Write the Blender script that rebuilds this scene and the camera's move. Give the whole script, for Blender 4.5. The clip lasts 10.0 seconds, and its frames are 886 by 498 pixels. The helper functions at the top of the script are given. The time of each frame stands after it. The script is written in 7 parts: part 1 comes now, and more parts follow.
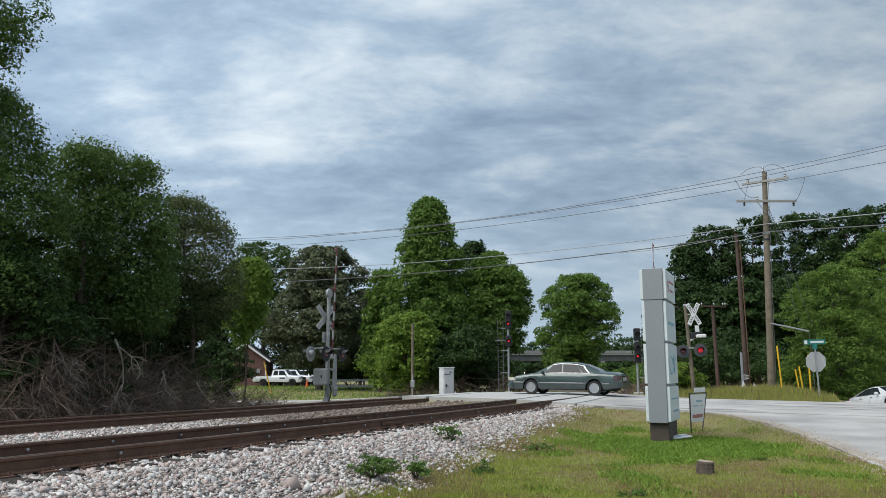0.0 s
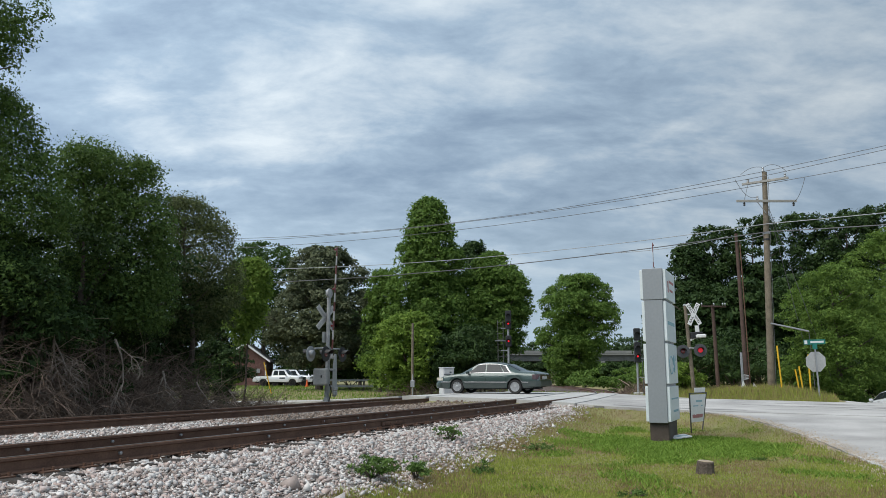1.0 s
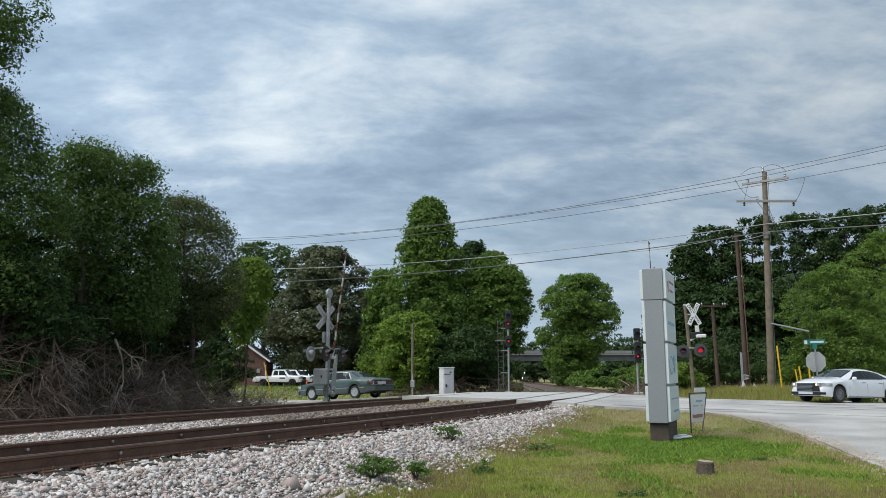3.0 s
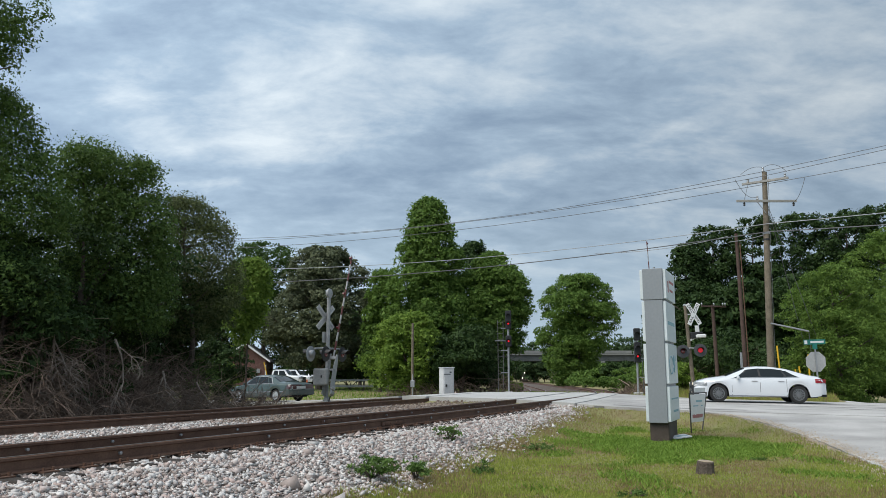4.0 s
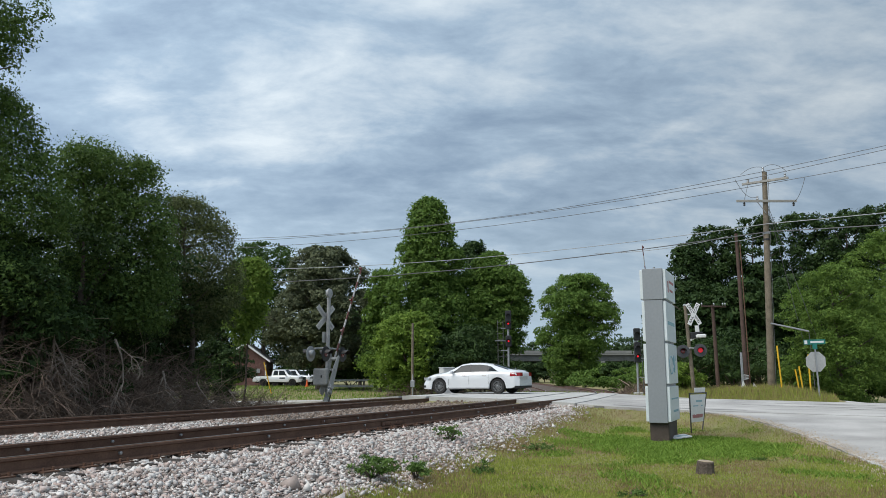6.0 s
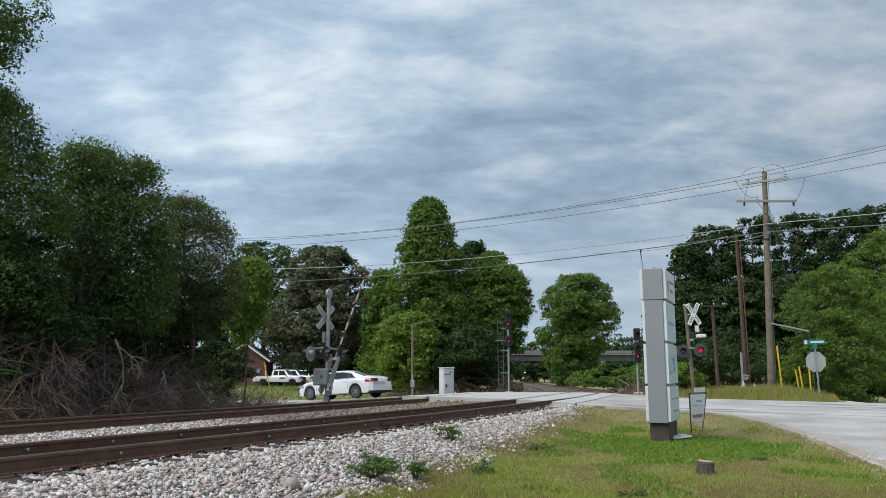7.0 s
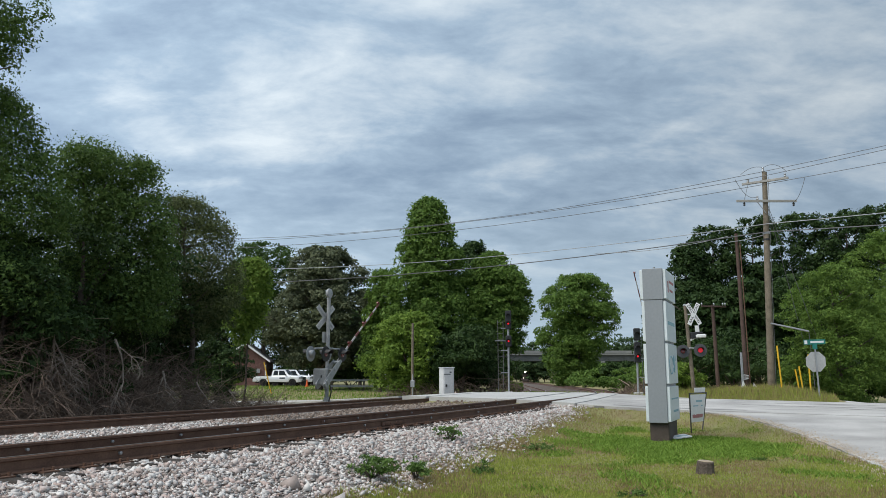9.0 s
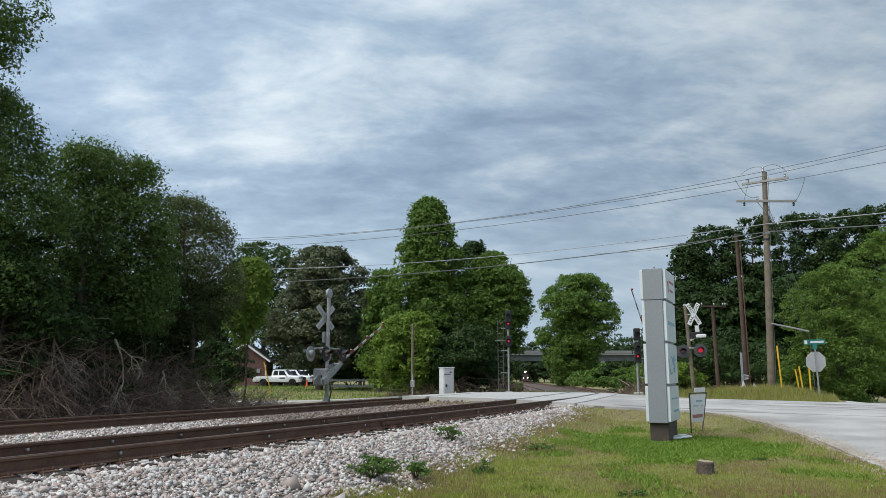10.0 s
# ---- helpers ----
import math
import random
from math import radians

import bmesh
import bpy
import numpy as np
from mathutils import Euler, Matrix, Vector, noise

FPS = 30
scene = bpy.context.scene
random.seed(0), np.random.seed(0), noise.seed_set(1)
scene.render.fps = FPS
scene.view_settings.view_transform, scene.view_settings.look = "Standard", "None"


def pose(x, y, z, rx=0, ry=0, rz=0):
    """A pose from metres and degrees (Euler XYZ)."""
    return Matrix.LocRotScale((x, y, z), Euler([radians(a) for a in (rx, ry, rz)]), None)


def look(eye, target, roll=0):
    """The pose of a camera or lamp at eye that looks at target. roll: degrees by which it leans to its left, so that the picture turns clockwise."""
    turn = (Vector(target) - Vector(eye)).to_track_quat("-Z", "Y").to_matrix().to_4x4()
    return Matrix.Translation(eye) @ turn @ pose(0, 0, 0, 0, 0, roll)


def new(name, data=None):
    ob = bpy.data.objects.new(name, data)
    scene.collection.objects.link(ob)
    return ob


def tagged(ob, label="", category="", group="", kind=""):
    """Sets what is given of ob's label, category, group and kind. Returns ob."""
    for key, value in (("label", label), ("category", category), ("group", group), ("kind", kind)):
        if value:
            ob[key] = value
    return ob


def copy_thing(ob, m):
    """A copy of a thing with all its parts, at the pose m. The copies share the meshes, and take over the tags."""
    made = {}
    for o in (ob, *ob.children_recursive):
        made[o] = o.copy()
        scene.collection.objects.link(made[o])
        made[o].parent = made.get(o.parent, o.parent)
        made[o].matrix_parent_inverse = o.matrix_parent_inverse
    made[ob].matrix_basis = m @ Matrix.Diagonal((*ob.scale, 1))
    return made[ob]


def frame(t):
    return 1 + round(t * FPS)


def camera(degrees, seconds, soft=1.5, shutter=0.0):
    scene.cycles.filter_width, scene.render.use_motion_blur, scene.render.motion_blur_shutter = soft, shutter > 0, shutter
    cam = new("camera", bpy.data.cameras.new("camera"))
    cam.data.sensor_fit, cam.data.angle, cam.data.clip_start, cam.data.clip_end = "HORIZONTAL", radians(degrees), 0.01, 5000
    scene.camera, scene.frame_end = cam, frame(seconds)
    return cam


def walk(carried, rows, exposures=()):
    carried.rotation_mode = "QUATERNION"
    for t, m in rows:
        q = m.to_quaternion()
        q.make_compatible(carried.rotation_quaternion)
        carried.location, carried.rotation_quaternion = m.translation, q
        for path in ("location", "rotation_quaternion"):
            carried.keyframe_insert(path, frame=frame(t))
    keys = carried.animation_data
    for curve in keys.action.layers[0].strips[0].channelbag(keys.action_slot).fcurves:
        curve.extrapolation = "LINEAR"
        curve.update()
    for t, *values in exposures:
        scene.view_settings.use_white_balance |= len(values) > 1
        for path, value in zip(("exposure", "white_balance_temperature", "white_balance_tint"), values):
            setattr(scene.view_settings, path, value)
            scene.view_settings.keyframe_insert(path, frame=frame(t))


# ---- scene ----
cam = camera(60.0, 10.0, soft=0.6)
EYE = pose(0, 0, 1.5, 99.28, 0, 0)
walk(cam, [(0.0, EYE), (10.0, EYE)], exposures=[(0.0, 0.0), (10.0, 0.0)])

# ---- light: overcast sky over a high soft sun ----
world = bpy.data.worlds.new("overcast_sky")
scene.world = world
world.use_nodes = True
WN, WL = world.node_tree.nodes, world.node_tree.links
WN.clear()


def wnode(kind, **values):
    n = WN.new(kind)
    for k, v in values.items():
        n.inputs[k].default_value = v
    return n


w_out = WN.new("ShaderNodeOutputWorld")
w_bg = wnode("ShaderNodeBackground", Strength=1.0)
w_sky = WN.new("ShaderNodeTexSky")
w_sky.sky_type = "NISHITA"
w_sky.sun_disc = False
w_sky.sun_elevation, w_sky.sun_rotation = radians(58), radians(-60)
w_co = WN.new("ShaderNodeTexCoord")
w_sep = WN.new("ShaderNodeSeparateXYZ")
WL.new(w_co.outputs["Generated"], w_sep.inputs[0])
w_h = WN.new("ShaderNodeMath")
w_h.operation = "MAXIMUM"
w_h.inputs[1].default_value = 0.0
WL.new(w_sep.outputs[2], w_h.inputs[0])
w_den = WN.new("ShaderNodeMath")
w_den.operation = "ADD"
w_den.inputs[1].default_value = 0.30
WL.new(w_h.outputs[0], w_den.inputs[0])
w_flat = WN.new("ShaderNodeVectorMath")
w_flat.operation = "DIVIDE"
w_all = WN.new("ShaderNodeCombineXYZ")
for i in range(3):
    WL.new(w_den.outputs[0], w_all.inputs[i])
WL.new(w_co.outputs["Generated"], w_flat.inputs[0])
WL.new(w_all.outputs[0], w_flat.inputs[1])
w_map = WN.new("ShaderNodeMapping")
w_map.inputs["Rotation"].default_value = (0, 0, radians(-12))
w_map.inputs["Scale"].default_value = (1.10, 1.70, 1.0)
w_map.inputs["Location"].default_value = (5.75, 0.5, 0.0)
WL.new(w_flat.outputs[0], w_map.inputs[0])
w_n1 = wnode("ShaderNodeTexNoise", Scale=1.05, Detail=9.0, Roughness=0.54, Distortion=0.55)
w_n2 = wnode("ShaderNodeTexNoise", Scale=4.2, Detail=8.0, Roughness=0.6, Distortion=0.2)
for n in (w_n1, w_n2):
    WL.new(w_map.outputs[0], n.inputs["Vector"])
w_mix = WN.new("ShaderNodeMix")
w_mix.data_type = "FLOAT"
w_mix.inputs[0].default_value = 0.48
WL.new(w_n1.outputs[0], w_mix.inputs[2])
WL.new(w_n2.outputs[0], w_mix.inputs[3])
w_ramp = WN.new("ShaderNodeValToRGB")
w_ramp.color_ramp.elements[0].position, w_ramp.color_ramp.elements[0].color = 0.32, (0.21, 0.30, 0.415, 1)
w_ramp.color_ramp.elements[1].position, w_ramp.color_ramp.elements[1].color = 0.66, (0.75, 0.84, 0.91, 1)
w_mid = w_ramp.color_ramp.elements.new(0.50)
w_mid.color = (0.40, 0.525, 0.665, 1)
WL.new(w_mix.outputs[0], w_ramp.inputs[0])
w_dim = WN.new("ShaderNodeVectorMath")
w_dim.operation = "SCALE"
w_dim.inputs[3].default_value = 0.10
WL.new(w_sky.outputs[0], w_dim.inputs[0])
w_gap = WN.new("ShaderNodeMapRange")
w_gap.inputs[1].default_value, w_gap.inputs[2].default_value = 0.36, 0.50
w_gap.inputs[3].default_value, w_gap.inputs[4].default_value = 0.72, 1.0
WL.new(w_mix.outputs[0], w_gap.inputs[0])
w_fin = WN.new("ShaderNodeMix")
w_fin.data_type = "RGBA"
WL.new(w_gap.outputs[0], w_fin.inputs[0])
WL.new(w_dim.outputs[0], w_fin.inputs[6])
WL.new(w_ramp.outputs[0], w_fin.inputs[7])
w_low = WN.new("ShaderNodeMapRange")
w_low.inputs[1].default_value, w_low.inputs[2].default_value = 0.03, 0.23
w_low.inputs[3].default_value, w_low.inputs[4].default_value = 0.75, 0.0
WL.new(w_h.outputs[0], w_low.inputs[0])
w_rim = WN.new("ShaderNodeMix")
w_rim.data_type = "RGBA"
w_rim.inputs[7].default_value = (0.59, 0.75, 0.88, 1)
WL.new(w_low.outputs[0], w_rim.inputs[0])
WL.new(w_fin.outputs[2], w_rim.inputs[6])
w_side = WN.new("ShaderNodeVectorMath")
w_side.operation = "DOT_PRODUCT"
w_side.inputs[1].default_value = (-0.60, 0.0, 0.35)
WL.new(w_co.outputs["Generated"], w_side.inputs[0])
w_gain = WN.new("ShaderNodeMapRange")
w_gain.inputs[1].default_value, w_gain.inputs[2].default_value = -0.15, 0.43
w_gain.inputs[3].default_value, w_gain.inputs[4].default_value = 0.77, 1.20
WL.new(w_side.outputs["Value"], w_gain.inputs[0])
w_lit = WN.new("ShaderNodeVectorMath")
w_lit.operation = "SCALE"
WL.new(w_rim.outputs[2], w_lit.inputs[0])
WL.new(w_gain.outputs[0], w_lit.inputs[3])
WL.new(w_lit.outputs[0], w_bg.inputs[0])
WL.new(w_bg.outputs[0], w_out.inputs[0])

sun = new("sun", bpy.data.lights.new("sun", "SUN"))
sun.data.energy, sun.data.angle, sun.data.color = 3.3, radians(50), (1.0, 0.96, 0.9)
sun.matrix_world = look((-30, -12, 50), (0, 8, 0))

# ---- materials ----


def mat(name, a, b, scale=6.0, rough=0.8, bump=0.2, metal=0.0, fine=40.0, coat=0.0, spread=0.5, dist=0.01, island=0.0, coords="Object"):
    """Two colours mixed by a coarse and a fine noise, with fine relief."""
    m = bpy.data.materials.new(name)
    m.use_nodes = True
    N, L = m.node_tree.nodes, m.node_tree.links
    p = N["Principled BSDF"]
    co = N.new("ShaderNodeTexCoord")
    n1, n2 = N.new("ShaderNodeTexNoise"), N.new("ShaderNodeTexNoise")
    n1.inputs["Scale"].default_value, n2.inputs["Scale"].default_value = scale, fine
    n1.inputs["Detail"].default_value, n2.inputs["Detail"].default_value = 5, 6
    for n in (n1, n2):
        L.new(co.outputs[coords], n.inputs["Vector"])
    mx = N.new("ShaderNodeMix")
    mx.data_type = "FLOAT"
    mx.inputs[0].default_value = spread
    L.new(n1.outputs[0], mx.inputs[2])
    L.new(n2.outputs[0], mx.inputs[3])
    r = N.new("ShaderNodeValToRGB")
    r.color_ramp.elements[0].position, r.color_ramp.elements[0].color = 0.36, (*a, 1)
    r.color_ramp.elements[1].position, r.color_ramp.elements[1].color = 0.64, (*b, 1)
    fac = mx.outputs[0]
    if island:
        g = N.new("ShaderNodeNewGeometry")
        mi = N.new("ShaderNodeMix")
        mi.data_type = "FLOAT"
        mi.inputs[0].default_value = island
        L.new(fac, mi.inputs[2])
        L.new(g.outputs["Random Per Island"], mi.inputs[3])
        fac = mi.outputs[0]
        r.color_ramp.elements[0].position, r.color_ramp.elements[1].position = 0.1, 0.9
    L.new(fac, r.inputs[0])
    L.new(r.outputs[0], p.inputs["Base Color"])
    p.inputs["Roughness"].default_value = rough
    p.inputs["Metallic"].default_value = metal
    p.inputs["Coat Weight"].default_value = coat
    p.inputs["Coat Roughness"].default_value = 0.06
    if bump:
        bp = N.new("ShaderNodeBump")
        bp.inputs["Strength"].default_value, bp.inputs["Distance"].default_value = bump, dist
        L.new(n2.outputs[0], bp.inputs["Height"])
        L.new(bp.outputs[0], p.inputs["Normal"])
    return m


def glow(name, color, strength):
    m = bpy.data.materials.new(name)
    m.use_nodes = True
    p = m.node_tree.nodes["Principled BSDF"]
    p.inputs["Base Color"].default_value = (*color, 1)
    p.inputs["Emission Color"].default_value = (*color, 1)
    p.inputs["Emission Strength"].default_value = strength
    p.inputs["Roughness"].default_value = 0.25
    return m


def leafy(name, a, b, light=0.3):
    """Leaves: colour varies leaf by leaf and in patches, and some light passes through."""
    m = mat(name, a, b, scale=0.35, fine=2.2, rough=0.65, bump=0, island=0.55)
    N, L = m.node_tree.nodes, m.node_tree.links
    p, out = N["Principled BSDF"], N["Material Output"]
    p.inputs["Specular IOR Level"].default_value = 0.22
    tr, ms = N.new("ShaderNodeBsdfTranslucent"), N.new("ShaderNodeMixShader")
    src = p.inputs["Base Color"].links[0].from_socket
    L.new(src, tr.inputs["Color"])
    ms.inputs[0].default_value = light
    L.new(p.outputs[0], ms.inputs[1])
    L.new(tr.outputs[0], ms.inputs[2])
    L.new(ms.outputs[0], out.inputs["Surface"])
    return m


def glass_dark(name, tint=(0.02, 0.025, 0.028)):
    m = mat(name, tint, tint, rough=0.02, bump=0)
    m.node_tree.nodes["Principled BSDF"].inputs["Specular IOR Level"].default_value = 0.22
    return m


M_SOIL = mat("soil_and_thatch", (0.20, 0.145, 0.08), (0.21, 0.225, 0.07), 0.9, 0.95, 0.5, fine=24, dist=0.03)
M_BED = mat("ballast_bed", (0.10, 0.085, 0.075), (0.27, 0.25, 0.23), 3, 0.9, 0.6, fine=30, dist=0.03)
M_BED_RUST = mat("rusty_ballast_bed", (0.05, 0.036, 0.028), (0.14, 0.105, 0.083), 1.5, 0.9, 0.6, fine=18, dist=0.03)
M_STONE = mat("ballast_stone", (0.22, 0.195, 0.175), (0.70, 0.67, 0.64), 5, 0.85, 0.3, fine=60, island=0.75)
for stone, tint, pos in ((M_STONE, (0.47, 0.37, 0.335), 0.40), (M_STONE, (0.47, 0.455, 0.44), 0.58)):
    ramp = [n for n in stone.node_tree.nodes if n.bl_idname == "ShaderNodeValToRGB"][0].color_ramp
    ramp.elements.new(pos).color = (*tint, 1)
M_STRIPE = mat("faded_white_sheeting", (0.36, 0.35, 0.34), (0.50, 0.49, 0.48), 4, 0.5, 0.04, fine=30)
M_STRIPE_RED = mat("faded_red_sheeting", (0.12, 0.034, 0.03), (0.18, 0.05, 0.043), 4, 0.5, 0.04, fine=30)
M_STONE_RUST = mat("ballast_stone_rusty", (0.12, 0.08, 0.058), (0.36, 0.30, 0.255), 5, 0.9, 0.3, fine=60, island=0.7)
M_RUST = mat("rail_rust", (0.085, 0.042, 0.026), (0.165, 0.09, 0.058), 4, 0.75, 0.25, fine=50, dist=0.004)
M_SHINE = mat("rail_running_top", (0.22, 0.20, 0.18), (0.38, 0.36, 0.34), 3, 0.38, 0.05, metal=0.8, fine=80)
M_TIE = mat("creosoted_timber", (0.020, 0.015, 0.012), (0.05, 0.04, 0.032), 9, 0.9, 0.5, fine=70)
M_ROAD = mat("weathered_asphalt", (0.25, 0.242, 0.23), (0.51, 0.495, 0.475), 0.55, 0.9, 0.6, fine=70, dist=0.006, spread=0.42)
M_CONC = mat("crossing_concrete", (0.36, 0.355, 0.34), (0.50, 0.495, 0.475), 0.9, 0.88, 0.3, fine=40)
M_PATCH = mat("dark_asphalt", (0.10, 0.10, 0.10), (0.20, 0.195, 0.19), 1.2, 0.9, 0.4, fine=60)
M_GRASS = leafy("grass_blades", (0.15, 0.20, 0.034), (0.42, 0.46, 0.10), 0.3)
M_DRY = leafy("dry_grass", (0.17, 0.12, 0.06), (0.37, 0.29, 0.135), 0.2)
M_CLOVER = leafy("clover_leaves", (0.10, 0.19, 0.025), (0.25, 0.37, 0.06), 0.3)
M_WEED = leafy("weed_leaves", (0.06, 0.12, 0.025), (0.15, 0.24, 0.06))
M_LEAF_NEAR = leafy("leaves_deep_green", (0.034, 0.076, 0.019), (0.16, 0.245, 0.058), 0.38)
M_LEAF_MID = leafy("leaves_mid_green", (0.045, 0.10, 0.018), (0.19, 0.30, 0.06), 0.38)
M_LEAF_MAG = leafy("leaves_magnolia", (0.028, 0.045, 0.022), (0.19, 0.21, 0.115), 0.15)
M_LEAF_LIGHT = leafy("leaves_fresh_green", (0.08, 0.15, 0.022), (0.25, 0.36, 0.06), 0.4)
# dark wood green; also stands in for shade under canopies and behind brush
M_LEAF_WOOD_SHADE = leafy("leaves_dark_wood_shade", (0.014, 0.036, 0.010), (0.056, 0.10, 0.024), 0.22)
M_LEAF_OLIVE = leafy("leaves_olive_green", (0.045, 0.065, 0.026), (0.16, 0.19, 0.07), 0.36)
M_LEAF_WOODMID = leafy("leaves_garden_wood", (0.025, 0.06, 0.015), (0.09, 0.15, 0.035))
M_LEAF_FRESH = leafy("leaves_spring_green", (0.065, 0.13, 0.022), (0.20, 0.30, 0.06), 0.38)
# distance haze is mixed into this greyer leaf green
M_LEAF_FAR_HAZE = leafy("leaves_far_wood_haze", (0.035, 0.07, 0.028), (0.09, 0.14, 0.055))
M_BARK = mat("bark", (0.055, 0.042, 0.032), (0.13, 0.105, 0.085), 5, 0.95, 0.7, fine=30, dist=0.02)
M_TWIG = mat("bare_twigs", (0.085, 0.058, 0.044), (0.32, 0.235, 0.18), 3, 0.95, 0.3, fine=30, island=0.6)
M_BRANCH = mat("dead_branch", (0.17, 0.135, 0.11), (0.34, 0.285, 0.235), 4, 0.9, 0.4, fine=40)
M_GALV = mat("galvanised_steel", (0.30, 0.31, 0.32), (0.46, 0.47, 0.48), 5, 0.5, 0.1, metal=0.55, fine=40)
M_SILVER = mat("silver_paint", (0.27, 0.28, 0.285), (0.39, 0.40, 0.405), 4, 0.55, 0.1, metal=0.2, fine=30)
M_BOX = mat("light_grey_enamel", (0.52, 0.53, 0.53), (0.64, 0.65, 0.65), 2, 0.5, 0.08, fine=20)
M_CASE = mat("weathered_grey_case", (0.25, 0.255, 0.255), (0.36, 0.365, 0.36), 3, 0.6, 0.1, fine=20)
M_HOOD = mat("faded_black_lamp_back", (0.045, 0.047, 0.052), (0.075, 0.078, 0.085), 5, 0.6, 0.05)
M_LADDER = mat("dull_weathered_steel", (0.10, 0.10, 0.10), (0.18, 0.18, 0.175), 5, 0.6, 0.1, metal=0.3, fine=40)
M_SIGNBOX = mat("sign_cabinet_grey", (0.25, 0.268, 0.282), (0.285, 0.303, 0.317), 0.8, 0.45, 0.0, metal=0.15, fine=18)
M_SIGNFACE = mat("sign_face_white", (0.60, 0.66, 0.67), (0.70, 0.75, 0.76), 1.5, 0.35, 0.05, fine=12)
M_WHITE = mat("white_sheeting", (0.70, 0.70, 0.69), (0.80, 0.80, 0.79), 4, 0.45, 0.04, fine=30)
M_BROWN = mat("brown_post_paint", (0.050, 0.036, 0.028), (0.085, 0.064, 0.05), 4, 0.7, 0.2, fine=30)
M_BLACK = mat("black_paint", (0.012, 0.012, 0.013), (0.025, 0.025, 0.026), 5, 0.5, 0.1, fine=40)
M_INK = mat("dark_print", (0.06, 0.07, 0.08), (0.10, 0.11, 0.12), 5, 0.6, 0)
M_INKBLUE = mat("teal_print", (0.22, 0.40, 0.46), (0.28, 0.46, 0.52), 5, 0.6, 0)
M_INKRED = mat("red_print", (0.36, 0.14, 0.14), (0.44, 0.18, 0.17), 5, 0.6, 0)
M_RED = mat("red_sheeting", (0.26, 0.03, 0.03), (0.36, 0.05, 0.04), 5, 0.5, 0.05)
M_YELLOW = mat("yellow_plastic", (0.62, 0.36, 0.012), (0.74, 0.46, 0.025), 4, 0.5, 0.05)
M_ORANGE = mat("orange_plastic", (0.65, 0.10, 0.02), (0.75, 0.15, 0.03), 4, 0.5, 0.05)
M_GREEN = mat("green_sign_sheeting", (0.012, 0.16, 0.13), (0.02, 0.21, 0.17), 4, 0.4, 0.03)
M_ALU = mat("sign_back_aluminium", (0.42, 0.42, 0.41), (0.52, 0.52, 0.51), 3, 0.5, 0.08, metal=0.3, fine=20)
M_POLE = mat("weathered_pole", (0.10, 0.082, 0.058), (0.225, 0.185, 0.135), 3, 0.9, 0.6, fine=28, dist=0.015)
M_POLE_RED = mat("treated_pole", (0.055, 0.034, 0.027), (0.11, 0.07, 0.055), 3, 0.9, 0.5, fine=28, dist=0.015)
M_ARM = mat("weathered_crossarm", (0.25, 0.24, 0.22), (0.36, 0.35, 0.325), 3, 0.9, 0.4, fine=28)
M_WIRE = mat("wire", (0.10, 0.10, 0.105), (0.16, 0.16, 0.165), 3, 0.6, 0)
M_WIRE_LIGHT = mat("bare_wire", (0.34, 0.35, 0.36), (0.42, 0.43, 0.44), 3, 0.5, 0)
M_RUBBER = mat("tyre_rubber", (0.012, 0.012, 0.012), (0.03, 0.03, 0.03), 6, 0.85, 0.2, fine=60)
M_RIM = mat("alloy_rim", (0.45, 0.46, 0.47), (0.58, 0.59, 0.60), 5, 0.35, 0.03, metal=0.7)
M_RIM_DARK = mat("dark_alloy_rim", (0.20, 0.205, 0.21), (0.30, 0.305, 0.31), 5, 0.35, 0.03, metal=0.7)
M_GLASS = glass_dark("car_window")
M_CAR_GREEN = mat("sage_green_car_paint", (0.038, 0.064, 0.058), (0.05, 0.08, 0.073), 1.2, 0.34, 0.0, metal=0.3, coat=0.8)
M_CAR_LOWER = mat("grey_cladding", (0.05, 0.065, 0.062), (0.07, 0.085, 0.08), 2, 0.4, 0.0, metal=0.3, coat=0.4)
M_CAR_WHITE = mat("white_car_paint", (0.64, 0.665, 0.69), (0.69, 0.71, 0.73), 1.2, 0.25, 0.0, coat=0.9)
M_CHROME = mat("chrome", (0.27, 0.27, 0.28), (0.36, 0.36, 0.36), 5, 0.32, 0.0, metal=1.0)
M_UNDER = mat("underbody", (0.01, 0.01, 0.01), (0.02, 0.02, 0.02), 5, 0.9, 0)
M_TAIL = mat("tail_lamp_red", (0.24, 0.006, 0.012), (0.30, 0.01, 0.016), 5, 0.2, 0, coat=0.2)
M_TAILSMOKE = mat("tail_lamp_smoked", (0.055, 0.028, 0.03), (0.08, 0.04, 0.042), 5, 0.2, 0, coat=0.6)
M_HEAD = mat("headlamp_lens", (0.16, 0.17, 0.175), (0.34, 0.35, 0.35), 8, 0.08, 0, coat=1.0)
M_HEADGLOW = glow("headlamp_lit", (1.0, 0.86, 0.62), 0.10)
M_HEADOLD = mat("yellowed_headlamp_lens", (0.36, 0.34, 0.27), (0.50, 0.47, 0.38), 8, 0.15, 0, coat=0.6)
M_TRAINLIGHT = glow("train_headlight", (1.0, 0.93, 0.80), 14.0)
M_REDLIGHT = glow("signal_red", (1.0, 0.02, 0.03), 0.9)
M_REDLAMP = glow("flasher_red_lit", (1.0, 0.03, 0.06), 0.28)
M_REDDIM = mat("flasher_red_unlit", (0.13, 0.012, 0.018), (0.17, 0.02, 0.026), 5, 0.2, 0, coat=0.7)
M_BRICK = mat("red_brick", (0.12, 0.06, 0.05), (0.19, 0.10, 0.085), 3, 0.9, 0.4, fine=26)
M_SHINGLE = mat("roof_shingle", (0.09, 0.085, 0.08), (0.16, 0.15, 0.145), 3, 0.95, 0.4, fine=22)
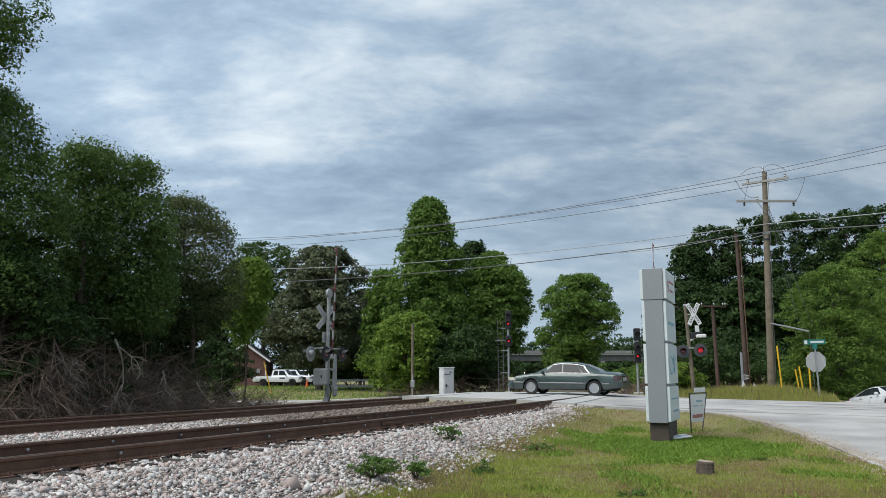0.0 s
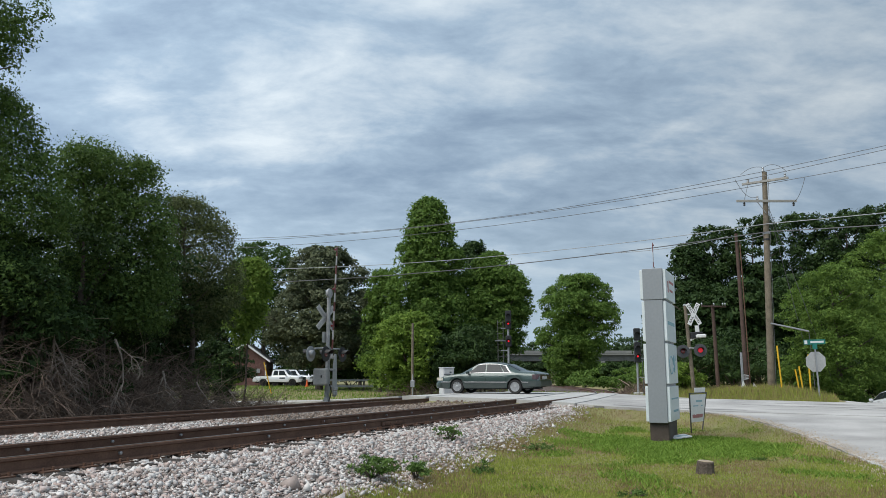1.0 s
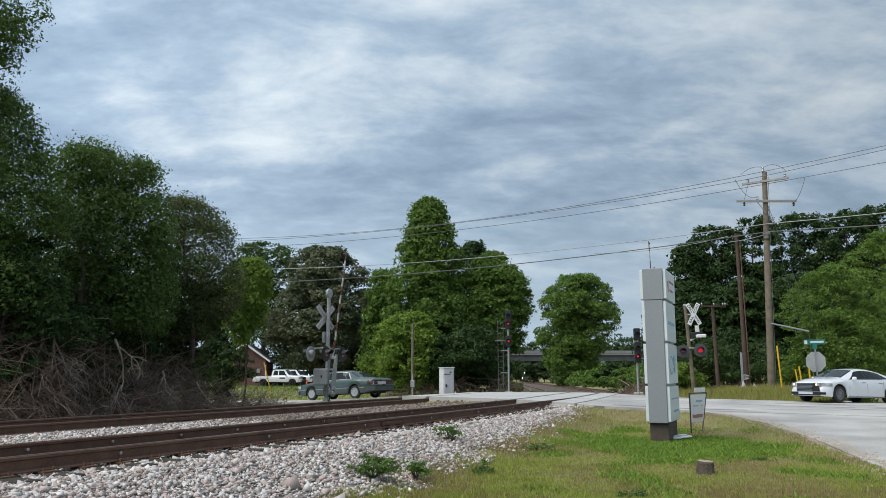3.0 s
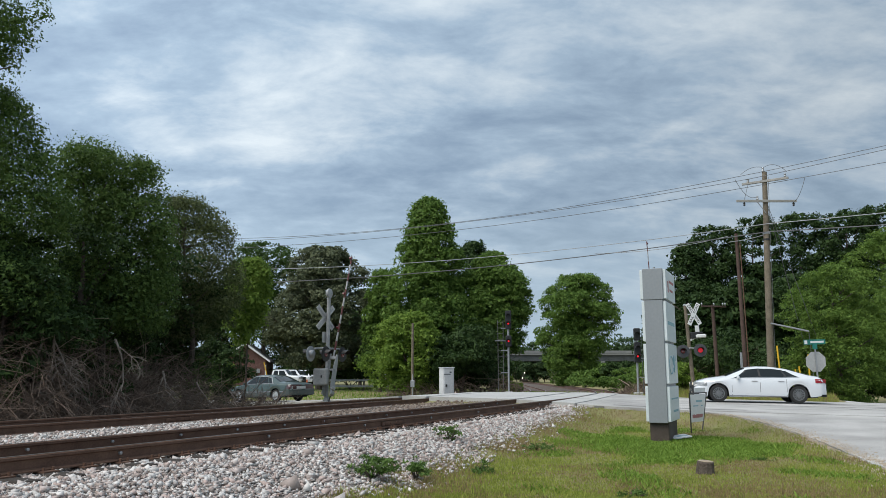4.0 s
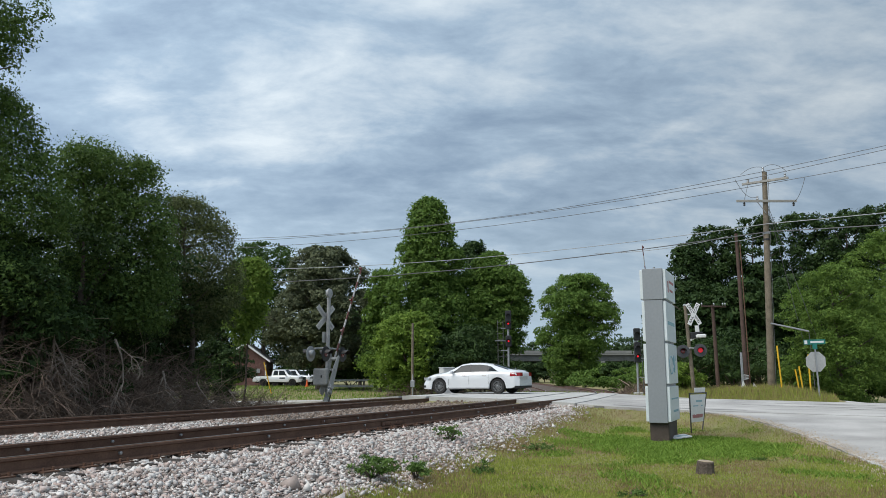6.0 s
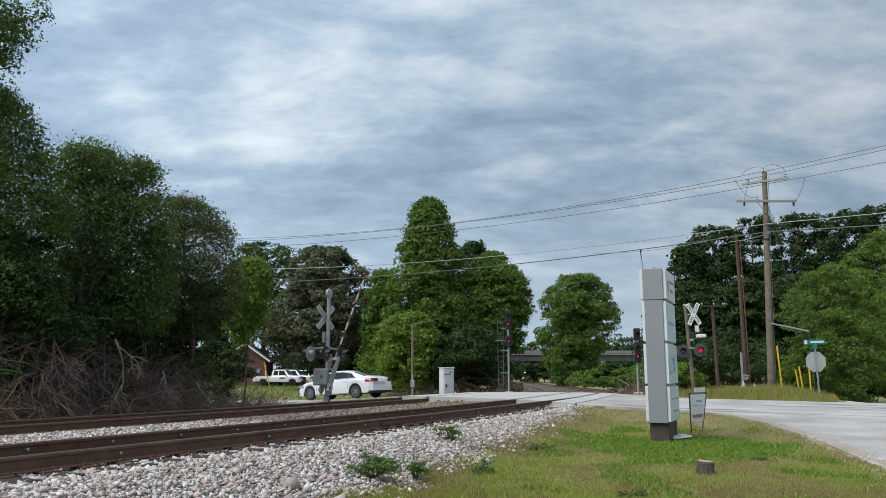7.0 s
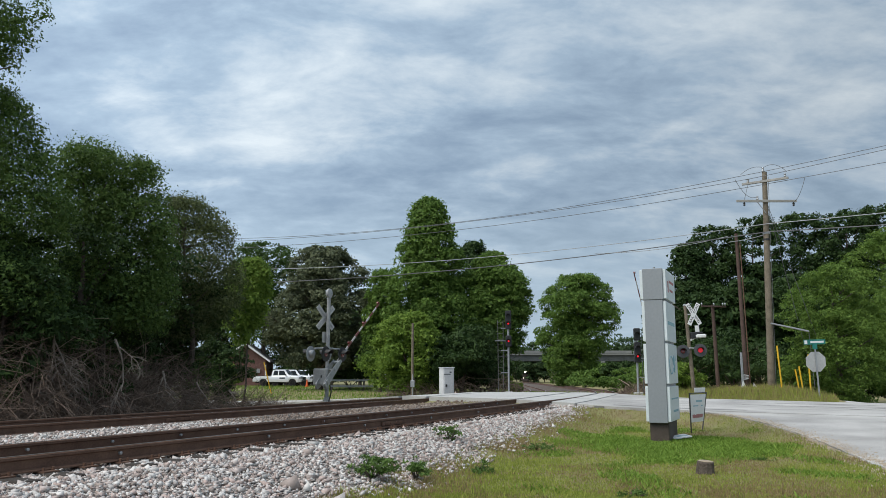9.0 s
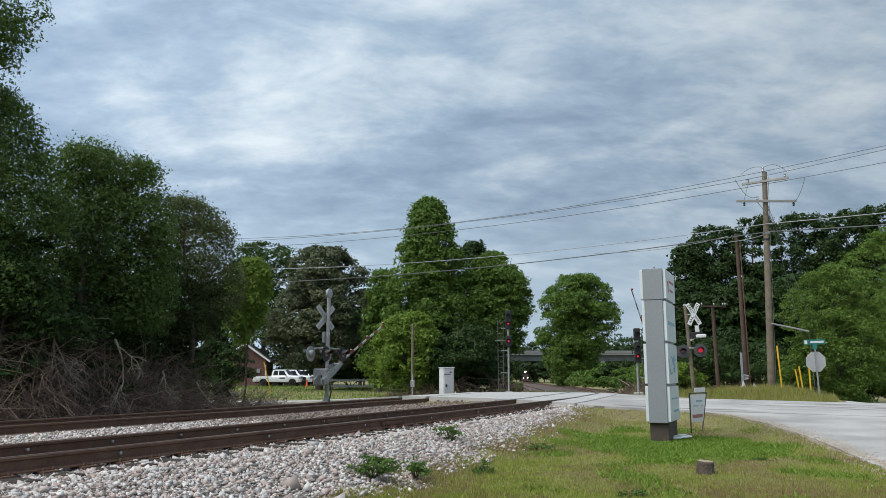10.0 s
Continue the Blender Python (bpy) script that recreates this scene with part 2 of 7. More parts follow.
M_BRIDGE = mat("bridge_concrete", (0.17, 0.175, 0.175), (0.24, 0.245, 0.24), 0.3, 0.9, 0.2, fine=3)
M_GIRDER = mat("bridge_girder", (0.05, 0.057, 0.06), (0.085, 0.093, 0.097), 0.3, 0.6, 0.1, fine=3)
M_TRAIN = mat("locomotive_dark", (0.03, 0.024, 0.022), (0.07, 0.045, 0.035), 1.0, 0.6, 0.1)
M_GRIT = mat("sandy_grit", (0.30, 0.24, 0.17), (0.50, 0.43, 0.34), 5, 0.9, 0.2, fine=50, island=0.6)
M_CUT = mat("cut_wood", (0.28, 0.22, 0.15), (0.40, 0.33, 0.24), 8, 0.9, 0.4, fine=40)

# ---- mesh helpers ----


class Shape:
    """Gathers vertices and faces of one mesh."""

    def __init__(self):
        self.v, self.f = [], []

    def add(self, verts, faces):
        n = len(self.v)
        self.v += [tuple(p) for p in verts]
        self.f += [tuple(i + n for i in q) for q in faces]
        return self

    def box(self, c, s, m=None, r=0.0):
        """A box with chamfered long edges when r is given."""
        x, y, z = s[0] / 2, s[1] / 2, s[2] / 2
        m = m or Matrix.Identity(4)
        if not r:
            vs = [(i * x, j * y, k * z) for k in (-1, 1) for j in (-1, 1) for i in (-1, 1)]
            fs = [(0, 2, 3, 1), (4, 5, 7, 6), (0, 1, 5, 4), (2, 6, 7, 3), (0, 4, 6, 2), (1, 3, 7, 5)]
        else:
            r = min(r, 0.45 * min(s))
            rings = [(-z, r), (-z + r, 0), (z - r, 0), (z, r)]
            vs, fs = [], []
            for zz, d in rings:
                a, b = x - d, y - d
                e = max(r, d)
                vs += [(a - e, -b, zz), (a, -b + e, zz), (a, b - e, zz), (a - e, b, zz), (-a + e, b, zz), (-a, b - e, zz), (-a, -b + e, zz), (-a + e, -b, zz)]
            for k in range(3):
                for i in range(8):
                    j = (i + 1) % 8
                    fs.append((8 * k + i, 8 * k + j, 8 * k + 8 + j, 8 * k + 8 + i))
            fs += [tuple(range(7, -1, -1)), tuple(range(24, 32))]
        return self.add([m @ (Vector(p) + Vector(c)) for p in vs], fs)

    def tube(self, pts, radii, n=8, caps=True):
        """A tube through points, with a radius at each."""
        pts = [Vector(p) for p in pts]
        if not hasattr(radii, "__len__"):
            radii = [radii] * len(pts)
        vs, fs = [], []
        for i, p in enumerate(pts):
            d = (pts[min(i + 1, len(pts) - 1)] - pts[max(i - 1, 0)]).normalized()
            a = d.cross(Vector((0, 0, 1)) if abs(d.z) < 0.95 else Vector((1, 0, 0))).normalized()
            b = d.cross(a)
            vs += [p + radii[i] * (math.cos(2 * math.pi * k / n) * a + math.sin(2 * math.pi * k / n) * b) for k in range(n)]
        for i in range(len(pts) - 1):
            for k in range(n):
                fs.append((i * n + k, i * n + (k + 1) % n, (i + 1) * n + (k + 1) % n, (i + 1) * n + k))
        if caps:
            fs += [tuple(range(n - 1, -1, -1)), tuple(range((len(pts) - 1) * n, len(pts) * n))]
        return self.add(vs, fs)

    def prism(self, poly, a, b, axis="y"):
        """A flat outline in two axes, drawn out along the third from a to b."""
        n = len(poly)
        order = {"x": lambda p, t: (t, p[0], p[1]), "y": lambda p, t: (p[0], t, p[1]), "z": lambda p, t: (p[0], p[1], t)}[axis]
        vs = [order(p, a) for p in poly] + [order(p, b) for p in poly]
        fs = [tuple(range(n)), tuple(range(2 * n - 1, n - 1, -1))] + [(i, i + n, (i + 1) % n + n, (i + 1) % n) for i in range(n)]
        return self.add(vs, fs)

    def lathe(self, prof, m, n=16, caps=True):
        """A profile of (radius, height) turned round the z axis of m."""
        vs, fs = [], []
        for r, h in prof:
            vs += [m @ Vector((r * math.cos(2 * math.pi * k / n), r * math.sin(2 * math.pi * k / n), h)) for k in range(n)]
        for i in range(len(prof) - 1):
            for k in range(n):
                fs.append((i * n + k, i * n + (k + 1) % n, (i + 1) * n + (k + 1) % n, (i + 1) * n + k))
        if caps:
            fs += [tuple(range(n - 1, -1, -1)), tuple(range((len(prof) - 1) * n, len(prof) * n))]
        return self.add(vs, fs)

    def mesh(self, name, material, smooth=False):
        me = bpy.data.meshes.new(name)
        me.from_pydata(self.v, [], self.f)
        me.materials.append(material)
        bm = bmesh.new()
        bm.from_mesh(me)
        bmesh.ops.recalc_face_normals(bm, faces=bm.faces)
        bm.to_mesh(me)
        bm.free()
        if smooth:
            me.shade_smooth()
            me.set_sharp_from_angle(angle=radians(38))
        return me


def part(name, shape, material, parent=None, label="", smooth=False, at=None):
    ob = new(name, shape.mesh(name, material, smooth))
    if parent is not None:
        ob.parent = parent
    if at is not None:
        ob.matrix_basis = at
    return tagged(ob, label)


def thing(name, m, label, category, group="", kind=""):
    ob = new(name)
    ob.empty_display_size = 0.2
    ob.matrix_basis = m
    return tagged(ob, label, category, group, kind)


def fast_mesh(name, verts, faces, material, smooth=False):
    """A mesh from arrays in which all faces have the same number of corners."""
    me = bpy.data.meshes.new(name)
    verts, faces = np.asarray(verts, np.float32), np.asarray(faces, np.int32)
    k = faces.shape[1]
    me.vertices.add(len(verts))
    me.vertices.foreach_set("co", verts.ravel())
    me.loops.add(faces.size)
    me.loops.foreach_set("vertex_index", faces.ravel())
    me.polygons.add(len(faces))
    me.polygons.foreach_set("loop_start", np.arange(len(faces), dtype=np.int32) * k)
    me.update(calc_edges=True)
    me.materials.append(material)
    if smooth:
        me.shade_smooth()
    return me


def facing(x, y, z, heading):
    """z axis horizontal along a heading in the thing's space, y axis up."""
    return Matrix.Translation((x, y, z)) @ Matrix.Rotation(radians(heading), 4, "Z") @ Matrix(((0, 0, 1, 0), (1, 0, 0, 0), (0, 1, 0, 0), (0, 0, 0, 1)))


# ---- the plan: u runs along the straight track, v across it to the far side ----
TURN = radians(25.5)
SU, CU = math.sin(TURN), math.cos(TURN)
U0, RAD, BEND, VC = 12.3, 190.0, 0.367, 8.55


def xy(u, v):
    return SU * u - CU * v, CU * u + SU * v


def uv(x, y):
    return SU * x + CU * y, -CU * x + SU * y


def track_point(s, o):
    """Plan place s metres along the near track's middle line and o metres to its left."""
    if s < U0:
        return xy(s, VC + o)
    a = min((s - U0) / RAD, BEND)
    rest = max(0.0, s - U0 - RAD * BEND)
    u = U0 + (RAD - o) * math.sin(a) + rest * math.cos(a)
    v = VC + RAD - (RAD - o) * math.cos(a) + rest * math.sin(a)
    return xy(u, v)


def track_place(x, y):
    u, v = uv(x, y)
    if u < U0:
        return u, v - VC
    dx, dy = u - U0, VC + RAD - v
    a = math.atan2(dx, dy)
    if dy > 0 and a < BEND:
        return U0 + RAD * a, RAD - math.hypot(dx, dy)
    bx, by = u - (U0 + RAD * math.sin(BEND)), v - (VC + RAD - RAD * math.cos(BEND))
    c, s = math.cos(BEND), math.sin(BEND)
    return U0 + RAD * BEND + bx * c + by * s, -bx * s + by * c


def rail_z(s):
    return float(np.interp(s, [-40, 24, 37, 56, 76, 330, 700], [0.63, 0.625, 0.57, 0.12, 0.02, -1.7, -3.4]))


def road_z(v):
    return float(np.interp(v, [-60, -12, 0, 4.9, 8.2, 10.3, 15.6, 17.6, 20, 26, 31, 60, 120], [0.1, 0.22, 0.34, 0.41, 0.56, 0.61, 0.60, 0.47, 0.33, 0.04, -0.08, -0.1, 0.2]))


def smooth(a, b, x):
    t = min(1.0, max(0.0, (x - a) / (b - a)))
    return t * t * (3 - 2 * t)


ROAD_A, ROAD_B = 25.6, 37.4


def road_a(v):
    """The road's near edge, which runs askew over the tracks."""
    return float(np.interp(v, [6.0, 8.2, 14.5, 25.0], [ROAD_A, 26.2, 29.4, 30.8]))



def apron_edge(u):
    """Where the lawn ends and the paved apron begins."""
    return float(np.interp(u, [2, 10, 14.5, 18, 20.5, 22.9, 24.6, 25.8], [-2.6, -1.7, -0.95, -0.1, 0.7, 1.7, 2.7, 4.0]))


def apron_height(u, v):
    w = smooth(14, ROAD_A, u)
    return 0.03 * (1 - w) + (road_z(v) - 0.012) * w


def ballast_toe(s):
    """How far the ballast reaches from the near track's middle line, towards the lawn."""
    return float(np.interp(s, [6, 8, 17, 26, 60], [-3.75, -3.5, -2.55, -1.9, -2.4]))


def ground_z(x, y):
    u, v = uv(x, y)
    s, o = track_place(x, y)
    z = 0.02 * noise.noise((x * 0.6, y * 0.6, 0))
    z += 0.22 * smooth(19, 27, u) * smooth(8, 0, v) + 0.06 * smooth(4, 0, u)
    verge = smooth(38.2, 42.5, u) * smooth(-3.5, 1.0, v) * smooth(9.5, 6.0, v - max(0, u - 50) * 0.2)
    z += 0.5 * verge * smooth(400, 60, u)
    z += 0.2 * smooth(14, 22, o) * smooth(46, 56, u)
    z -= 2.2 * smooth(90, 330, s) * smooth(60, 25, abs(o))
    z -= 1.5 * smooth(38, 54, u) * smooth(2.0, -1.5, v)
    bank = rail_z(s) - 0.235
    z += (bank - z) * smooth(-3.9, -1.5, o) * smooth(9.2, 7.2, o)
    if u < ROAD_A + 1:
        k = smooth(apron_edge(u) + 1.3, apron_edge(u), v)
        z += (apron_height(u, v) - 0.03 - z) * k
    w = smooth(road_a(v) - 1.6, road_a(v) - 0.1, u) * smooth(ROAD_B + 1.0, ROAD_B + 0.05, u)
    z += (road_z(v) - 0.09 - z) * w
    return z


# ---- ground, one sheet to the horizon ----


def steps(*spans):
    out = []
    for a, b, d in spans:
        out += list(np.arange(a, b, d))
    return out


def build_ground():
    xs = steps((-1500, -200, 130), (-200, -40, 16), (-40, -16, 2), (-16, 24, 0.4), (24, 50, 2), (50, 200, 12), (200, 1600, 140))
    ys = steps((-300, -20, 40), (-20, 4, 3), (4, 50, 0.4), (50, 110, 1.5), (110, 400, 10), (400, 3000, 200))
    vs = [(x, y, ground_z(x, y)) for y in ys for x in xs]
    n = len(xs)
    fs = [(j * n + i, j * n + i + 1, j * n + n + i + 1, j * n + n + i) for j in range(len(ys) - 1) for i in range(n - 1)]
    ob = new("ground", fast_mesh("ground", vs, fs, M_SOIL, True))
    tagged(ob, "rough grassy soil beside the railway", "ground", kind="structure")


def strip(name, place, us, vs, material, label, category="road", lift=0.0, thick=0.12):
    """A paved sheet over a grid of (a, b) handed to place(), with a skirt."""
    pts = [place(a, b) for a in us for b in vs]
    n = len(vs)
    sh = Shape()
    sh.v = [(x, y, z + lift) for x, y, z in pts]
    sh.f = [(i * n + j, i * n + j + 1, (i + 1) * n + j + 1, (i + 1) * n + j) for i in range(len(us) - 1) for j in range(n - 1)]
    rim = [j for j in range(n)] + [i * n + n - 1 for i in range(1, len(us))] + [(len(us) - 1) * n + j for j in range(n - 2, -1, -1)] + [i * n for i in range(len(us) - 2, 0, -1)]
    base = len(sh.v)
    sh.v += [(sh.v[k][0], sh.v[k][1], sh.v[k][2] - thick) for k in rim]
    sh.f += [(rim[i], rim[(i + 1) % len(rim)], base + (i + 1) % len(rim), base + i) for i in range(len(rim))]
    ob = part(name, sh, material)
    tagged(ob, label, category, kind="structure")
    return ob


def track_shift(u):
    return max(0.0, u - U0) ** 2 / (2 * RAD)


def road_place(q, v):
    """q runs from the road's near edge (0) to its far edge (1)."""
    a = road_a(v)
    w = 0.10 * noise.noise((v * 0.35, q * 0.1, 3.0)) if q < 0.06 or q > 0.94 else 0.0
    u = a + (ROAD_B - a) * q + w
    x, y = xy(u, v)
    return x, y, road_z(v)


def near_side_place(q, k):
    u = ROAD_A + (ROAD_B - ROAD_A) * q
    end = 6.88 + track_shift(u)
    v = end + (-90 - end) * k ** 2.2
    x, y, z = road_place(q, v)
    return x, y, z


def far_side_place(q, k):
    u = 29.6 + (ROAD_B - 29.6) * q
    end = 16.13 + track_shift(u)
    v = end + (130 - end) * k ** 2.2
    return road_place(q, v)


def seam_place(c, w):
    def place(k, v):
        u = c + 0.35 * noise.noise((v * 0.45, c, 1.0)) + 0.12 * noise.noise((v * 2.1, c, 2.0)) + k * w * (0.6 + 0.8 * abs(noise.noise((v * 1.3, c, 6.0))))
        x, y = xy(u, v)
        return x, y, road_z(v)
    return place


def apron_place(u, k):
    e = apron_edge(u) + 0.12 * noise.noise((u * 0.9, 0, 5))
    v = e - k * 26.0
    x, y = xy(u, v)
    return x, y, apron_height(u, v)


def side_place(s, k):
    u, v = 36.6 + s, -8.4 + 0.05 * s + k
    x, y = xy(u, v)
    return x, y, ground_z(x, y) + 0.03


def build_roads():
    cuts, ks = [0, 0.05, 0.25, 0.5, 0.75, 0.95, 1], [k / 70 for k in range(71)]
    strip("road", near_side_place, cuts, ks, M_ROAD, "pale worn asphalt road leading to the crossing")
    strip("road_far_side", far_side_place, cuts, ks, M_ROAD, "pale worn asphalt road beyond the tracks")
    strip("road_apron", apron_place, steps((2, 25.9, 0.5)), [k / 24 for k in range(25)], M_ROAD, "pale cracked asphalt apron joining the road")
    strip("side_road", side_place, steps((0, 40, 2)), steps((0, 8, 1)), M_ROAD, "side road dropping away behind the verge")
    # crossing deck: panels between and beside the rails
    for a, b in ((6.9, 7.74), (7.92, 9.18), (9.36, 13.41), (13.59, 14.85), (15.02, 16.1)):
        def deck(q, v):
            s0 = road_a(v) - 0.15
            s = s0 + (ROAD_B + 0.3 - s0) * q
            x, y = track_point(s, v - VC)
            return x, y, road_z(uv(x, y)[1])
        n = 5
        for i in range(n):
            strip("crossing_panel_1", deck, [i / n, (i + 0.5) / n, (i + 0.996) / n], [a, (a + b) / 2, b], M_CONC, "pale concrete level crossing panel between the rails", "crossing panel", lift=0.015, thick=0.3)
    def base(q, v):
        x, y, z = road_place(q, v)
        return x, y, z
    strip("crossing_base", base, [k / 12 for k in range(13)], steps((6.3, 19.2, 0.4)), M_PATCH, "dark asphalt bed under the crossing panels", lift=-0.02, thick=0.2)
    # dark tarred seams in the road
    for v0, v1, c, w in ((-12, 2.5, 31.3, 0.16), (-14, -3, 28.8, 0.1), (2.0, 6.2, 26.7, 0.3), (-6.5, 1.5, 34.0, 0.1), (-10, -1, 29.9, 0.06), (-16, -6, 33.0, 0.12)):
        strip("road_seam", seam_place(c, w), [0, 1], steps((v0, v1 + 0.1, 0.25)), M_PATCH, "dark tar repair along the road", "road repair", lift=0.006, thick=0.004)


# ---- railway ----


def build_track(name, off, zoff, label):
    track = thing(name, Matrix.Identity(4), label, "railway track")
    prof = [(-0.075, 0), (0.075, 0), (0.075, 0.012), (0.012, 0.035), (0.009, 0.125), (0.036, 0.14), (0.036, 0.168), (0.026, 0.178), (-0.026, 0.178), (-0.036, 0.168), (-0.036, 0.14), (-0.009, 0.125), (-0.012, 0.035), (-0.075, 0.012)]
    ss = steps((-12, 90, 1.0), (90, 420, 6))
    for side in (-1, 1):
        sh, top = Shape(), Shape()
        n = len(prof)
        for s in ss:
            for o, h in prof:
                x, y = track_point(s, off + side * 0.7175 + o)
                sh.v.append((x, y, rail_z(s) + zoff - 0.178 + h))
            for o in (-0.024, 0.024):
                x, y = track_point(s, off + side * 0.7175 + o)
                top.v.append((x, y, rail_z(s) + zoff + 0.003))
        for i in range(len(ss) - 1):
            sh.f += [(i * n + k, i * n + (k + 1) % n, (i + 1) * n + (k + 1) % n, (i + 1) * n + k) for k in range(n)]
            top.f.append((2 * i, 2 * i + 1, 2 * i + 3, 2 * i + 2))
        rail = part("rail", sh, M_RUST, track, "rust-brown steel rail")
        part("running_surface", top, M_SHINE, rail, "worn shiny rail head")
        # joint bars and bolts on the web
        for s in (2.5, 14.0, 22.5):
            bar = Shape()
            for so in (-0.032, 0.032):
                x0, y0 = track_point(s - 0.45, off + side * 0.7175 + so)
                x1, y1 = track_point(s + 0.45, off + side * 0.7175 + so)
                z = rail_z(s) + zoff - 0.178 + 0.08
                d = Vector((x1 - x0, y1 - y0, 0))
                m = Matrix.Translation(((x0 + x1) / 2, (y0 + y1) / 2, z)) @ Matrix.Rotation(math.atan2(d.y, d.x), 4, "Z")
                bar.box((0, 0, 0), (0.9, 0.02, 0.08), m, 0.006)
                for q in (-0.32, -0.12, 0.12, 0.32):
                    bar.box((q, 0, 0), (0.04, 0.05, 0.04), m, 0.008)
            part("joint_bar", bar, M_RUST, rail)
        if off == 0.0:
            s = 4.2
            while s < 25:
                x, y = track_point(s, side * 0.7175 - 0.03)
                m = facing(x, y, rail_z(s) - 0.085, -25.5)
                part("web_bolt", Shape().lathe([(0.022, -0.02), (0.022, 0.012), (0.012, 0.018)], m, 8), M_GALV, rail)
                s += 1.35 if side > 0 else 2.9
    # timber ties
    tie = Shape().box((0, 0, -0.09), (0.23, 2.6, 0.18), None, 0.015).mesh("tie", M_TIE)
    plate = Shape().box((0, 0, 0.008), (0.2, 0.34, 0.016))
    for w in (-0.11, 0.11):
        for e in (-0.06, 0.06):
            plate.box((e, w, 0.03), (0.022, 0.03, 0.05))
    plate = plate.mesh("tie_plate", M_RUST)
    s = -8.0
    while s < 66:
        if not (road_a(VC + off) - 0.3 < s < ROAD_B + 0.4):
            x, y = track_point(s, off)
            x1, y1 = track_point(s + 0.5, off)
            ang = math.atan2(y1 - y, x1 - x)
            m = Matrix.Translation((x, y, rail_z(s) + zoff - 0.196)) @ Matrix.Rotation(ang + random.uniform(-0.015, 0.015), 4, "Z")
            t = new("tie", tie)
            t.parent, t.matrix_basis = track, m
            for q in (-0.7175, 0.7175):
                p = new("tie_plate", plate)
                p.parent, p.matrix_basis = t, pose(0, q, 0)
        s += 0.52
    return track


def stones(name, area, count, material, size, label, seed):
    """Loose crushed stones scattered over a stretch of the plan: area(rng) gives (x, y, z)."""
    rng = np.random.default_rng(seed)
    base = np.array([(1, 0, 0), (-1, 0, 0), (0, 1, 0), (0, -1, 0), (0, 0, 1), (0, 0, -1)], float) * 1.12
    tri = np.array([(0, 2, 4), (2, 1, 4), (1, 3, 4), (3, 0, 4), (2, 0, 5), (1, 2, 5), (3, 1, 5), (0, 3, 5)])
    pts = np.array(area(rng, count))
    n = len(pts)
    q = rng.normal(size=(n, 4))
    q /= np.linalg.norm(q, axis=1)[:, None]
    w, x, y, z = q.T
    R = np.stack([1 - 2 * (y * y + z * z), 2 * (x * y - z * w), 2 * (x * z + y * w), 2 * (x * y + z * w), 1 - 2 * (x * x + z * z), 2 * (y * z - x * w), 2 * (x * z - y * w), 2 * (y * z + x * w), 1 - 2 * (x * x + y * y)], 1).reshape(n, 3, 3)
    v = (base[None] * (1 + rng.uniform(-0.35, 0.3, size=(n, 6, 1))) + rng.uniform(-0.42, 0.42, size=(n, 6, 3))) * rng.uniform(0.5, 1.25, size=(n, 1, 3))
    v = np.einsum("nij,nkj->nki", R, v) * (size * rng.lognormal(0, 0.38, size=(n, 1, 1)))
    v[:, :, 2] *= 0.8
    v += pts[:, None, :]
    f = tri[None] + (np.arange(n) * 6)[:, None, None]
    ob = new(name, fast_mesh(name, v.reshape(-1, 3), f.reshape(-1, 3), material))
    return tagged(ob, label, "ballast", kind="stuff")


def ballast_area(s0, s1, o0, o1, near=1.6):
    def area(rng, count):
        out = []
        while len(out) < count:
            s = s0 + (s1 - s0) * rng.random() ** near
            o = o0 + (o1 - o0) * rng.random()
            x, y = track_point(s, o)
            if o < -1.5 and o < ballast_toe(s) + 0.35 * noise.noise((x, y, 2)) + 0.25 * rng.normal():
                continue
            low = 0.02 if -1.45 < o < 1.45 else 0.0
            out.append((x, y, ground_z(x, y) + rng.uniform(0.0, 0.04) - low))
        return out
    return area


def edge_area(rng, count):
    out = []
    while len(out) < count:
        u = 11 + 15 * rng.random() ** 1.2
        v = apron_edge(min(u, 25.8)) + rng.normal() * 0.22
        x, y = xy(u, v)
        out.append((x, y, ground_z(x, y) + (0.03 if v < apron_edge(min(u, 25.8)) else 0.005)))
    return out


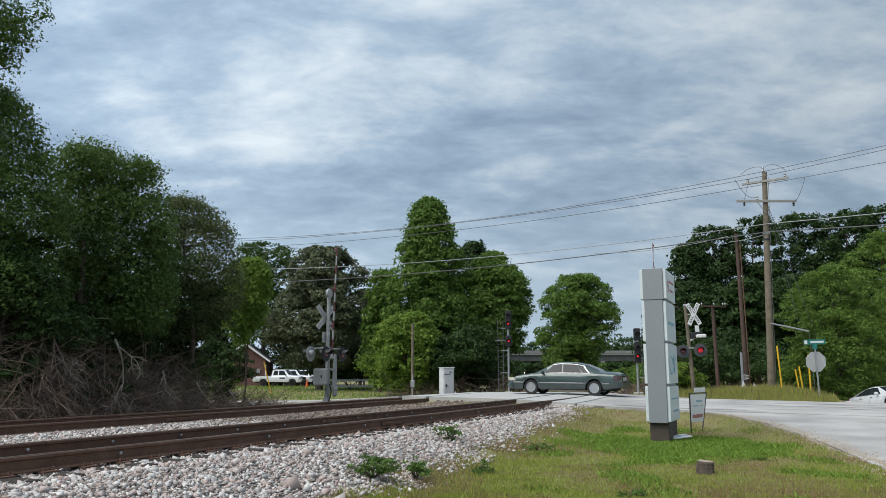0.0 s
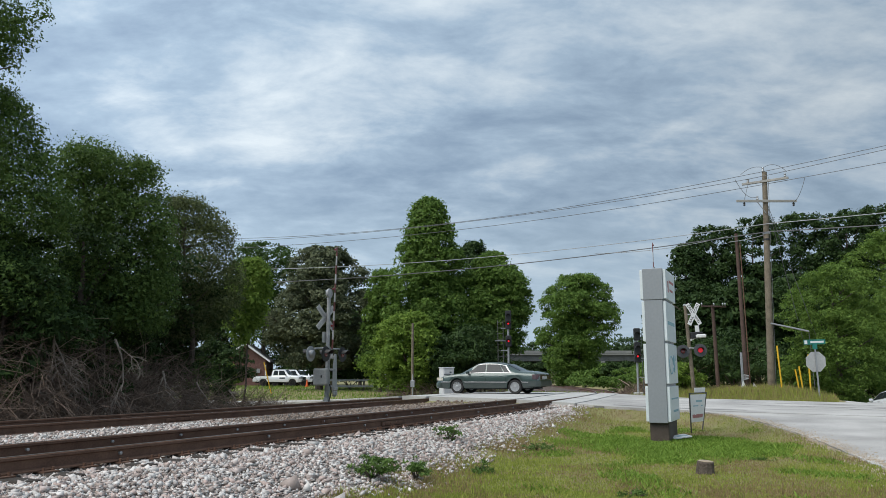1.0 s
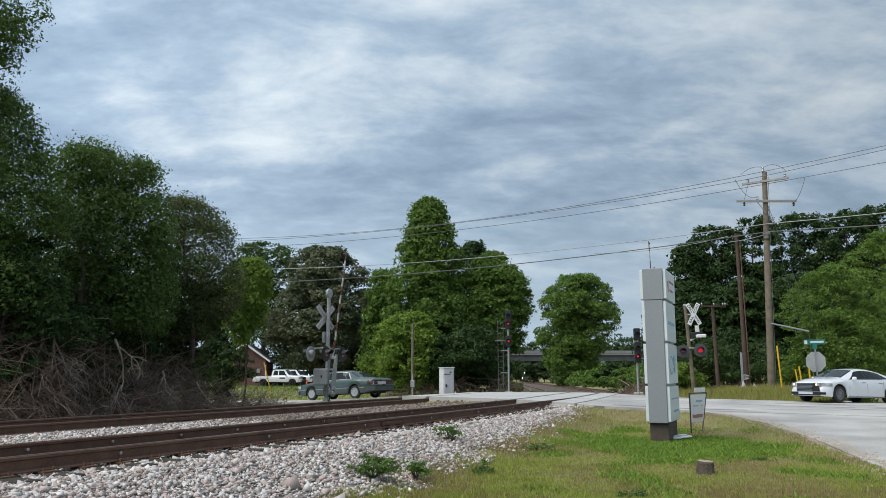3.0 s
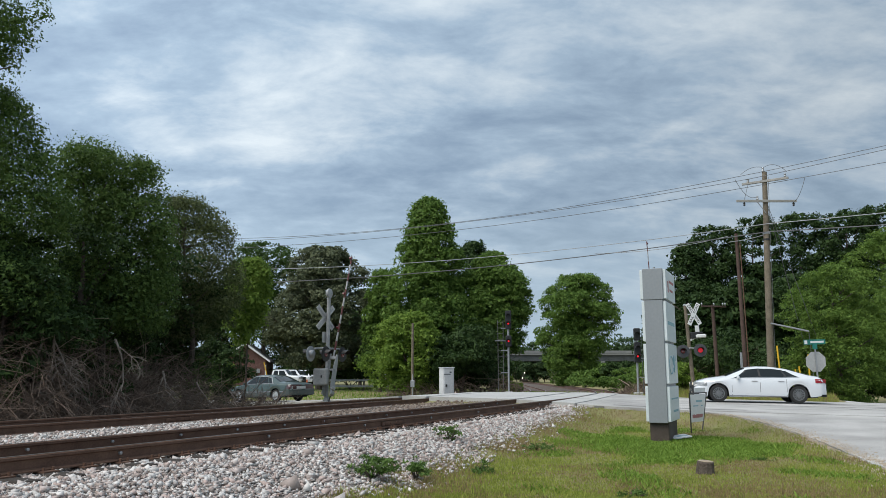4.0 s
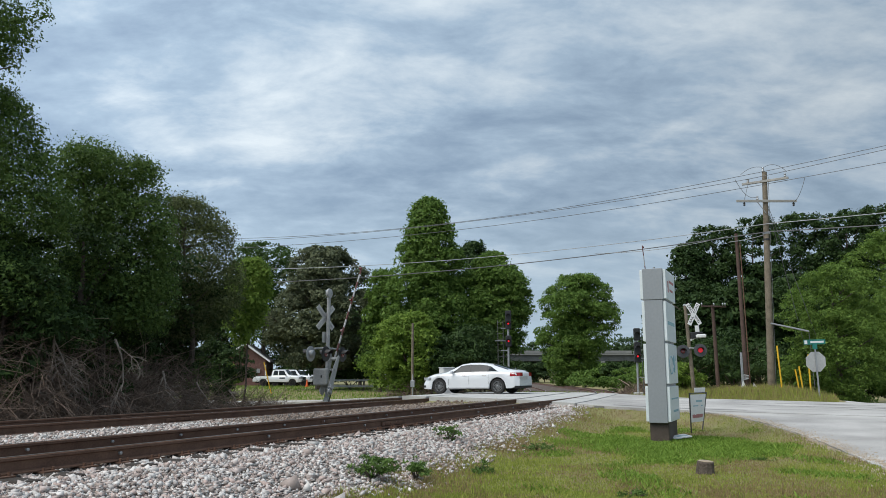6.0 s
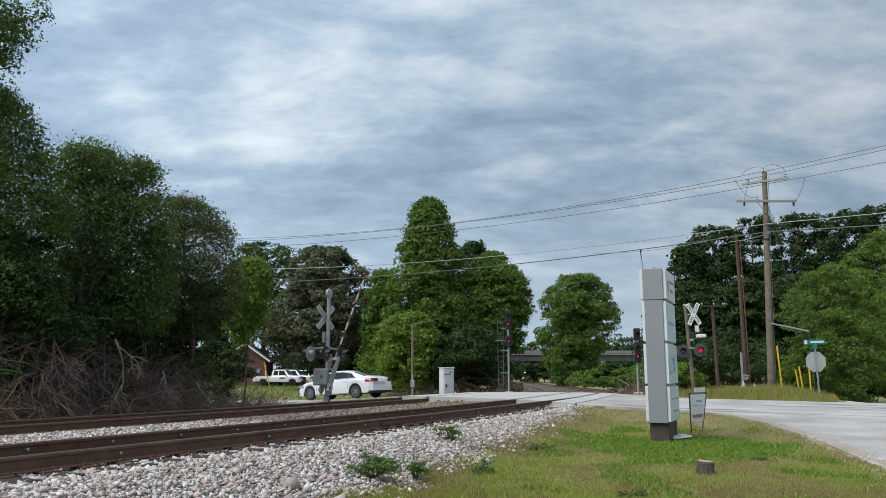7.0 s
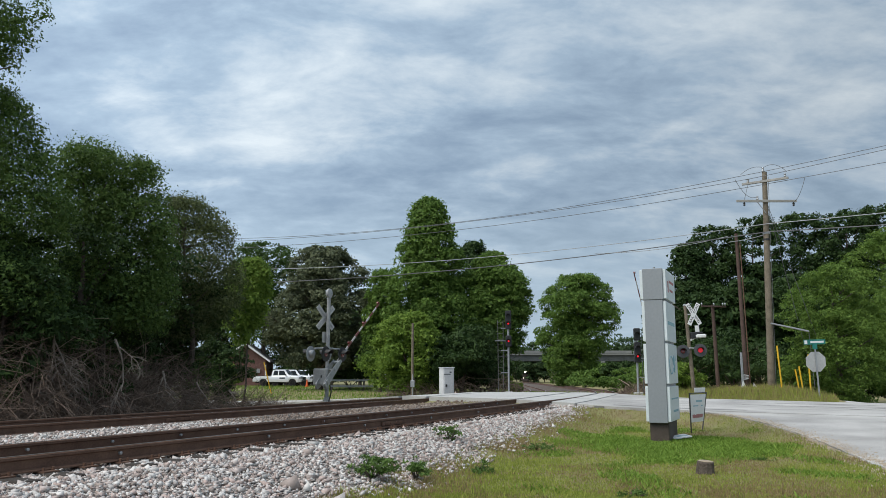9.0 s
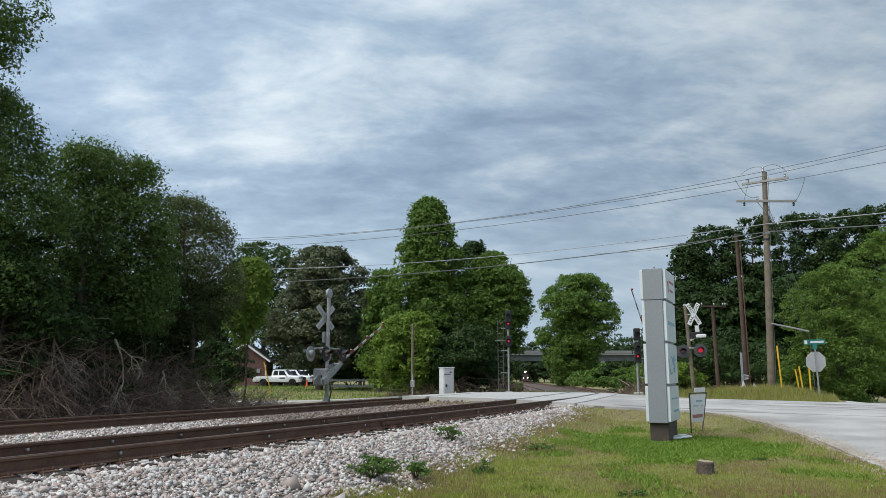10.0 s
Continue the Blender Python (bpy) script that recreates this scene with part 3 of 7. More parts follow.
def build_ballast():
    stones("ballast_shoulder", ballast_area(3.0, 26.0, -4.2, -0.6, 1.5), 46000, M_STONE, 0.0235, "pale grey crushed stone ballast shoulder", 3)
    def bed(s, k):
        o = ballast_toe(s) + 0.25 + (8.6 - ballast_toe(s)) * k
        x, y = track_point(s, o)
        return x, y, ground_z(x, y)
    strip("ballast_bed_1", bed, steps((-6, 25.4, 0.7)), [k / 24 for k in range(25)], M_BED, "dark dusty ballast bed under the near stones", "ballast bed", lift=0.012, thick=0.05)
    strip("ballast_bed_2", bed, steps((38.2, 330, 3.0)), [k / 24 for k in range(25)], M_BED_RUST, "dark dusty ballast bed beyond the crossing", "ballast bed", lift=0.012, thick=0.05)
    stones("ballast_between_tracks", ballast_area(4.0, 15.0, 1.2, 4.4, 1.1), 8500, M_STONE, 0.025, "grey crushed stone between the two tracks", 4)
    stones("ballast_between_tracks", ballast_area(14.0, 28.6, 1.2, 4.4, 1.0), 6500, M_STONE_RUST, 0.028, "brownish crushed stone between the two tracks", 9)
    stones("ballast_gauge", ballast_area(4.0, 26.0, -0.6, 0.6, 1.3), 4000, M_STONE_RUST, 0.026, "rust-stained stone between the rails", 5)
    stones("ballast_far_track", ballast_area(6.0, 29.2, 5.0, 7.6, 1.2), 4500, M_STONE_RUST, 0.028, "rust-stained stone round the far track", 6)
    stones("ballast_beyond_crossing", ballast_area(37.8, 75.0, -3.0, 7.4, 1.3), 6000, M_STONE_RUST, 0.05, "brownish stone ballast beyond the crossing", 7)
    stones("edge_grit", edge_area, 9000, M_GRIT, 0.011, "sandy grit where the lawn meets the pavement", 8)


# ---- grass ----


def blades(name, area, count, material, height, width, label, seed, lean=0.5, category="grass"):
    rng = np.random.default_rng(seed)
    pts = np.array(area(rng, count))
    n = len(pts)
    a = rng.uniform(0, 2 * math.pi, n)
    h = height * rng.lognormal(0, 0.35, n) * (pts[:, 3] if pts.shape[1] > 3 else 1.0)
    w = width * rng.uniform(0.6, 1.3, n)
    side = np.stack([np.cos(a), np.sin(a), np.zeros(n)], 1) * w[:, None]
    b = rng.uniform(0, 2 * math.pi, n)
    tip = np.stack([np.cos(b) * lean * h * rng.random(n), np.sin(b) * lean * h * rng.random(n), h], 1)
    p = pts[:, :3]
    v = np.stack([p - side, p + side, p + tip * 0.55 + side * 0.7, p + tip], 1)
    f = np.array([(0, 1, 2), (0, 2, 3)])[None] + (np.arange(n) * 4)[:, None, None]
    ob = new(name, fast_mesh(name, v.reshape(-1, 3), f.reshape(-1, 3), material))
    return tagged(ob, label, category, kind="stuff")


def lawn_area(dry):
    def area(rng, count):
        out = []
        while len(out) < count:
            d = 9.0 + 17.5 * rng.random() ** 1.5
            k = rng.uniform(-0.16, 0.62)
            x, y = d * k, d
            u, v = uv(x, y)
            s, o = track_place(x, y)
            edge = apron_edge(u) if u < 25.8 else 99
            if v < edge + 0.1 + 0.25 * noise.noise((x * 2, y * 2, 8)) or u > ROAD_A - 0.1:
                continue
            bal = ballast_toe(s) + 0.1 + 0.5 * noise.noise((x * 0.8, y * 0.8, 1)) + 0.35 * noise.noise((x * 3, y * 3, 1))
            if o > bal:
                continue
            near_bal = smooth(-2.2, 0.0, o - bal) + 0.6 * smooth(edge + 1.4, edge, v)
            patch = noise.noise((x * 0.55, y * 0.55, 4)) + 0.5 * noise.noise((x * 2.2, y * 2.2, 4))
            dryness = 0.20 + 1.0 * patch + 0.5 * near_bal
            if (rng.random() < dryness) != dry:
                continue
            out.append((x, y, ground_z(x, y), 0.7 + 0.8 * max(0, noise.noise((x * 1.3, y * 1.3, 9))) + 0.7 * near_bal + 0.5 * smooth(20, 26, u)))
        return out
    return area


def verge_area(rng, count):
    out = []
    while len(out) < count:
        u, v = rng.uniform(ROAD_B + 0.05, 47), rng.uniform(-0.9, 8.0)
        x, y = xy(u, v)
        s, o = track_place(x, y)
        if o > -2.0:
            continue
        out.append((x, y, ground_z(x, y), 0.7 + 0.6 * noise.noise((x * 0.7, y * 0.7, 3)) + 0.5))
    return out


def far_lawn_area(rng, count):
    out = []
    while len(out) < count:
        u, v = rng.uniform(ROAD_B + 0.1, 75), rng.uniform(18.0, 62)
        x, y = xy(u, v)
        if abs(x) > 30:
            continue
        out.append((x, y, ground_z(x, y)))
    return out


def near_strip_area(rng, count):
    out = []
    while len(out) < count:
        u, v = rng.uniform(19, 29.3), rng.uniform(16.6, 26)
        x, y = xy(u, v)
        out.append((x, y, ground_z(x, y)))
    return out


def clover_area(rng, count):
    out = []
    while len(out) < count:
        x, y = rng.uniform(0.5, 8.0), rng.uniform(9.5, 22)
        u, v = uv(x, y)
        s, o = track_place(x, y)
        near = 0.95 * smooth(2.9, 0.5, math.hypot((x - 5.0) * 0.75, (y - 16.8) * 0.7))
        if v < apron_edge(u) + 0.5 or o > ballast_toe(s) - 0.5 or rng.random() > near + 0.9 * noise.noise((x * 0.9, y * 0.7, 21)) - 0.12:
            continue
        out.append((x, y, ground_z(x, y) + 0.01))
    return out


def build_grass():
    blades("lawn", lawn_area(False), 95000, M_GRASS, 0.030, 0.0065, "short green mown grass", 11)
    blades("dry_lawn", lawn_area(True), 55000, M_DRY, 0.036, 0.005, "straw-coloured dry grass in the lawn", 12)
    blades("clover", clover_area, 40000, M_CLOVER, 0.036, 0.014, "bright green clover patches in the lawn", 17, 1.6, "clover")
    blades("verge_grass", verge_area, 22000, M_GRASS, 0.15, 0.011, "tall unmown green grass on the verge", 13)
    blades("verge_dry_grass", verge_area, 14000, M_DRY, 0.18, 0.008, "tall dry seed-head grass on the verge", 14)
    blades("far_lawn", far_lawn_area, 17000, M_CLOVER, 0.10, 0.03, "green lawn beyond the road", 15)
    blades("trackside_grass", near_strip_area, 5000, M_DRY, 0.15, 0.012, "sparse dry grass beside the far track", 16)


# ---- trees ----


def crown_mesh(name, blobs, count, size, material, rng, clump=0.22, droop=0.0, aspect=0.5):
    """Many small leaves on clumps that fill a set of rough ellipsoids (x, y, z, rx, ry, rz)."""
    blobs = np.array(blobs, float)
    count, size = int(count * 1.28), size * 0.74
    vol = blobs[:, 3] * blobs[:, 5]
    per = np.maximum(6, (vol / vol.sum() * max(40, count // 60)).astype(int))
    centres, rad = [], []
    for b, k in zip(blobs, per):
        d = rng.normal(size=(k, 3))
        d /= np.linalg.norm(d, axis=1)[:, None]
        r = rng.uniform(0.10, 1.0, size=(k, 1)) ** 0.5 * 0.95
        c = b[:3] + d * r * b[3:6]
        centres.append(c)
        rad.append(np.full(k, clump * (b[3] + b[5]) / 2) * rng.uniform(0.55, 1.25, k))
    centres, rad = np.concatenate(centres), np.concatenate(rad)
    pick = rng.choice(len(centres), count, p=rad ** 2 / (rad ** 2).sum())
    d = rng.normal(size=(count, 3))
    d /= np.linalg.norm(d, axis=1)[:, None]
    d[:, 2] = np.where(d[:, 2] < -0.3, -d[:, 2] * 0.6, d[:, 2])
    p = centres[pick] + d * (rad[pick] * rng.uniform(0.35, 1.12, count) ** 0.7)[:, None] * np.array([1.15, 1.15, 0.8])
    nrm = d * 0.8 + rng.normal(size=(count, 3)) * 0.55 + np.array([0, 0, 0.35])
    nrm /= np.linalg.norm(nrm, axis=1)[:, None]
    a = np.cross(nrm, rng.normal(size=(count, 3)))
    a /= np.linalg.norm(a, axis=1)[:, None]
    a[:, 2] -= droop
    b = np.cross(nrm, a)
    s = size * rng.lognormal(0, 0.3, count)
    la, lb = a * s[:, None], b * (s * aspect)[:, None]
    v = np.stack([p - la - lb, p - la * 0.6 + lb, p + la], 1)
    f = np.arange(count * 3).reshape(-1, 3)
    return fast_mesh(name, v.reshape(-1, 3), f, material)


def tree(x, y, height, blobs, leaves, size, material, label, seed, trunk=0.16, base=None, limbs=7, group="", name="tree", clump=0.22, droop=0.0, aspect=0.5):
    """blobs: ellipsoids in fractions of the height, from the foot of the trunk."""
    rng = np.random.default_rng(seed)
    z0 = ground_z(x, y) - 0.05 if base is None else base
    t = thing(name, pose(x, y, z0), label, "tree", group)
    bl = [[c * height for c in b] for b in blobs]
    sh = Shape()
    top = max(bl, key=lambda b: b[2] + 0.4 * b[5])
    tall = top[2] + 0.4 * top[5]
    pts = [Vector((0, 0, 0))]
    for k in range(1, 6):
        q = k / 5
        pts.append(Vector((top[0] * q + rng.normal() * 0.012 * tall, top[1] * q + rng.normal() * 0.012 * tall, (top[2] + 0.4 * top[5]) * q)))
    sh.tube(pts, [trunk * (1.15 - k * 0.2) + 0.01 for k in range(6)], 9)
    for k in range(limbs):
        b = bl[int(rng.integers(len(bl)))]
        i = int(rng.integers(1, 4))
        p0 = pts[i]
        d = rng.normal(size=3)
        d /= np.linalg.norm(d)
        p1 = Vector((b[0] + d[0] * b[3] * 0.75, b[1] + d[1] * b[4] * 0.75, max(b[2] + d[2] * b[5] * 0.6, p0.z + 0.3)))
        mid = (p0 + p1) / 2 + Vector((0, 0, 0.05 * tall))
        sh.tube([p0, mid, p1], [trunk * 0.42, trunk * 0.25, trunk * 0.08], 6)
    part("trunk", sh, M_BARK, t, smooth=True)
    c = new("crown", crown_mesh("crown", bl, leaves, size, material, rng, clump, droop, aspect))
    c.parent = t
    return t


def outlined_tree(x, y, trunk, leaves, size, clump, material, label, group, rows, seed):
    """A tree whose crown fills a lobed outline: rows of (height, reach to -x, reach to +x), top first."""
    rng = np.random.default_rng(seed)
    z0 = ground_z(x, y) - 0.05
    t = thing("tree", pose(x, y, z0), label, "tree", group)
    hs = np.array([r[0] for r in rows][::-1]) - z0
    lo, hi = np.array([r[1] for r in rows][::-1]), np.array([r[2] for r in rows][::-1])
    zs = np.linspace(hs[0], hs[-1], 200)
    wide = np.interp(zs, hs, hi - lo) + 0.3
    leaves = int(leaves * 1.4)
    n = max(60, int(leaves / 85))
    z = rng.choice(zs, n, p=wide / wide.sum()) + rng.normal(size=n) * 0.1 * clump
    a = rng.uniform(0, 2 * math.pi, n)
    left, right = np.interp(z, hs, lo), np.interp(z, hs, hi)
    half, mid = (right - left) / 2, (right + left) / 2
    r = clump * rng.lognormal(-0.12, 0.38, n) * np.minimum(1.0, 0.45 + half / (2.2 * clump))
    lobes = np.array([noise.noise((math.cos(q) * 1.6 + seed, math.sin(q) * 1.6, h * 0.42 / clump)) for q, h in zip(a, z)])
    reach = np.where(rng.random(n) < 0.72, rng.uniform(0.82, 1.06, n) + 0.20 * lobes * np.minimum(1.0, half / (5 * clump)), rng.uniform(0.15, 0.85, n))
    # deep bays between the main limbs
    limbs = np.array([noise.noise((math.cos(q) * 1.1 - seed, math.sin(q) * 1.1 + 3.0, h * 0.24 / clump)) for q, h in zip(a, z)])
    reach = np.where((limbs < -0.10) & (half > 5 * clump), reach * 0.52, reach)
    reach *= np.maximum(0.0, half - r * 0.75)
    z = np.minimum(z, hs[-1] - 0.6 * r)
    # loose sprigs that stand out of the crown
    sprig = rng.random(n) < 0.30
    r = np.where(sprig, 0.42 * r, r)
    reach = np.where(sprig, reach * 1.02 + 0.36 * clump, reach)
    z = np.where(sprig, z + 0.15 * clump, z)
    centres = np.stack([mid + reach * np.cos(a), 0.85 * reach * np.sin(a), z], 1)
    pick = rng.choice(n, leaves, p=r ** 2 / (r ** 2).sum())
    d = rng.normal(size=(leaves, 3))
    d /= np.linalg.norm(d, axis=1)[:, None]
    d[:, 2] = np.where(d[:, 2] < -0.35, -d[:, 2], d[:, 2])
    spot = rng.uniform(0.35, 1.0, leaves) ** 0.6 + np.abs(rng.normal(size=leaves)) * 0.14
    p = centres[pick] + d * (r[pick] * spot)[:, None] * np.array([1.1, 1.1, 0.78])
    nrm = d * 0.9 + rng.normal(size=(leaves, 3)) * 0.6 + np.array([0, 0, 0.35])
    nrm /= np.linalg.norm(nrm, axis=1)[:, None]
    b = np.cross(nrm, rng.normal(size=(leaves, 3)))
    b /= np.linalg.norm(b, axis=1)[:, None]
    b[:, 2] -= 0.12
    c = np.cross(nrm, b)
    s = (0.66 * size * rng.lognormal(0, 0.35, leaves))[:, None]
    v = np.stack([p - b * s - c * s * 0.62, p - b * s * 0.5 + c * s * 0.68, p + b * s], 1)
    crown = new("crown", fast_mesh("crown", v.reshape(-1, 3), np.arange(leaves * 3).reshape(-1, 3), material))
    crown.parent = t
    sh = Shape()
    top = Vector((mid[np.argmax(z)], 0, hs[-1] * 0.9))
    pts = [Vector((top.x * q * q + rng.normal() * 0.05, rng.normal() * 0.05, top.z * q)) for q in (0, 0.2, 0.4, 0.6, 0.8, 1.0)]
    sh.tube(pts, [trunk * (1.15 - k * 0.2) + 0.01 for k in range(6)], 9)
    for k in rng.choice(n, min(n, 16), replace=False):
        end = Vector(centres[k])
        foot = pts[0].lerp(pts[-1], min(0.85, max(0.15, (end.z - 0.35 * (abs(end.x) + abs(end.y))) / top.z)))
        bend = foot.lerp(end, 0.5) + Vector((0, 0, -0.04 * (end - foot).length))
        sh.tube([foot, bend, end], [trunk * 0.4, trunk * 0.24, trunk * 0.07], 6)
    part("trunk", sh, M_BARK, t, smooth=True)
    return t


def blob_set(rng, n, width, height, low, taper=0.3):
    """An uneven crown of n ellipsoids that fills a width and reaches a height, above a bare share of trunk."""
    out = []
    for k in range(n):
        q = (k + 0.5) / n
        w = 0.5 * width * (1 - taper * abs(q - 0.4) * 1.8)
        a = rng.uniform(0, 2 * math.pi)
        r = w * rng.uniform(0.25, 0.6)
        s = w * rng.uniform(0.45, 0.62)
        out.append([math.cos(a) * r, math.sin(a) * r, q, s, s, min(s, (1 - low) * height * 0.3)])
    lo, hi = min(b[2] for b in out), max(b[2] for b in out)
    for b in out:
        q = (b[2] - lo) / (hi - lo)
        b[2] = (low * height + b[5]) * (1 - q) + (height - b[5] * 1.02) * q
    half = max(abs(b[0]) + b[3] for b in out)
    for b in out:
        for c in (0, 1, 3, 4):
            b[c] *= 0.5 * width / half
    return out


build_ground()
build_roads()
build_track("railway_track", 0.0, 0.0, "rusty near railway track on timber ties")
build_track("railway_track", 4.95 + 0.7175, -0.06, "rusty far railway track on timber ties")
build_ballast()
build_grass()

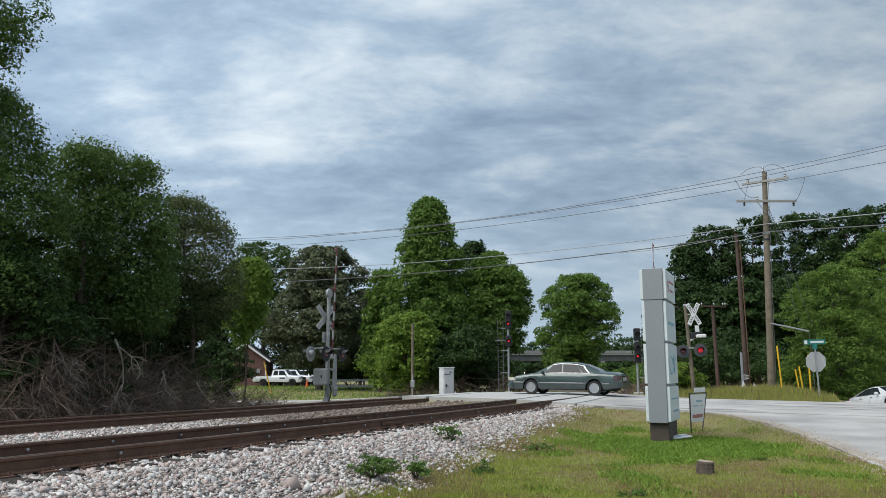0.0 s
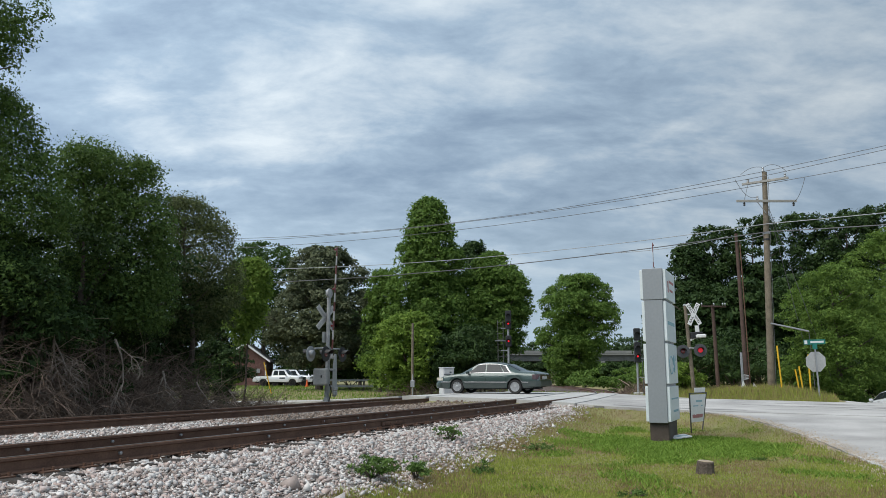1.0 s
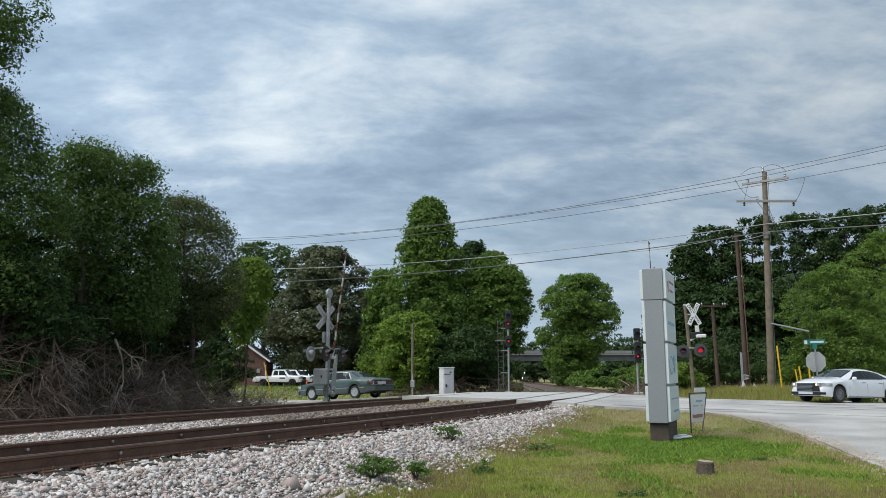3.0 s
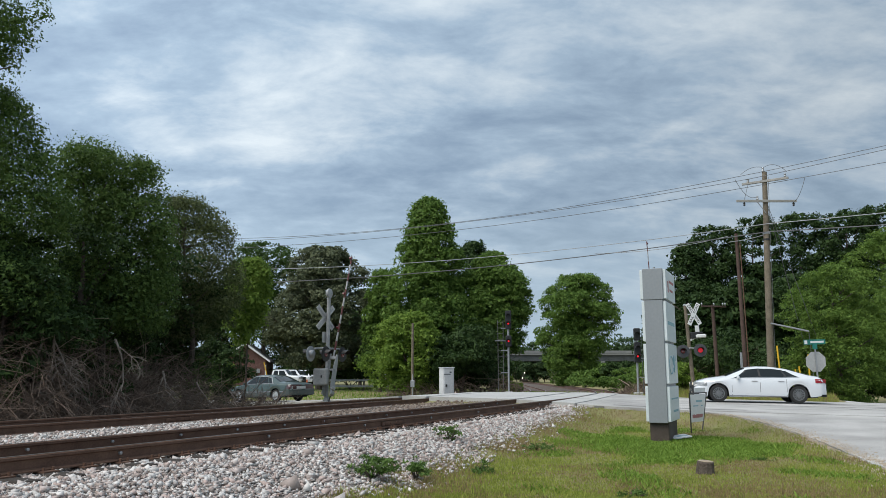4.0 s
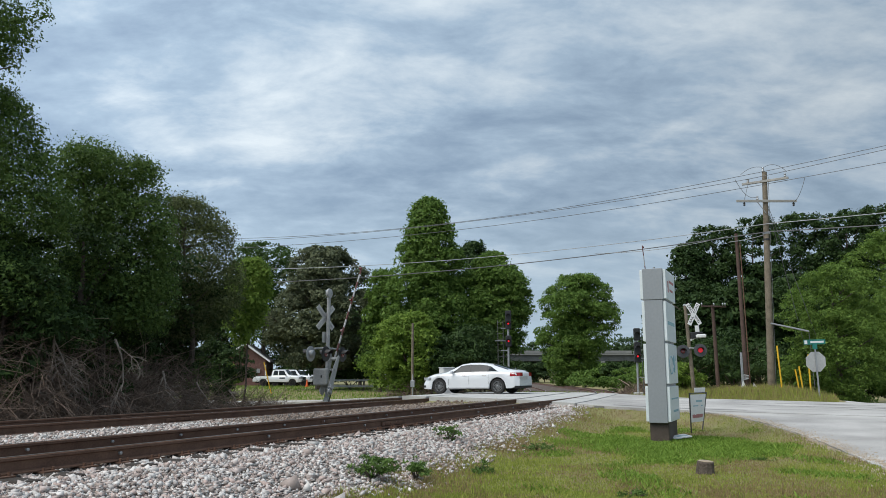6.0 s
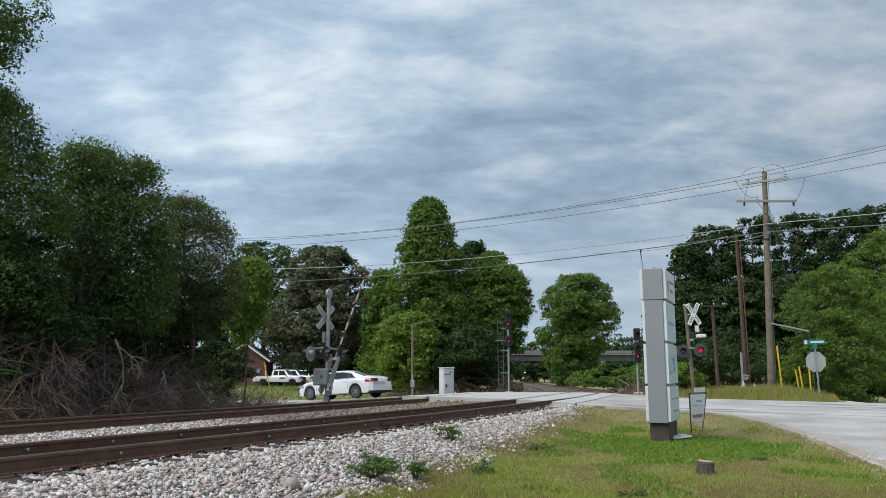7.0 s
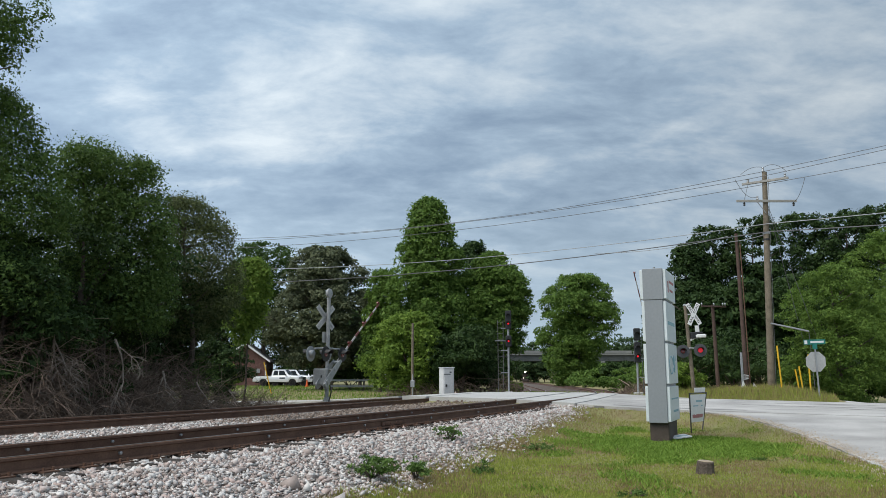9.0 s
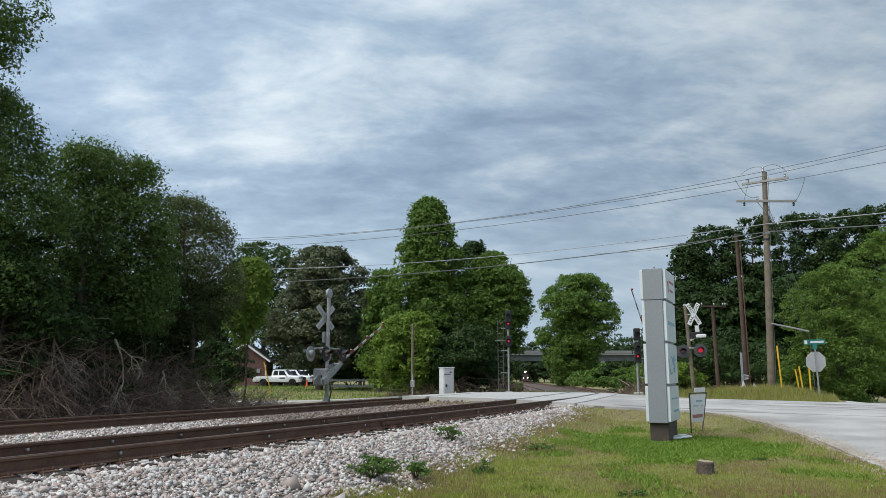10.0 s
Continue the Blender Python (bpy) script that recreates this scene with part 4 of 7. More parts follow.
# place x, y, top height, width, share of bare trunk, leaves, leaf size, kind of leaf, words, group and shape
TREES = (
    # four low inner trees, their leaf colour darkened to give the deep shade
    (-10.65, 19, 5.8, 3.9, 0.1, 9000, 0.1, M_LEAF_WOOD_SHADE, 'dense dark green tree above the trackside brush', 'trackside trees', 0.16, 0.3, 9, 0.15, 0.42, 0.36, None),
    (-10.46, 22, 5.8, 4.1, 0.1, 9000, 0.1, M_LEAF_WOOD_SHADE, 'dense dark green tree above the trackside brush', 'trackside trees', 0.16, 0.3, 9, 0.15, 0.42, 0.36, None),
    (-10.08, 26, 6.0, 4.8, 0.08, 9000, 0.11, M_LEAF_WOOD_SHADE, 'dense dark green tree above the trackside brush', 'trackside trees', 0.16, 0.3, 9, 0.15, 0.42, 0.36, None),
    (-9.3, 28.5, 5.5, 3.5, 0.1, 9000, 0.11, M_LEAF_WOOD_SHADE, 'dense dark green tree above the trackside brush', 'trackside trees', 0.16, 0.3, 9, 0.15, 0.42, 0.36, None),
    (-28.99, 100, 17.2, 11.5, 0.03, 8000, 0.32, M_LEAF_WOOD_SHADE, 'tall green tree behind the houses', 'background trees', 0.16, 0.3, 9, 0.15, 0.42, 0.36, None),
    (-8.53, 80, 11.0, 7.8, 0.1, 9000, 0.26, M_LEAF_WOOD_SHADE, 'tall green tree behind the houses', 'background trees', 0.16, 0.3, 9, 0.15, 0.42, 0.36, None),
    # leaf colour darkened to stand for the shade under the tall trees
    (1.25, 55, 5.6, 6.3, 0.05, 14000, 0.16, M_LEAF_WOOD_SHADE, 'low green tree at the edge of the wood, shade put into its leaf colour', '', 0.16, 0.3, 9, 0.15, 0.42, 0.36, None),
    (20.89, 64, 8.6, 6.5, 0.05, 12000, 0.235, M_LEAF_WOOD_SHADE, 'tall dark green tree of the wood behind the verge', 'woodland trees', 0.2, 0.3, 14, 0.15, 0.55, 0.38, None),
    (24.14, 63, 9.9, 7.6, 0.05, 12000, 0.235, M_LEAF_WOOD_SHADE, 'tall dark green tree of the wood behind the verge', 'woodland trees', 0.2, 0.3, 14, 0.15, 0.55, 0.38, None),
    (28.15, 63, 10.4, 8.2, 0.05, 12000, 0.235, M_LEAF_WOOD_SHADE, 'tall dark green tree of the wood behind the verge', 'woodland trees', 0.2, 0.3, 14, 0.15, 0.55, 0.38, None),
    (36.92, 69, 7.4, 9.1, 0.03, 14000, 0.206, M_LEAF_MID, 'low dense green tree beside the side road', 'roadside trees', 0.15, 0.3, 9, 0.15, 0.42, 0.36, None),
    (40.15, 70, 8.8, 9.3, 0.03, 14000, 0.209, M_LEAF_MID, 'low dense green tree beside the side road', 'roadside trees', 0.15, 0.3, 9, 0.15, 0.42, 0.36, None),
    (22.57, 47, 3.6, 3.7, 0.03, 14000, 0.14, M_LEAF_MID, 'low dense green tree beside the side road', 'roadside trees', 0.15, 0.3, 9, 0.15, 0.42, 0.36, None),
    (40.77, 69, 5.1, 7.3, 0.03, 14000, 0.206, M_LEAF_MID, 'low dense green tree beside the side road', 'roadside trees', 0.15, 0.3, 9, 0.15, 0.42, 0.36, None),
    (26.99, 100, 10.4, 3.9, 0.1, 7000, 0.26, M_LEAF_WOOD_SHADE, 'green tree growing beside the far tracks', '', 0.16, 0.3, 9, 0.15, 0.42, 0.36, None),
    # far trees from here on: haze comes from the leaf colour alone
    (64.02, 290, 17.9, 28.2, 0.05, 4000, 0.7, M_LEAF_FAR_HAZE, 'green tree growing beside the far tracks', '', 0.16, 0.3, 9, 0.15, 0.42, 0.36, -2),
    (38.9, 330, 16.5, 17.5, 0.05, 2500, 0.8, M_LEAF_FAR_HAZE, 'distant green tree line, haze put into its leaf colour', 'distant trees', 0.16, 0.3, 9, 0.15, 0.42, 0.36, -2),
    (-3.39, 330, 18.4, 16.3, 0.0, 2600, 0.9, M_LEAF_FAR_HAZE, 'distant green tree line, haze put into its leaf colour', 'distant trees', 0.16, 0.3, 9, 0.15, 0.42, 0.36, -2.5),
    (2.65, 362, 16.9, 17.9, 0.0, 2600, 0.9, M_LEAF_FAR_HAZE, 'distant green tree line, haze put into its leaf colour', 'distant trees', 0.16, 0.3, 9, 0.15, 0.42, 0.36, -2.5),
    (8.4, 338, 12.9, 16.7, 0.0, 2600, 0.9, M_LEAF_FAR_HAZE, 'distant green tree line, haze put into its leaf colour', 'distant trees', 0.16, 0.3, 9, 0.15, 0.42, 0.36, -2.5),
    (15.72, 370, 18.9, 18.3, 0.0, 2600, 0.9, M_LEAF_FAR_HAZE, 'distant green tree line, haze put into its leaf colour', 'distant trees', 0.16, 0.3, 9, 0.15, 0.42, 0.36, -2.5),
    (20.75, 346, 14.7, 17.1, 0.0, 2600, 0.9, M_LEAF_FAR_HAZE, 'distant green tree line, haze put into its leaf colour', 'distant trees', 0.16, 0.3, 9, 0.15, 0.42, 0.36, -2.5),
    (29.36, 378, 20.9, 18.7, 0.0, 2600, 0.9, M_LEAF_FAR_HAZE, 'distant green tree line, haze put into its leaf colour', 'distant trees', 0.16, 0.3, 9, 0.15, 0.42, 0.36, -2.5),
    (33.68, 354, 16.6, 17.5, 0.0, 2600, 0.9, M_LEAF_FAR_HAZE, 'distant green tree line, haze put into its leaf colour', 'distant trees', 0.16, 0.3, 9, 0.15, 0.42, 0.36, -2.5),
    (37.14, 330, 12.7, 16.3, 0.0, 2600, 0.9, M_LEAF_FAR_HAZE, 'distant green tree line, haze put into its leaf colour', 'distant trees', 0.16, 0.3, 9, 0.15, 0.42, 0.36, -2.5),
    (47.19, 362, 18.5, 17.9, 0.0, 2600, 0.9, M_LEAF_FAR_HAZE, 'distant green tree line, haze put into its leaf colour', 'distant trees', 0.16, 0.3, 9, 0.15, 0.42, 0.36, -2.5),
    (49.93, 338, 14.4, 16.7, 0.0, 2600, 0.9, M_LEAF_FAR_HAZE, 'distant green tree line, haze put into its leaf colour', 'distant trees', 0.16, 0.3, 9, 0.15, 0.42, 0.36, -2.5),
    (61.28, 370, 20.5, 18.3, 0.0, 2600, 0.9, M_LEAF_FAR_HAZE, 'distant green tree line, haze put into its leaf colour', 'distant trees', 0.16, 0.3, 9, 0.15, 0.42, 0.36, -2.5),
    (63.3, 346, 16.2, 17.1, 0.0, 2600, 0.9, M_LEAF_FAR_HAZE, 'distant green tree line, haze put into its leaf colour', 'distant trees', 0.16, 0.3, 9, 0.15, 0.42, 0.36, -2.5),
    (75.69, 378, 14.3, 18.7, 0.0, 2600, 0.9, M_LEAF_FAR_HAZE, 'distant green tree line, haze put into its leaf colour', 'distant trees', 0.16, 0.3, 9, 0.15, 0.42, 0.36, -2.5),
    (77.25, 354, 18.1, 17.5, 0.0, 2600, 0.9, M_LEAF_FAR_HAZE, 'distant green tree line, haze put into its leaf colour', 'distant trees', 0.16, 0.3, 9, 0.15, 0.42, 0.36, -2.5),
    (77.71, 330, 14.1, 16.3, 0.0, 2600, 0.9, M_LEAF_FAR_HAZE, 'distant green tree line, haze put into its leaf colour', 'distant trees', 0.16, 0.3, 9, 0.15, 0.42, 0.36, -2.5),
    (91.79, 362, 20.1, 17.9, 0.0, 2600, 0.9, M_LEAF_FAR_HAZE, 'distant green tree line, haze put into its leaf colour', 'distant trees', 0.16, 0.3, 9, 0.15, 0.42, 0.36, -2.5),
    (91.52, 338, 15.9, 16.7, 0.0, 2600, 0.9, M_LEAF_FAR_HAZE, 'distant green tree line, haze put into its leaf colour', 'distant trees', 0.16, 0.3, 9, 0.15, 0.42, 0.36, -2.5),
    (106.53, 370, 14.0, 18.3, 0.0, 2600, 0.9, M_LEAF_FAR_HAZE, 'distant green tree line, haze put into its leaf colour', 'distant trees', 0.16, 0.3, 9, 0.15, 0.42, 0.36, -2.5),
    (105.91, 346, 17.7, 17.1, 0.0, 2600, 0.9, M_LEAF_FAR_HAZE, 'distant green tree line, haze put into its leaf colour', 'distant trees', 0.16, 0.3, 9, 0.15, 0.42, 0.36, -2.5),
    (122.18, 378, 15.9, 18.7, 0.0, 2600, 0.9, M_LEAF_FAR_HAZE, 'distant green tree line, haze put into its leaf colour', 'distant trees', 0.16, 0.3, 9, 0.15, 0.42, 0.36, -2.5),
    (120.89, 354, 19.7, 17.5, 0.0, 2600, 0.9, M_LEAF_FAR_HAZE, 'distant green tree line, haze put into its leaf colour', 'distant trees', 0.16, 0.3, 9, 0.15, 0.42, 0.36, -2.5),
    (118.33, 330, 15.5, 16.3, 0.0, 2600, 0.9, M_LEAF_FAR_HAZE, 'distant green tree line, haze put into its leaf colour', 'distant trees', 0.16, 0.3, 9, 0.15, 0.42, 0.36, -2.5),
)

# foot x, y, trunk radius, leaves, leaf size, clump size, kind of leaf, words, group, and the crown: height, reach to -x and to +x
CROWNS = (
    (-12.0, 17.5, 0.16, 30000, 0.056, 0.34, M_LEAF_NEAR, 'tall tree overhanging the trackside', 'trackside trees',
     ((12.9, -3.3, 1.5), (11.4, -3.1, 1.8), (10.5, -2.7, 2.1), (9.9, -2.3, 2.2), (9.3, -2.0, 1.7), (8.9, -1.7, 1.4))),
    (-11.9, 19, 0.16, 56000, 0.054, 0.4, M_LEAF_NEAR, 'feathery green tree above the trackside brush', 'trackside trees',
     ((8.8, -1.4, 0.7), (8.2, -1.8, 1.2), (7.5, -1.8, 1.5), (6.7, -1.7, 2.0), (5.5, -1.6, 2.5), (4.3, -1.5, 2.6), (2.9, -1.3, 2.5))),
    (-10.0, 23, 0.12, 48000, 0.06, 0.45, M_LEAF_NEAR, 'dense dark green tree above the trackside brush', 'trackside trees',
     ((8.5, -1.4, -1.0), (8.1, -1.8, 0.2), (7.8, -2.0, 1.2), (7.0, -2.0, 1.4), (5.6, -1.9, 1.8), (4.2, -1.8, 1.9), (2.7, -1.5, 1.8))),
    (-8.9, 27.5, 0.1, 30000, 0.055, 0.36, M_LEAF_OLIVE, 'sparse olive-green tree leaning over the brush', 'trackside trees',
     ((7.9, -1.0, -0.5), (7.4, -1.4, 0.6), (6.9, -1.7, 1.1), (6.2, -1.8, 1.4), (5.2, -1.9, 1.7), (4.0, -1.9, 1.7), (2.6, -1.8, 1.2))),
    (-7.9, 31, 0.03, 11000, 0.085, 0.36, M_LEAF_LIGHT, 'small yellow-green tree at the end of the brush', 'trackside trees',
     ((6.1, -0.1, 0.5), (5.5, -0.6, 0.9), (4.7, -0.9, 1.0), (3.8, -0.9, 0.8), (2.7, -0.6, 0.4))),
    (-22.1, 95, 0.3, 16000, 0.2, 0.9, M_LEAF_WOODMID, 'tall green tree behind the houses', 'background trees',
     ((17.7, -1.6, 1.9), (16.9, -3.3, 3.5), (15.3, -4.2, 4.1), (11.4, -4.9, 4.4), (5.1, -4.9, 4.8))),
    (-10.5, 66, 0.3, 60000, 0.15, 0.5, M_LEAF_MAG, 'large dark magnolia with glossy leaves', '',
     ((12.5, -1.0, 0.2), (11.9, -2.2, 2.0), (10.8, -3.1, 3.5), (9.9, -3.9, 4.2), (8.4, -4.5, 4.6), (6.4, -4.9, 4.8), (4.3, -4.8, 4.7), (2.1, -3.9, 4.0))),
    (-1.1, 60, 0.28, 60000, 0.14, 0.55, M_LEAF_MID, 'tall pyramid-shaped bright green tree behind the road', '',
     ((15.4, -0.6, 0.3), (14.5, -1.4, 1.3), (13.2, -1.7, 1.8), (11.8, -2.2, 2.1), (10.4, -2.8, 2.6), (9.1, -3.1, 2.9), (7.3, -3.5, 3.3), (5.5, -3.7, 3.6), (3.2, -3.7, 3.6))),
    (-5.1, 63, 0.14, 14000, 0.15, 0.5, M_LEAF_MID, 'leafy green tree at the edge of the wood', '',
     ((10.0, -0.5, 0.4), (8.8, -1.0, 1.3), (7.1, -1.4, 1.7), (5.1, -1.6, 1.8), (2.1, -1.5, 1.2))),
    (-2.8, 54, 0.12, 22000, 0.12, 0.45, M_LEAF_LIGHT, 'low light green tree at the edge of the wood', '',
     ((5.7, -0.1, 1.5), (4.8, -1.8, 2.4), (3.6, -2.5, 2.7), (2.0, -2.9, 2.5), (0.5, -2.6, 2.3))),
    (3.3, 85, 0.2, 9000, 0.18, 0.6, M_LEAF_WOOD_SHADE, 'dark pine rising behind the green trees', 'background trees',
     ((16.1, -0.5, 0.4), (15.4, -1.4, 1.3), (14.0, -2.0, 2.9), (9.7, -2.6, 3.4))),
    (3.9, 61, 0.2, 44000, 0.14, 0.55, M_LEAF_MID, 'broad leafy green tree near the signal mast', '',
     ((11.1, -0.3, 0.8), (10.4, -1.3, 1.2), (9.7, -1.9, 2.2), (8.6, -2.3, 3.0), (7.4, -2.5, 3.0), (6.1, -2.5, 2.9), (4.7, -2.3, 2.6), (3.2, -1.8, 2.2))),
    (22.2, 128, 0.4, 52000, 0.24, 0.9, M_LEAF_MID, 'round full green tree beside the far tracks', '',
     ((17.8, -0.9, 2.3), (16.9, -3.0, 4.2), (15.3, -4.8, 5.6), (12.9, -6.1, 6.7), (10.9, -6.6, 7.7), (9.0, -7.1, 6.7), (6.9, -7.1, 5.2), (4.5, -6.1, 4.0), (1.8, -4.9, 2.7), (-1.0, -3.6, 1.5))),
    (22.9, 72, 0.2, 20000, 0.19, 0.65, M_LEAF_WOOD_SHADE, 'tall dark green tree of the wood behind the verge', 'woodland trees',
     ((13.6, -0.4, 0.7), (12.7, -1.3, 1.4), (10.1, -1.8, 1.8), (6.9, -2.0, 1.9), (2.2, -2.2, 1.5), (0.2, -2.2, 1.5))),
    (26.0, 74, 0.2, 20000, 0.19, 0.65, M_LEAF_WOOD_SHADE, 'tall dark green tree of the wood behind the verge', 'woodland trees',
     ((15.7, -0.6, 1.2), (15.1, -1.7, 2.7), (13.6, -2.4, 3.7), (10.3, -2.8, 3.9), (2.2, -3.4, 3.4), (0.2, -3.4, 3.4))),
    (29.2, 72, 0.2, 20000, 0.19, 0.65, M_LEAF_WOOD_SHADE, 'tall dark green tree of the wood behind the verge', 'woodland trees',
     ((16.2, -0.4, 1.2), (15.7, -1.8, 2.6), (14.4, -2.6, 3.6), (10.1, -2.9, 3.8), (2.2, -3.4, 3.1), (0.2, -3.4, 3.1))),
    (34.5, 74, 0.2, 20000, 0.19, 0.65, M_LEAF_WOOD_SHADE, 'tall dark green tree of the wood behind the verge', 'woodland trees',
     ((16.8, -1.0, 1.9), (16.2, -2.1, 3.3), (14.2, -2.8, 4.1), (9.2, -3.3, 4.2), (2.2, -3.7, 3.5), (0.2, -3.7, 3.5))),
    (37.9, 72, 0.2, 20000, 0.19, 0.65, M_LEAF_WOOD_SHADE, 'tall dark green tree of the wood behind the verge', 'woodland trees',
     ((16.8, -0.3, 1.4), (16.1, -1.9, 2.6), (13.9, -2.7, 3.2), (9.0, -3.5, 3.2), (2.2, -4.0, 2.6), (0.2, -4.0, 2.6))),
    (42.2, 74, 0.2, 20000, 0.19, 0.65, M_LEAF_WOOD_SHADE, 'tall dark green tree of the wood behind the verge', 'woodland trees',
     ((17.8, -0.5, 1.9), (17.0, -1.9, 3.5), (14.2, -2.8, 5.1), (9.2, -3.6, 5.2), (2.2, -4.2, 4.5), (0.2, -4.2, 4.5))),
    (39.9, 66, 0.2, 30000, 0.14, 0.55, M_LEAF_FRESH, 'spreading fresh green tree beside the side road', 'roadside trees',
     ((13.9, -1.8, 2.4), (13.0, -3.2, 3.3), (11.1, -5.6, 4.1), (8.4, -7.4, 4.3), (2.6, -8.4, 3.7))),
    (23.0, 45, 0.18, 44000, 0.085, 0.42, M_LEAF_FRESH, 'spreading fresh green tree beside the side road', 'roadside trees',
     ((7.8, -0.7, 0.6), (7.1, -1.9, 1.7), (6.2, -2.7, 2.5), (4.9, -3.1, 3.0), (2.9, -3.3, 3.0), (0.7, -3.0, 2.3), (-0.9, -2.6, 3.0))),
)


def build_trees():
    rng = np.random.default_rng(5)
    for i, (x, y, top, width, low, n, size, m, label, group, trunk, taper, nb, droop, aspect, clump, base) in enumerate(TREES):
        z0 = ground_z(x, y) if base is None else base
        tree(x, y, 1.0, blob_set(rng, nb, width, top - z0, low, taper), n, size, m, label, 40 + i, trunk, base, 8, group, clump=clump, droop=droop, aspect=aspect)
    for i, (x, y, trunk, n, size, clump, m, label, group, rows) in enumerate(CROWNS):
        outlined_tree(x, y, trunk, n, size, clump, m, label, group, rows, 500 + i)


build_trees()

# ---- trackside things ----
RU, RV = 64.5, 154.5          # headings along the track and across it to the far side


def text(words, size, material, parent, m, name="lettering"):
    cu = bpy.data.curves.new(name, "FONT")
    cu.body, cu.size, cu.align_x, cu.align_y, cu.extrude = words, size, "CENTER", "CENTER", 0.002
    cu.materials.append(material)
    ob = new(name, cu)
    ob.parent, ob.matrix_basis = parent, m
    return ob


def build_pylon():
    t = thing("pylon_sign", pose(4.82, 17.55, ground_z(4.82, 17.55), 0, 0, 66.0), "tall grey cabinet sign with stacked white panels on a brown post", "sign")
    # x runs along the long side, away from the viewer
    part("post", Shape().box((0.78, 0, 0.22), (1.36, 0.42, 0.46), None, 0.02), M_BROWN, t, "dark brown painted steel post")
    part("cabinet", Shape().box((0.78, 0, 1.815), (1.56, 0.41, 2.76), None, 0.008), M_SIGNBOX, t, "grey sheet-metal sign cabinet")
    part("top_cabinet", Shape().box((0.78, 0, 3.56), (1.58, 0.45, 0.72), None, 0.008), M_SIGNBOX, t, "grey sheet-metal top section")
    part("lifting_eye", Shape().tube([(0.3, 0, 3.92), (0.3, 0, 3.99)], 0.025, 8), M_GALV, t)
    part("lifting_eye", Shape().tube([(1.2, 0, 3.92), (1.2, 0, 3.97)], 0.025, 8), M_GALV, t)
    rows = ((0.46, 1.24), (1.30, 2.20), (2.26, 3.17), (3.22, 3.90))
    for side in (-1, 1):
        for i, (a, b) in enumerate(rows):
            w = 0.258 if i == 3 else 0.237
            p = part("panel", Shape().box((0.78, side * w, (a + b) / 2), (1.50, 0.07, b - a), None, 0.008), M_SIGNFACE, t, "white sign panel with faded print")
            y = side * (w + 0.037)
            if i == 3:
                bar = Shape().box((0.35, y, 3.52), (0.14, 0.006, 0.26)).box((0.9, y, 3.66), (0.75, 0.006, 0.06)).box((0.85, y, 3.46), (0.5, 0.006, 0.05))
                part("faded_print", bar, M_INKRED if side < 0 else M_INK, p)
            elif i == 2:
                part("faded_print", Shape().box((0.75, y, 2.68), (1.1, 0.006, 0.08)), M_INKBLUE, p)
            elif i == 1:
                bar = Shape().tube([(0.45 + 0.3 * math.cos(k), y, 1.72 + 0.2 * math.sin(k)) for k in np.linspace(0, 6, 18)], 0.012, 5)
                bar.tube([(0.75 + 0.4 * k, y, 1.75 + 0.2 * math.sin(9 * k)) for k in np.linspace(0, 1, 14)], 0.012, 5)
                part("faded_print", bar, M_INKBLUE, p)
            else:
                part("faded_print", Shape().box((0.8, y, 0.96), (1.1, 0.006, 0.03)).box((0.9, y, 0.68), (0.8, 0.006, 0.05)), M_INKBLUE, p)
    return t


def build_yard_sign():
    x, y = 6.57, 20.35
    t = thing("yard_sign", pose(x, y, ground_z(x, y), 0, 0, -38), "bent white yard sign in a leaning black metal frame", "sign")

    def bent(shape):
        """The frame is wrung: it leans more towards its far leg."""
        shape.v = [(px + 0.05 * pz * (py + 0.4) / 0.8, py + 0.30 * pz * (py + 0.4) / 0.8, pz) for px, py, pz in shape.v]
        return shape
    for q in (-0.40, 0.40):
        part("leg", bent(Shape().box((0, q, 0.48), (0.025, 0.025, 1.0))), M_BLACK, t)
    part("top_bar", bent(Shape().box((0, 0, 0.985), (0.025, 0.83, 0.025))), M_BLACK, t)
    face = part("panel", bent(Shape().box((0, 0, 0.60), (0.012, 0.76, 0.70), None, 0.004)), M_WHITE, t, "white printed panel with a red band")
    for sx in (-1, 1):
        part("print_band", bent(Shape().box((sx * 0.009, 0.0, 0.40), (0.004, 0.6, 0.09))), M_INKRED, face)
        part("print_lines", bent(Shape().box((sx * 0.009, 0.05, 0.78), (0.004, 0.3, 0.05)).box((sx * 0.009, 0.0, 0.66), (0.004, 0.5, 0.025))), M_INKBLUE, face)
    part("rider", bent(Shape().box((0, 0.08, 1.06), (0.012, 0.5, 0.12), None, 0.004)), M_WHITE, t, "small white rider board")
    part("rider_print", bent(Shape().box((-0.009, 0.08, 1.06), (0.004, 0.36, 0.05))), M_INK, t)


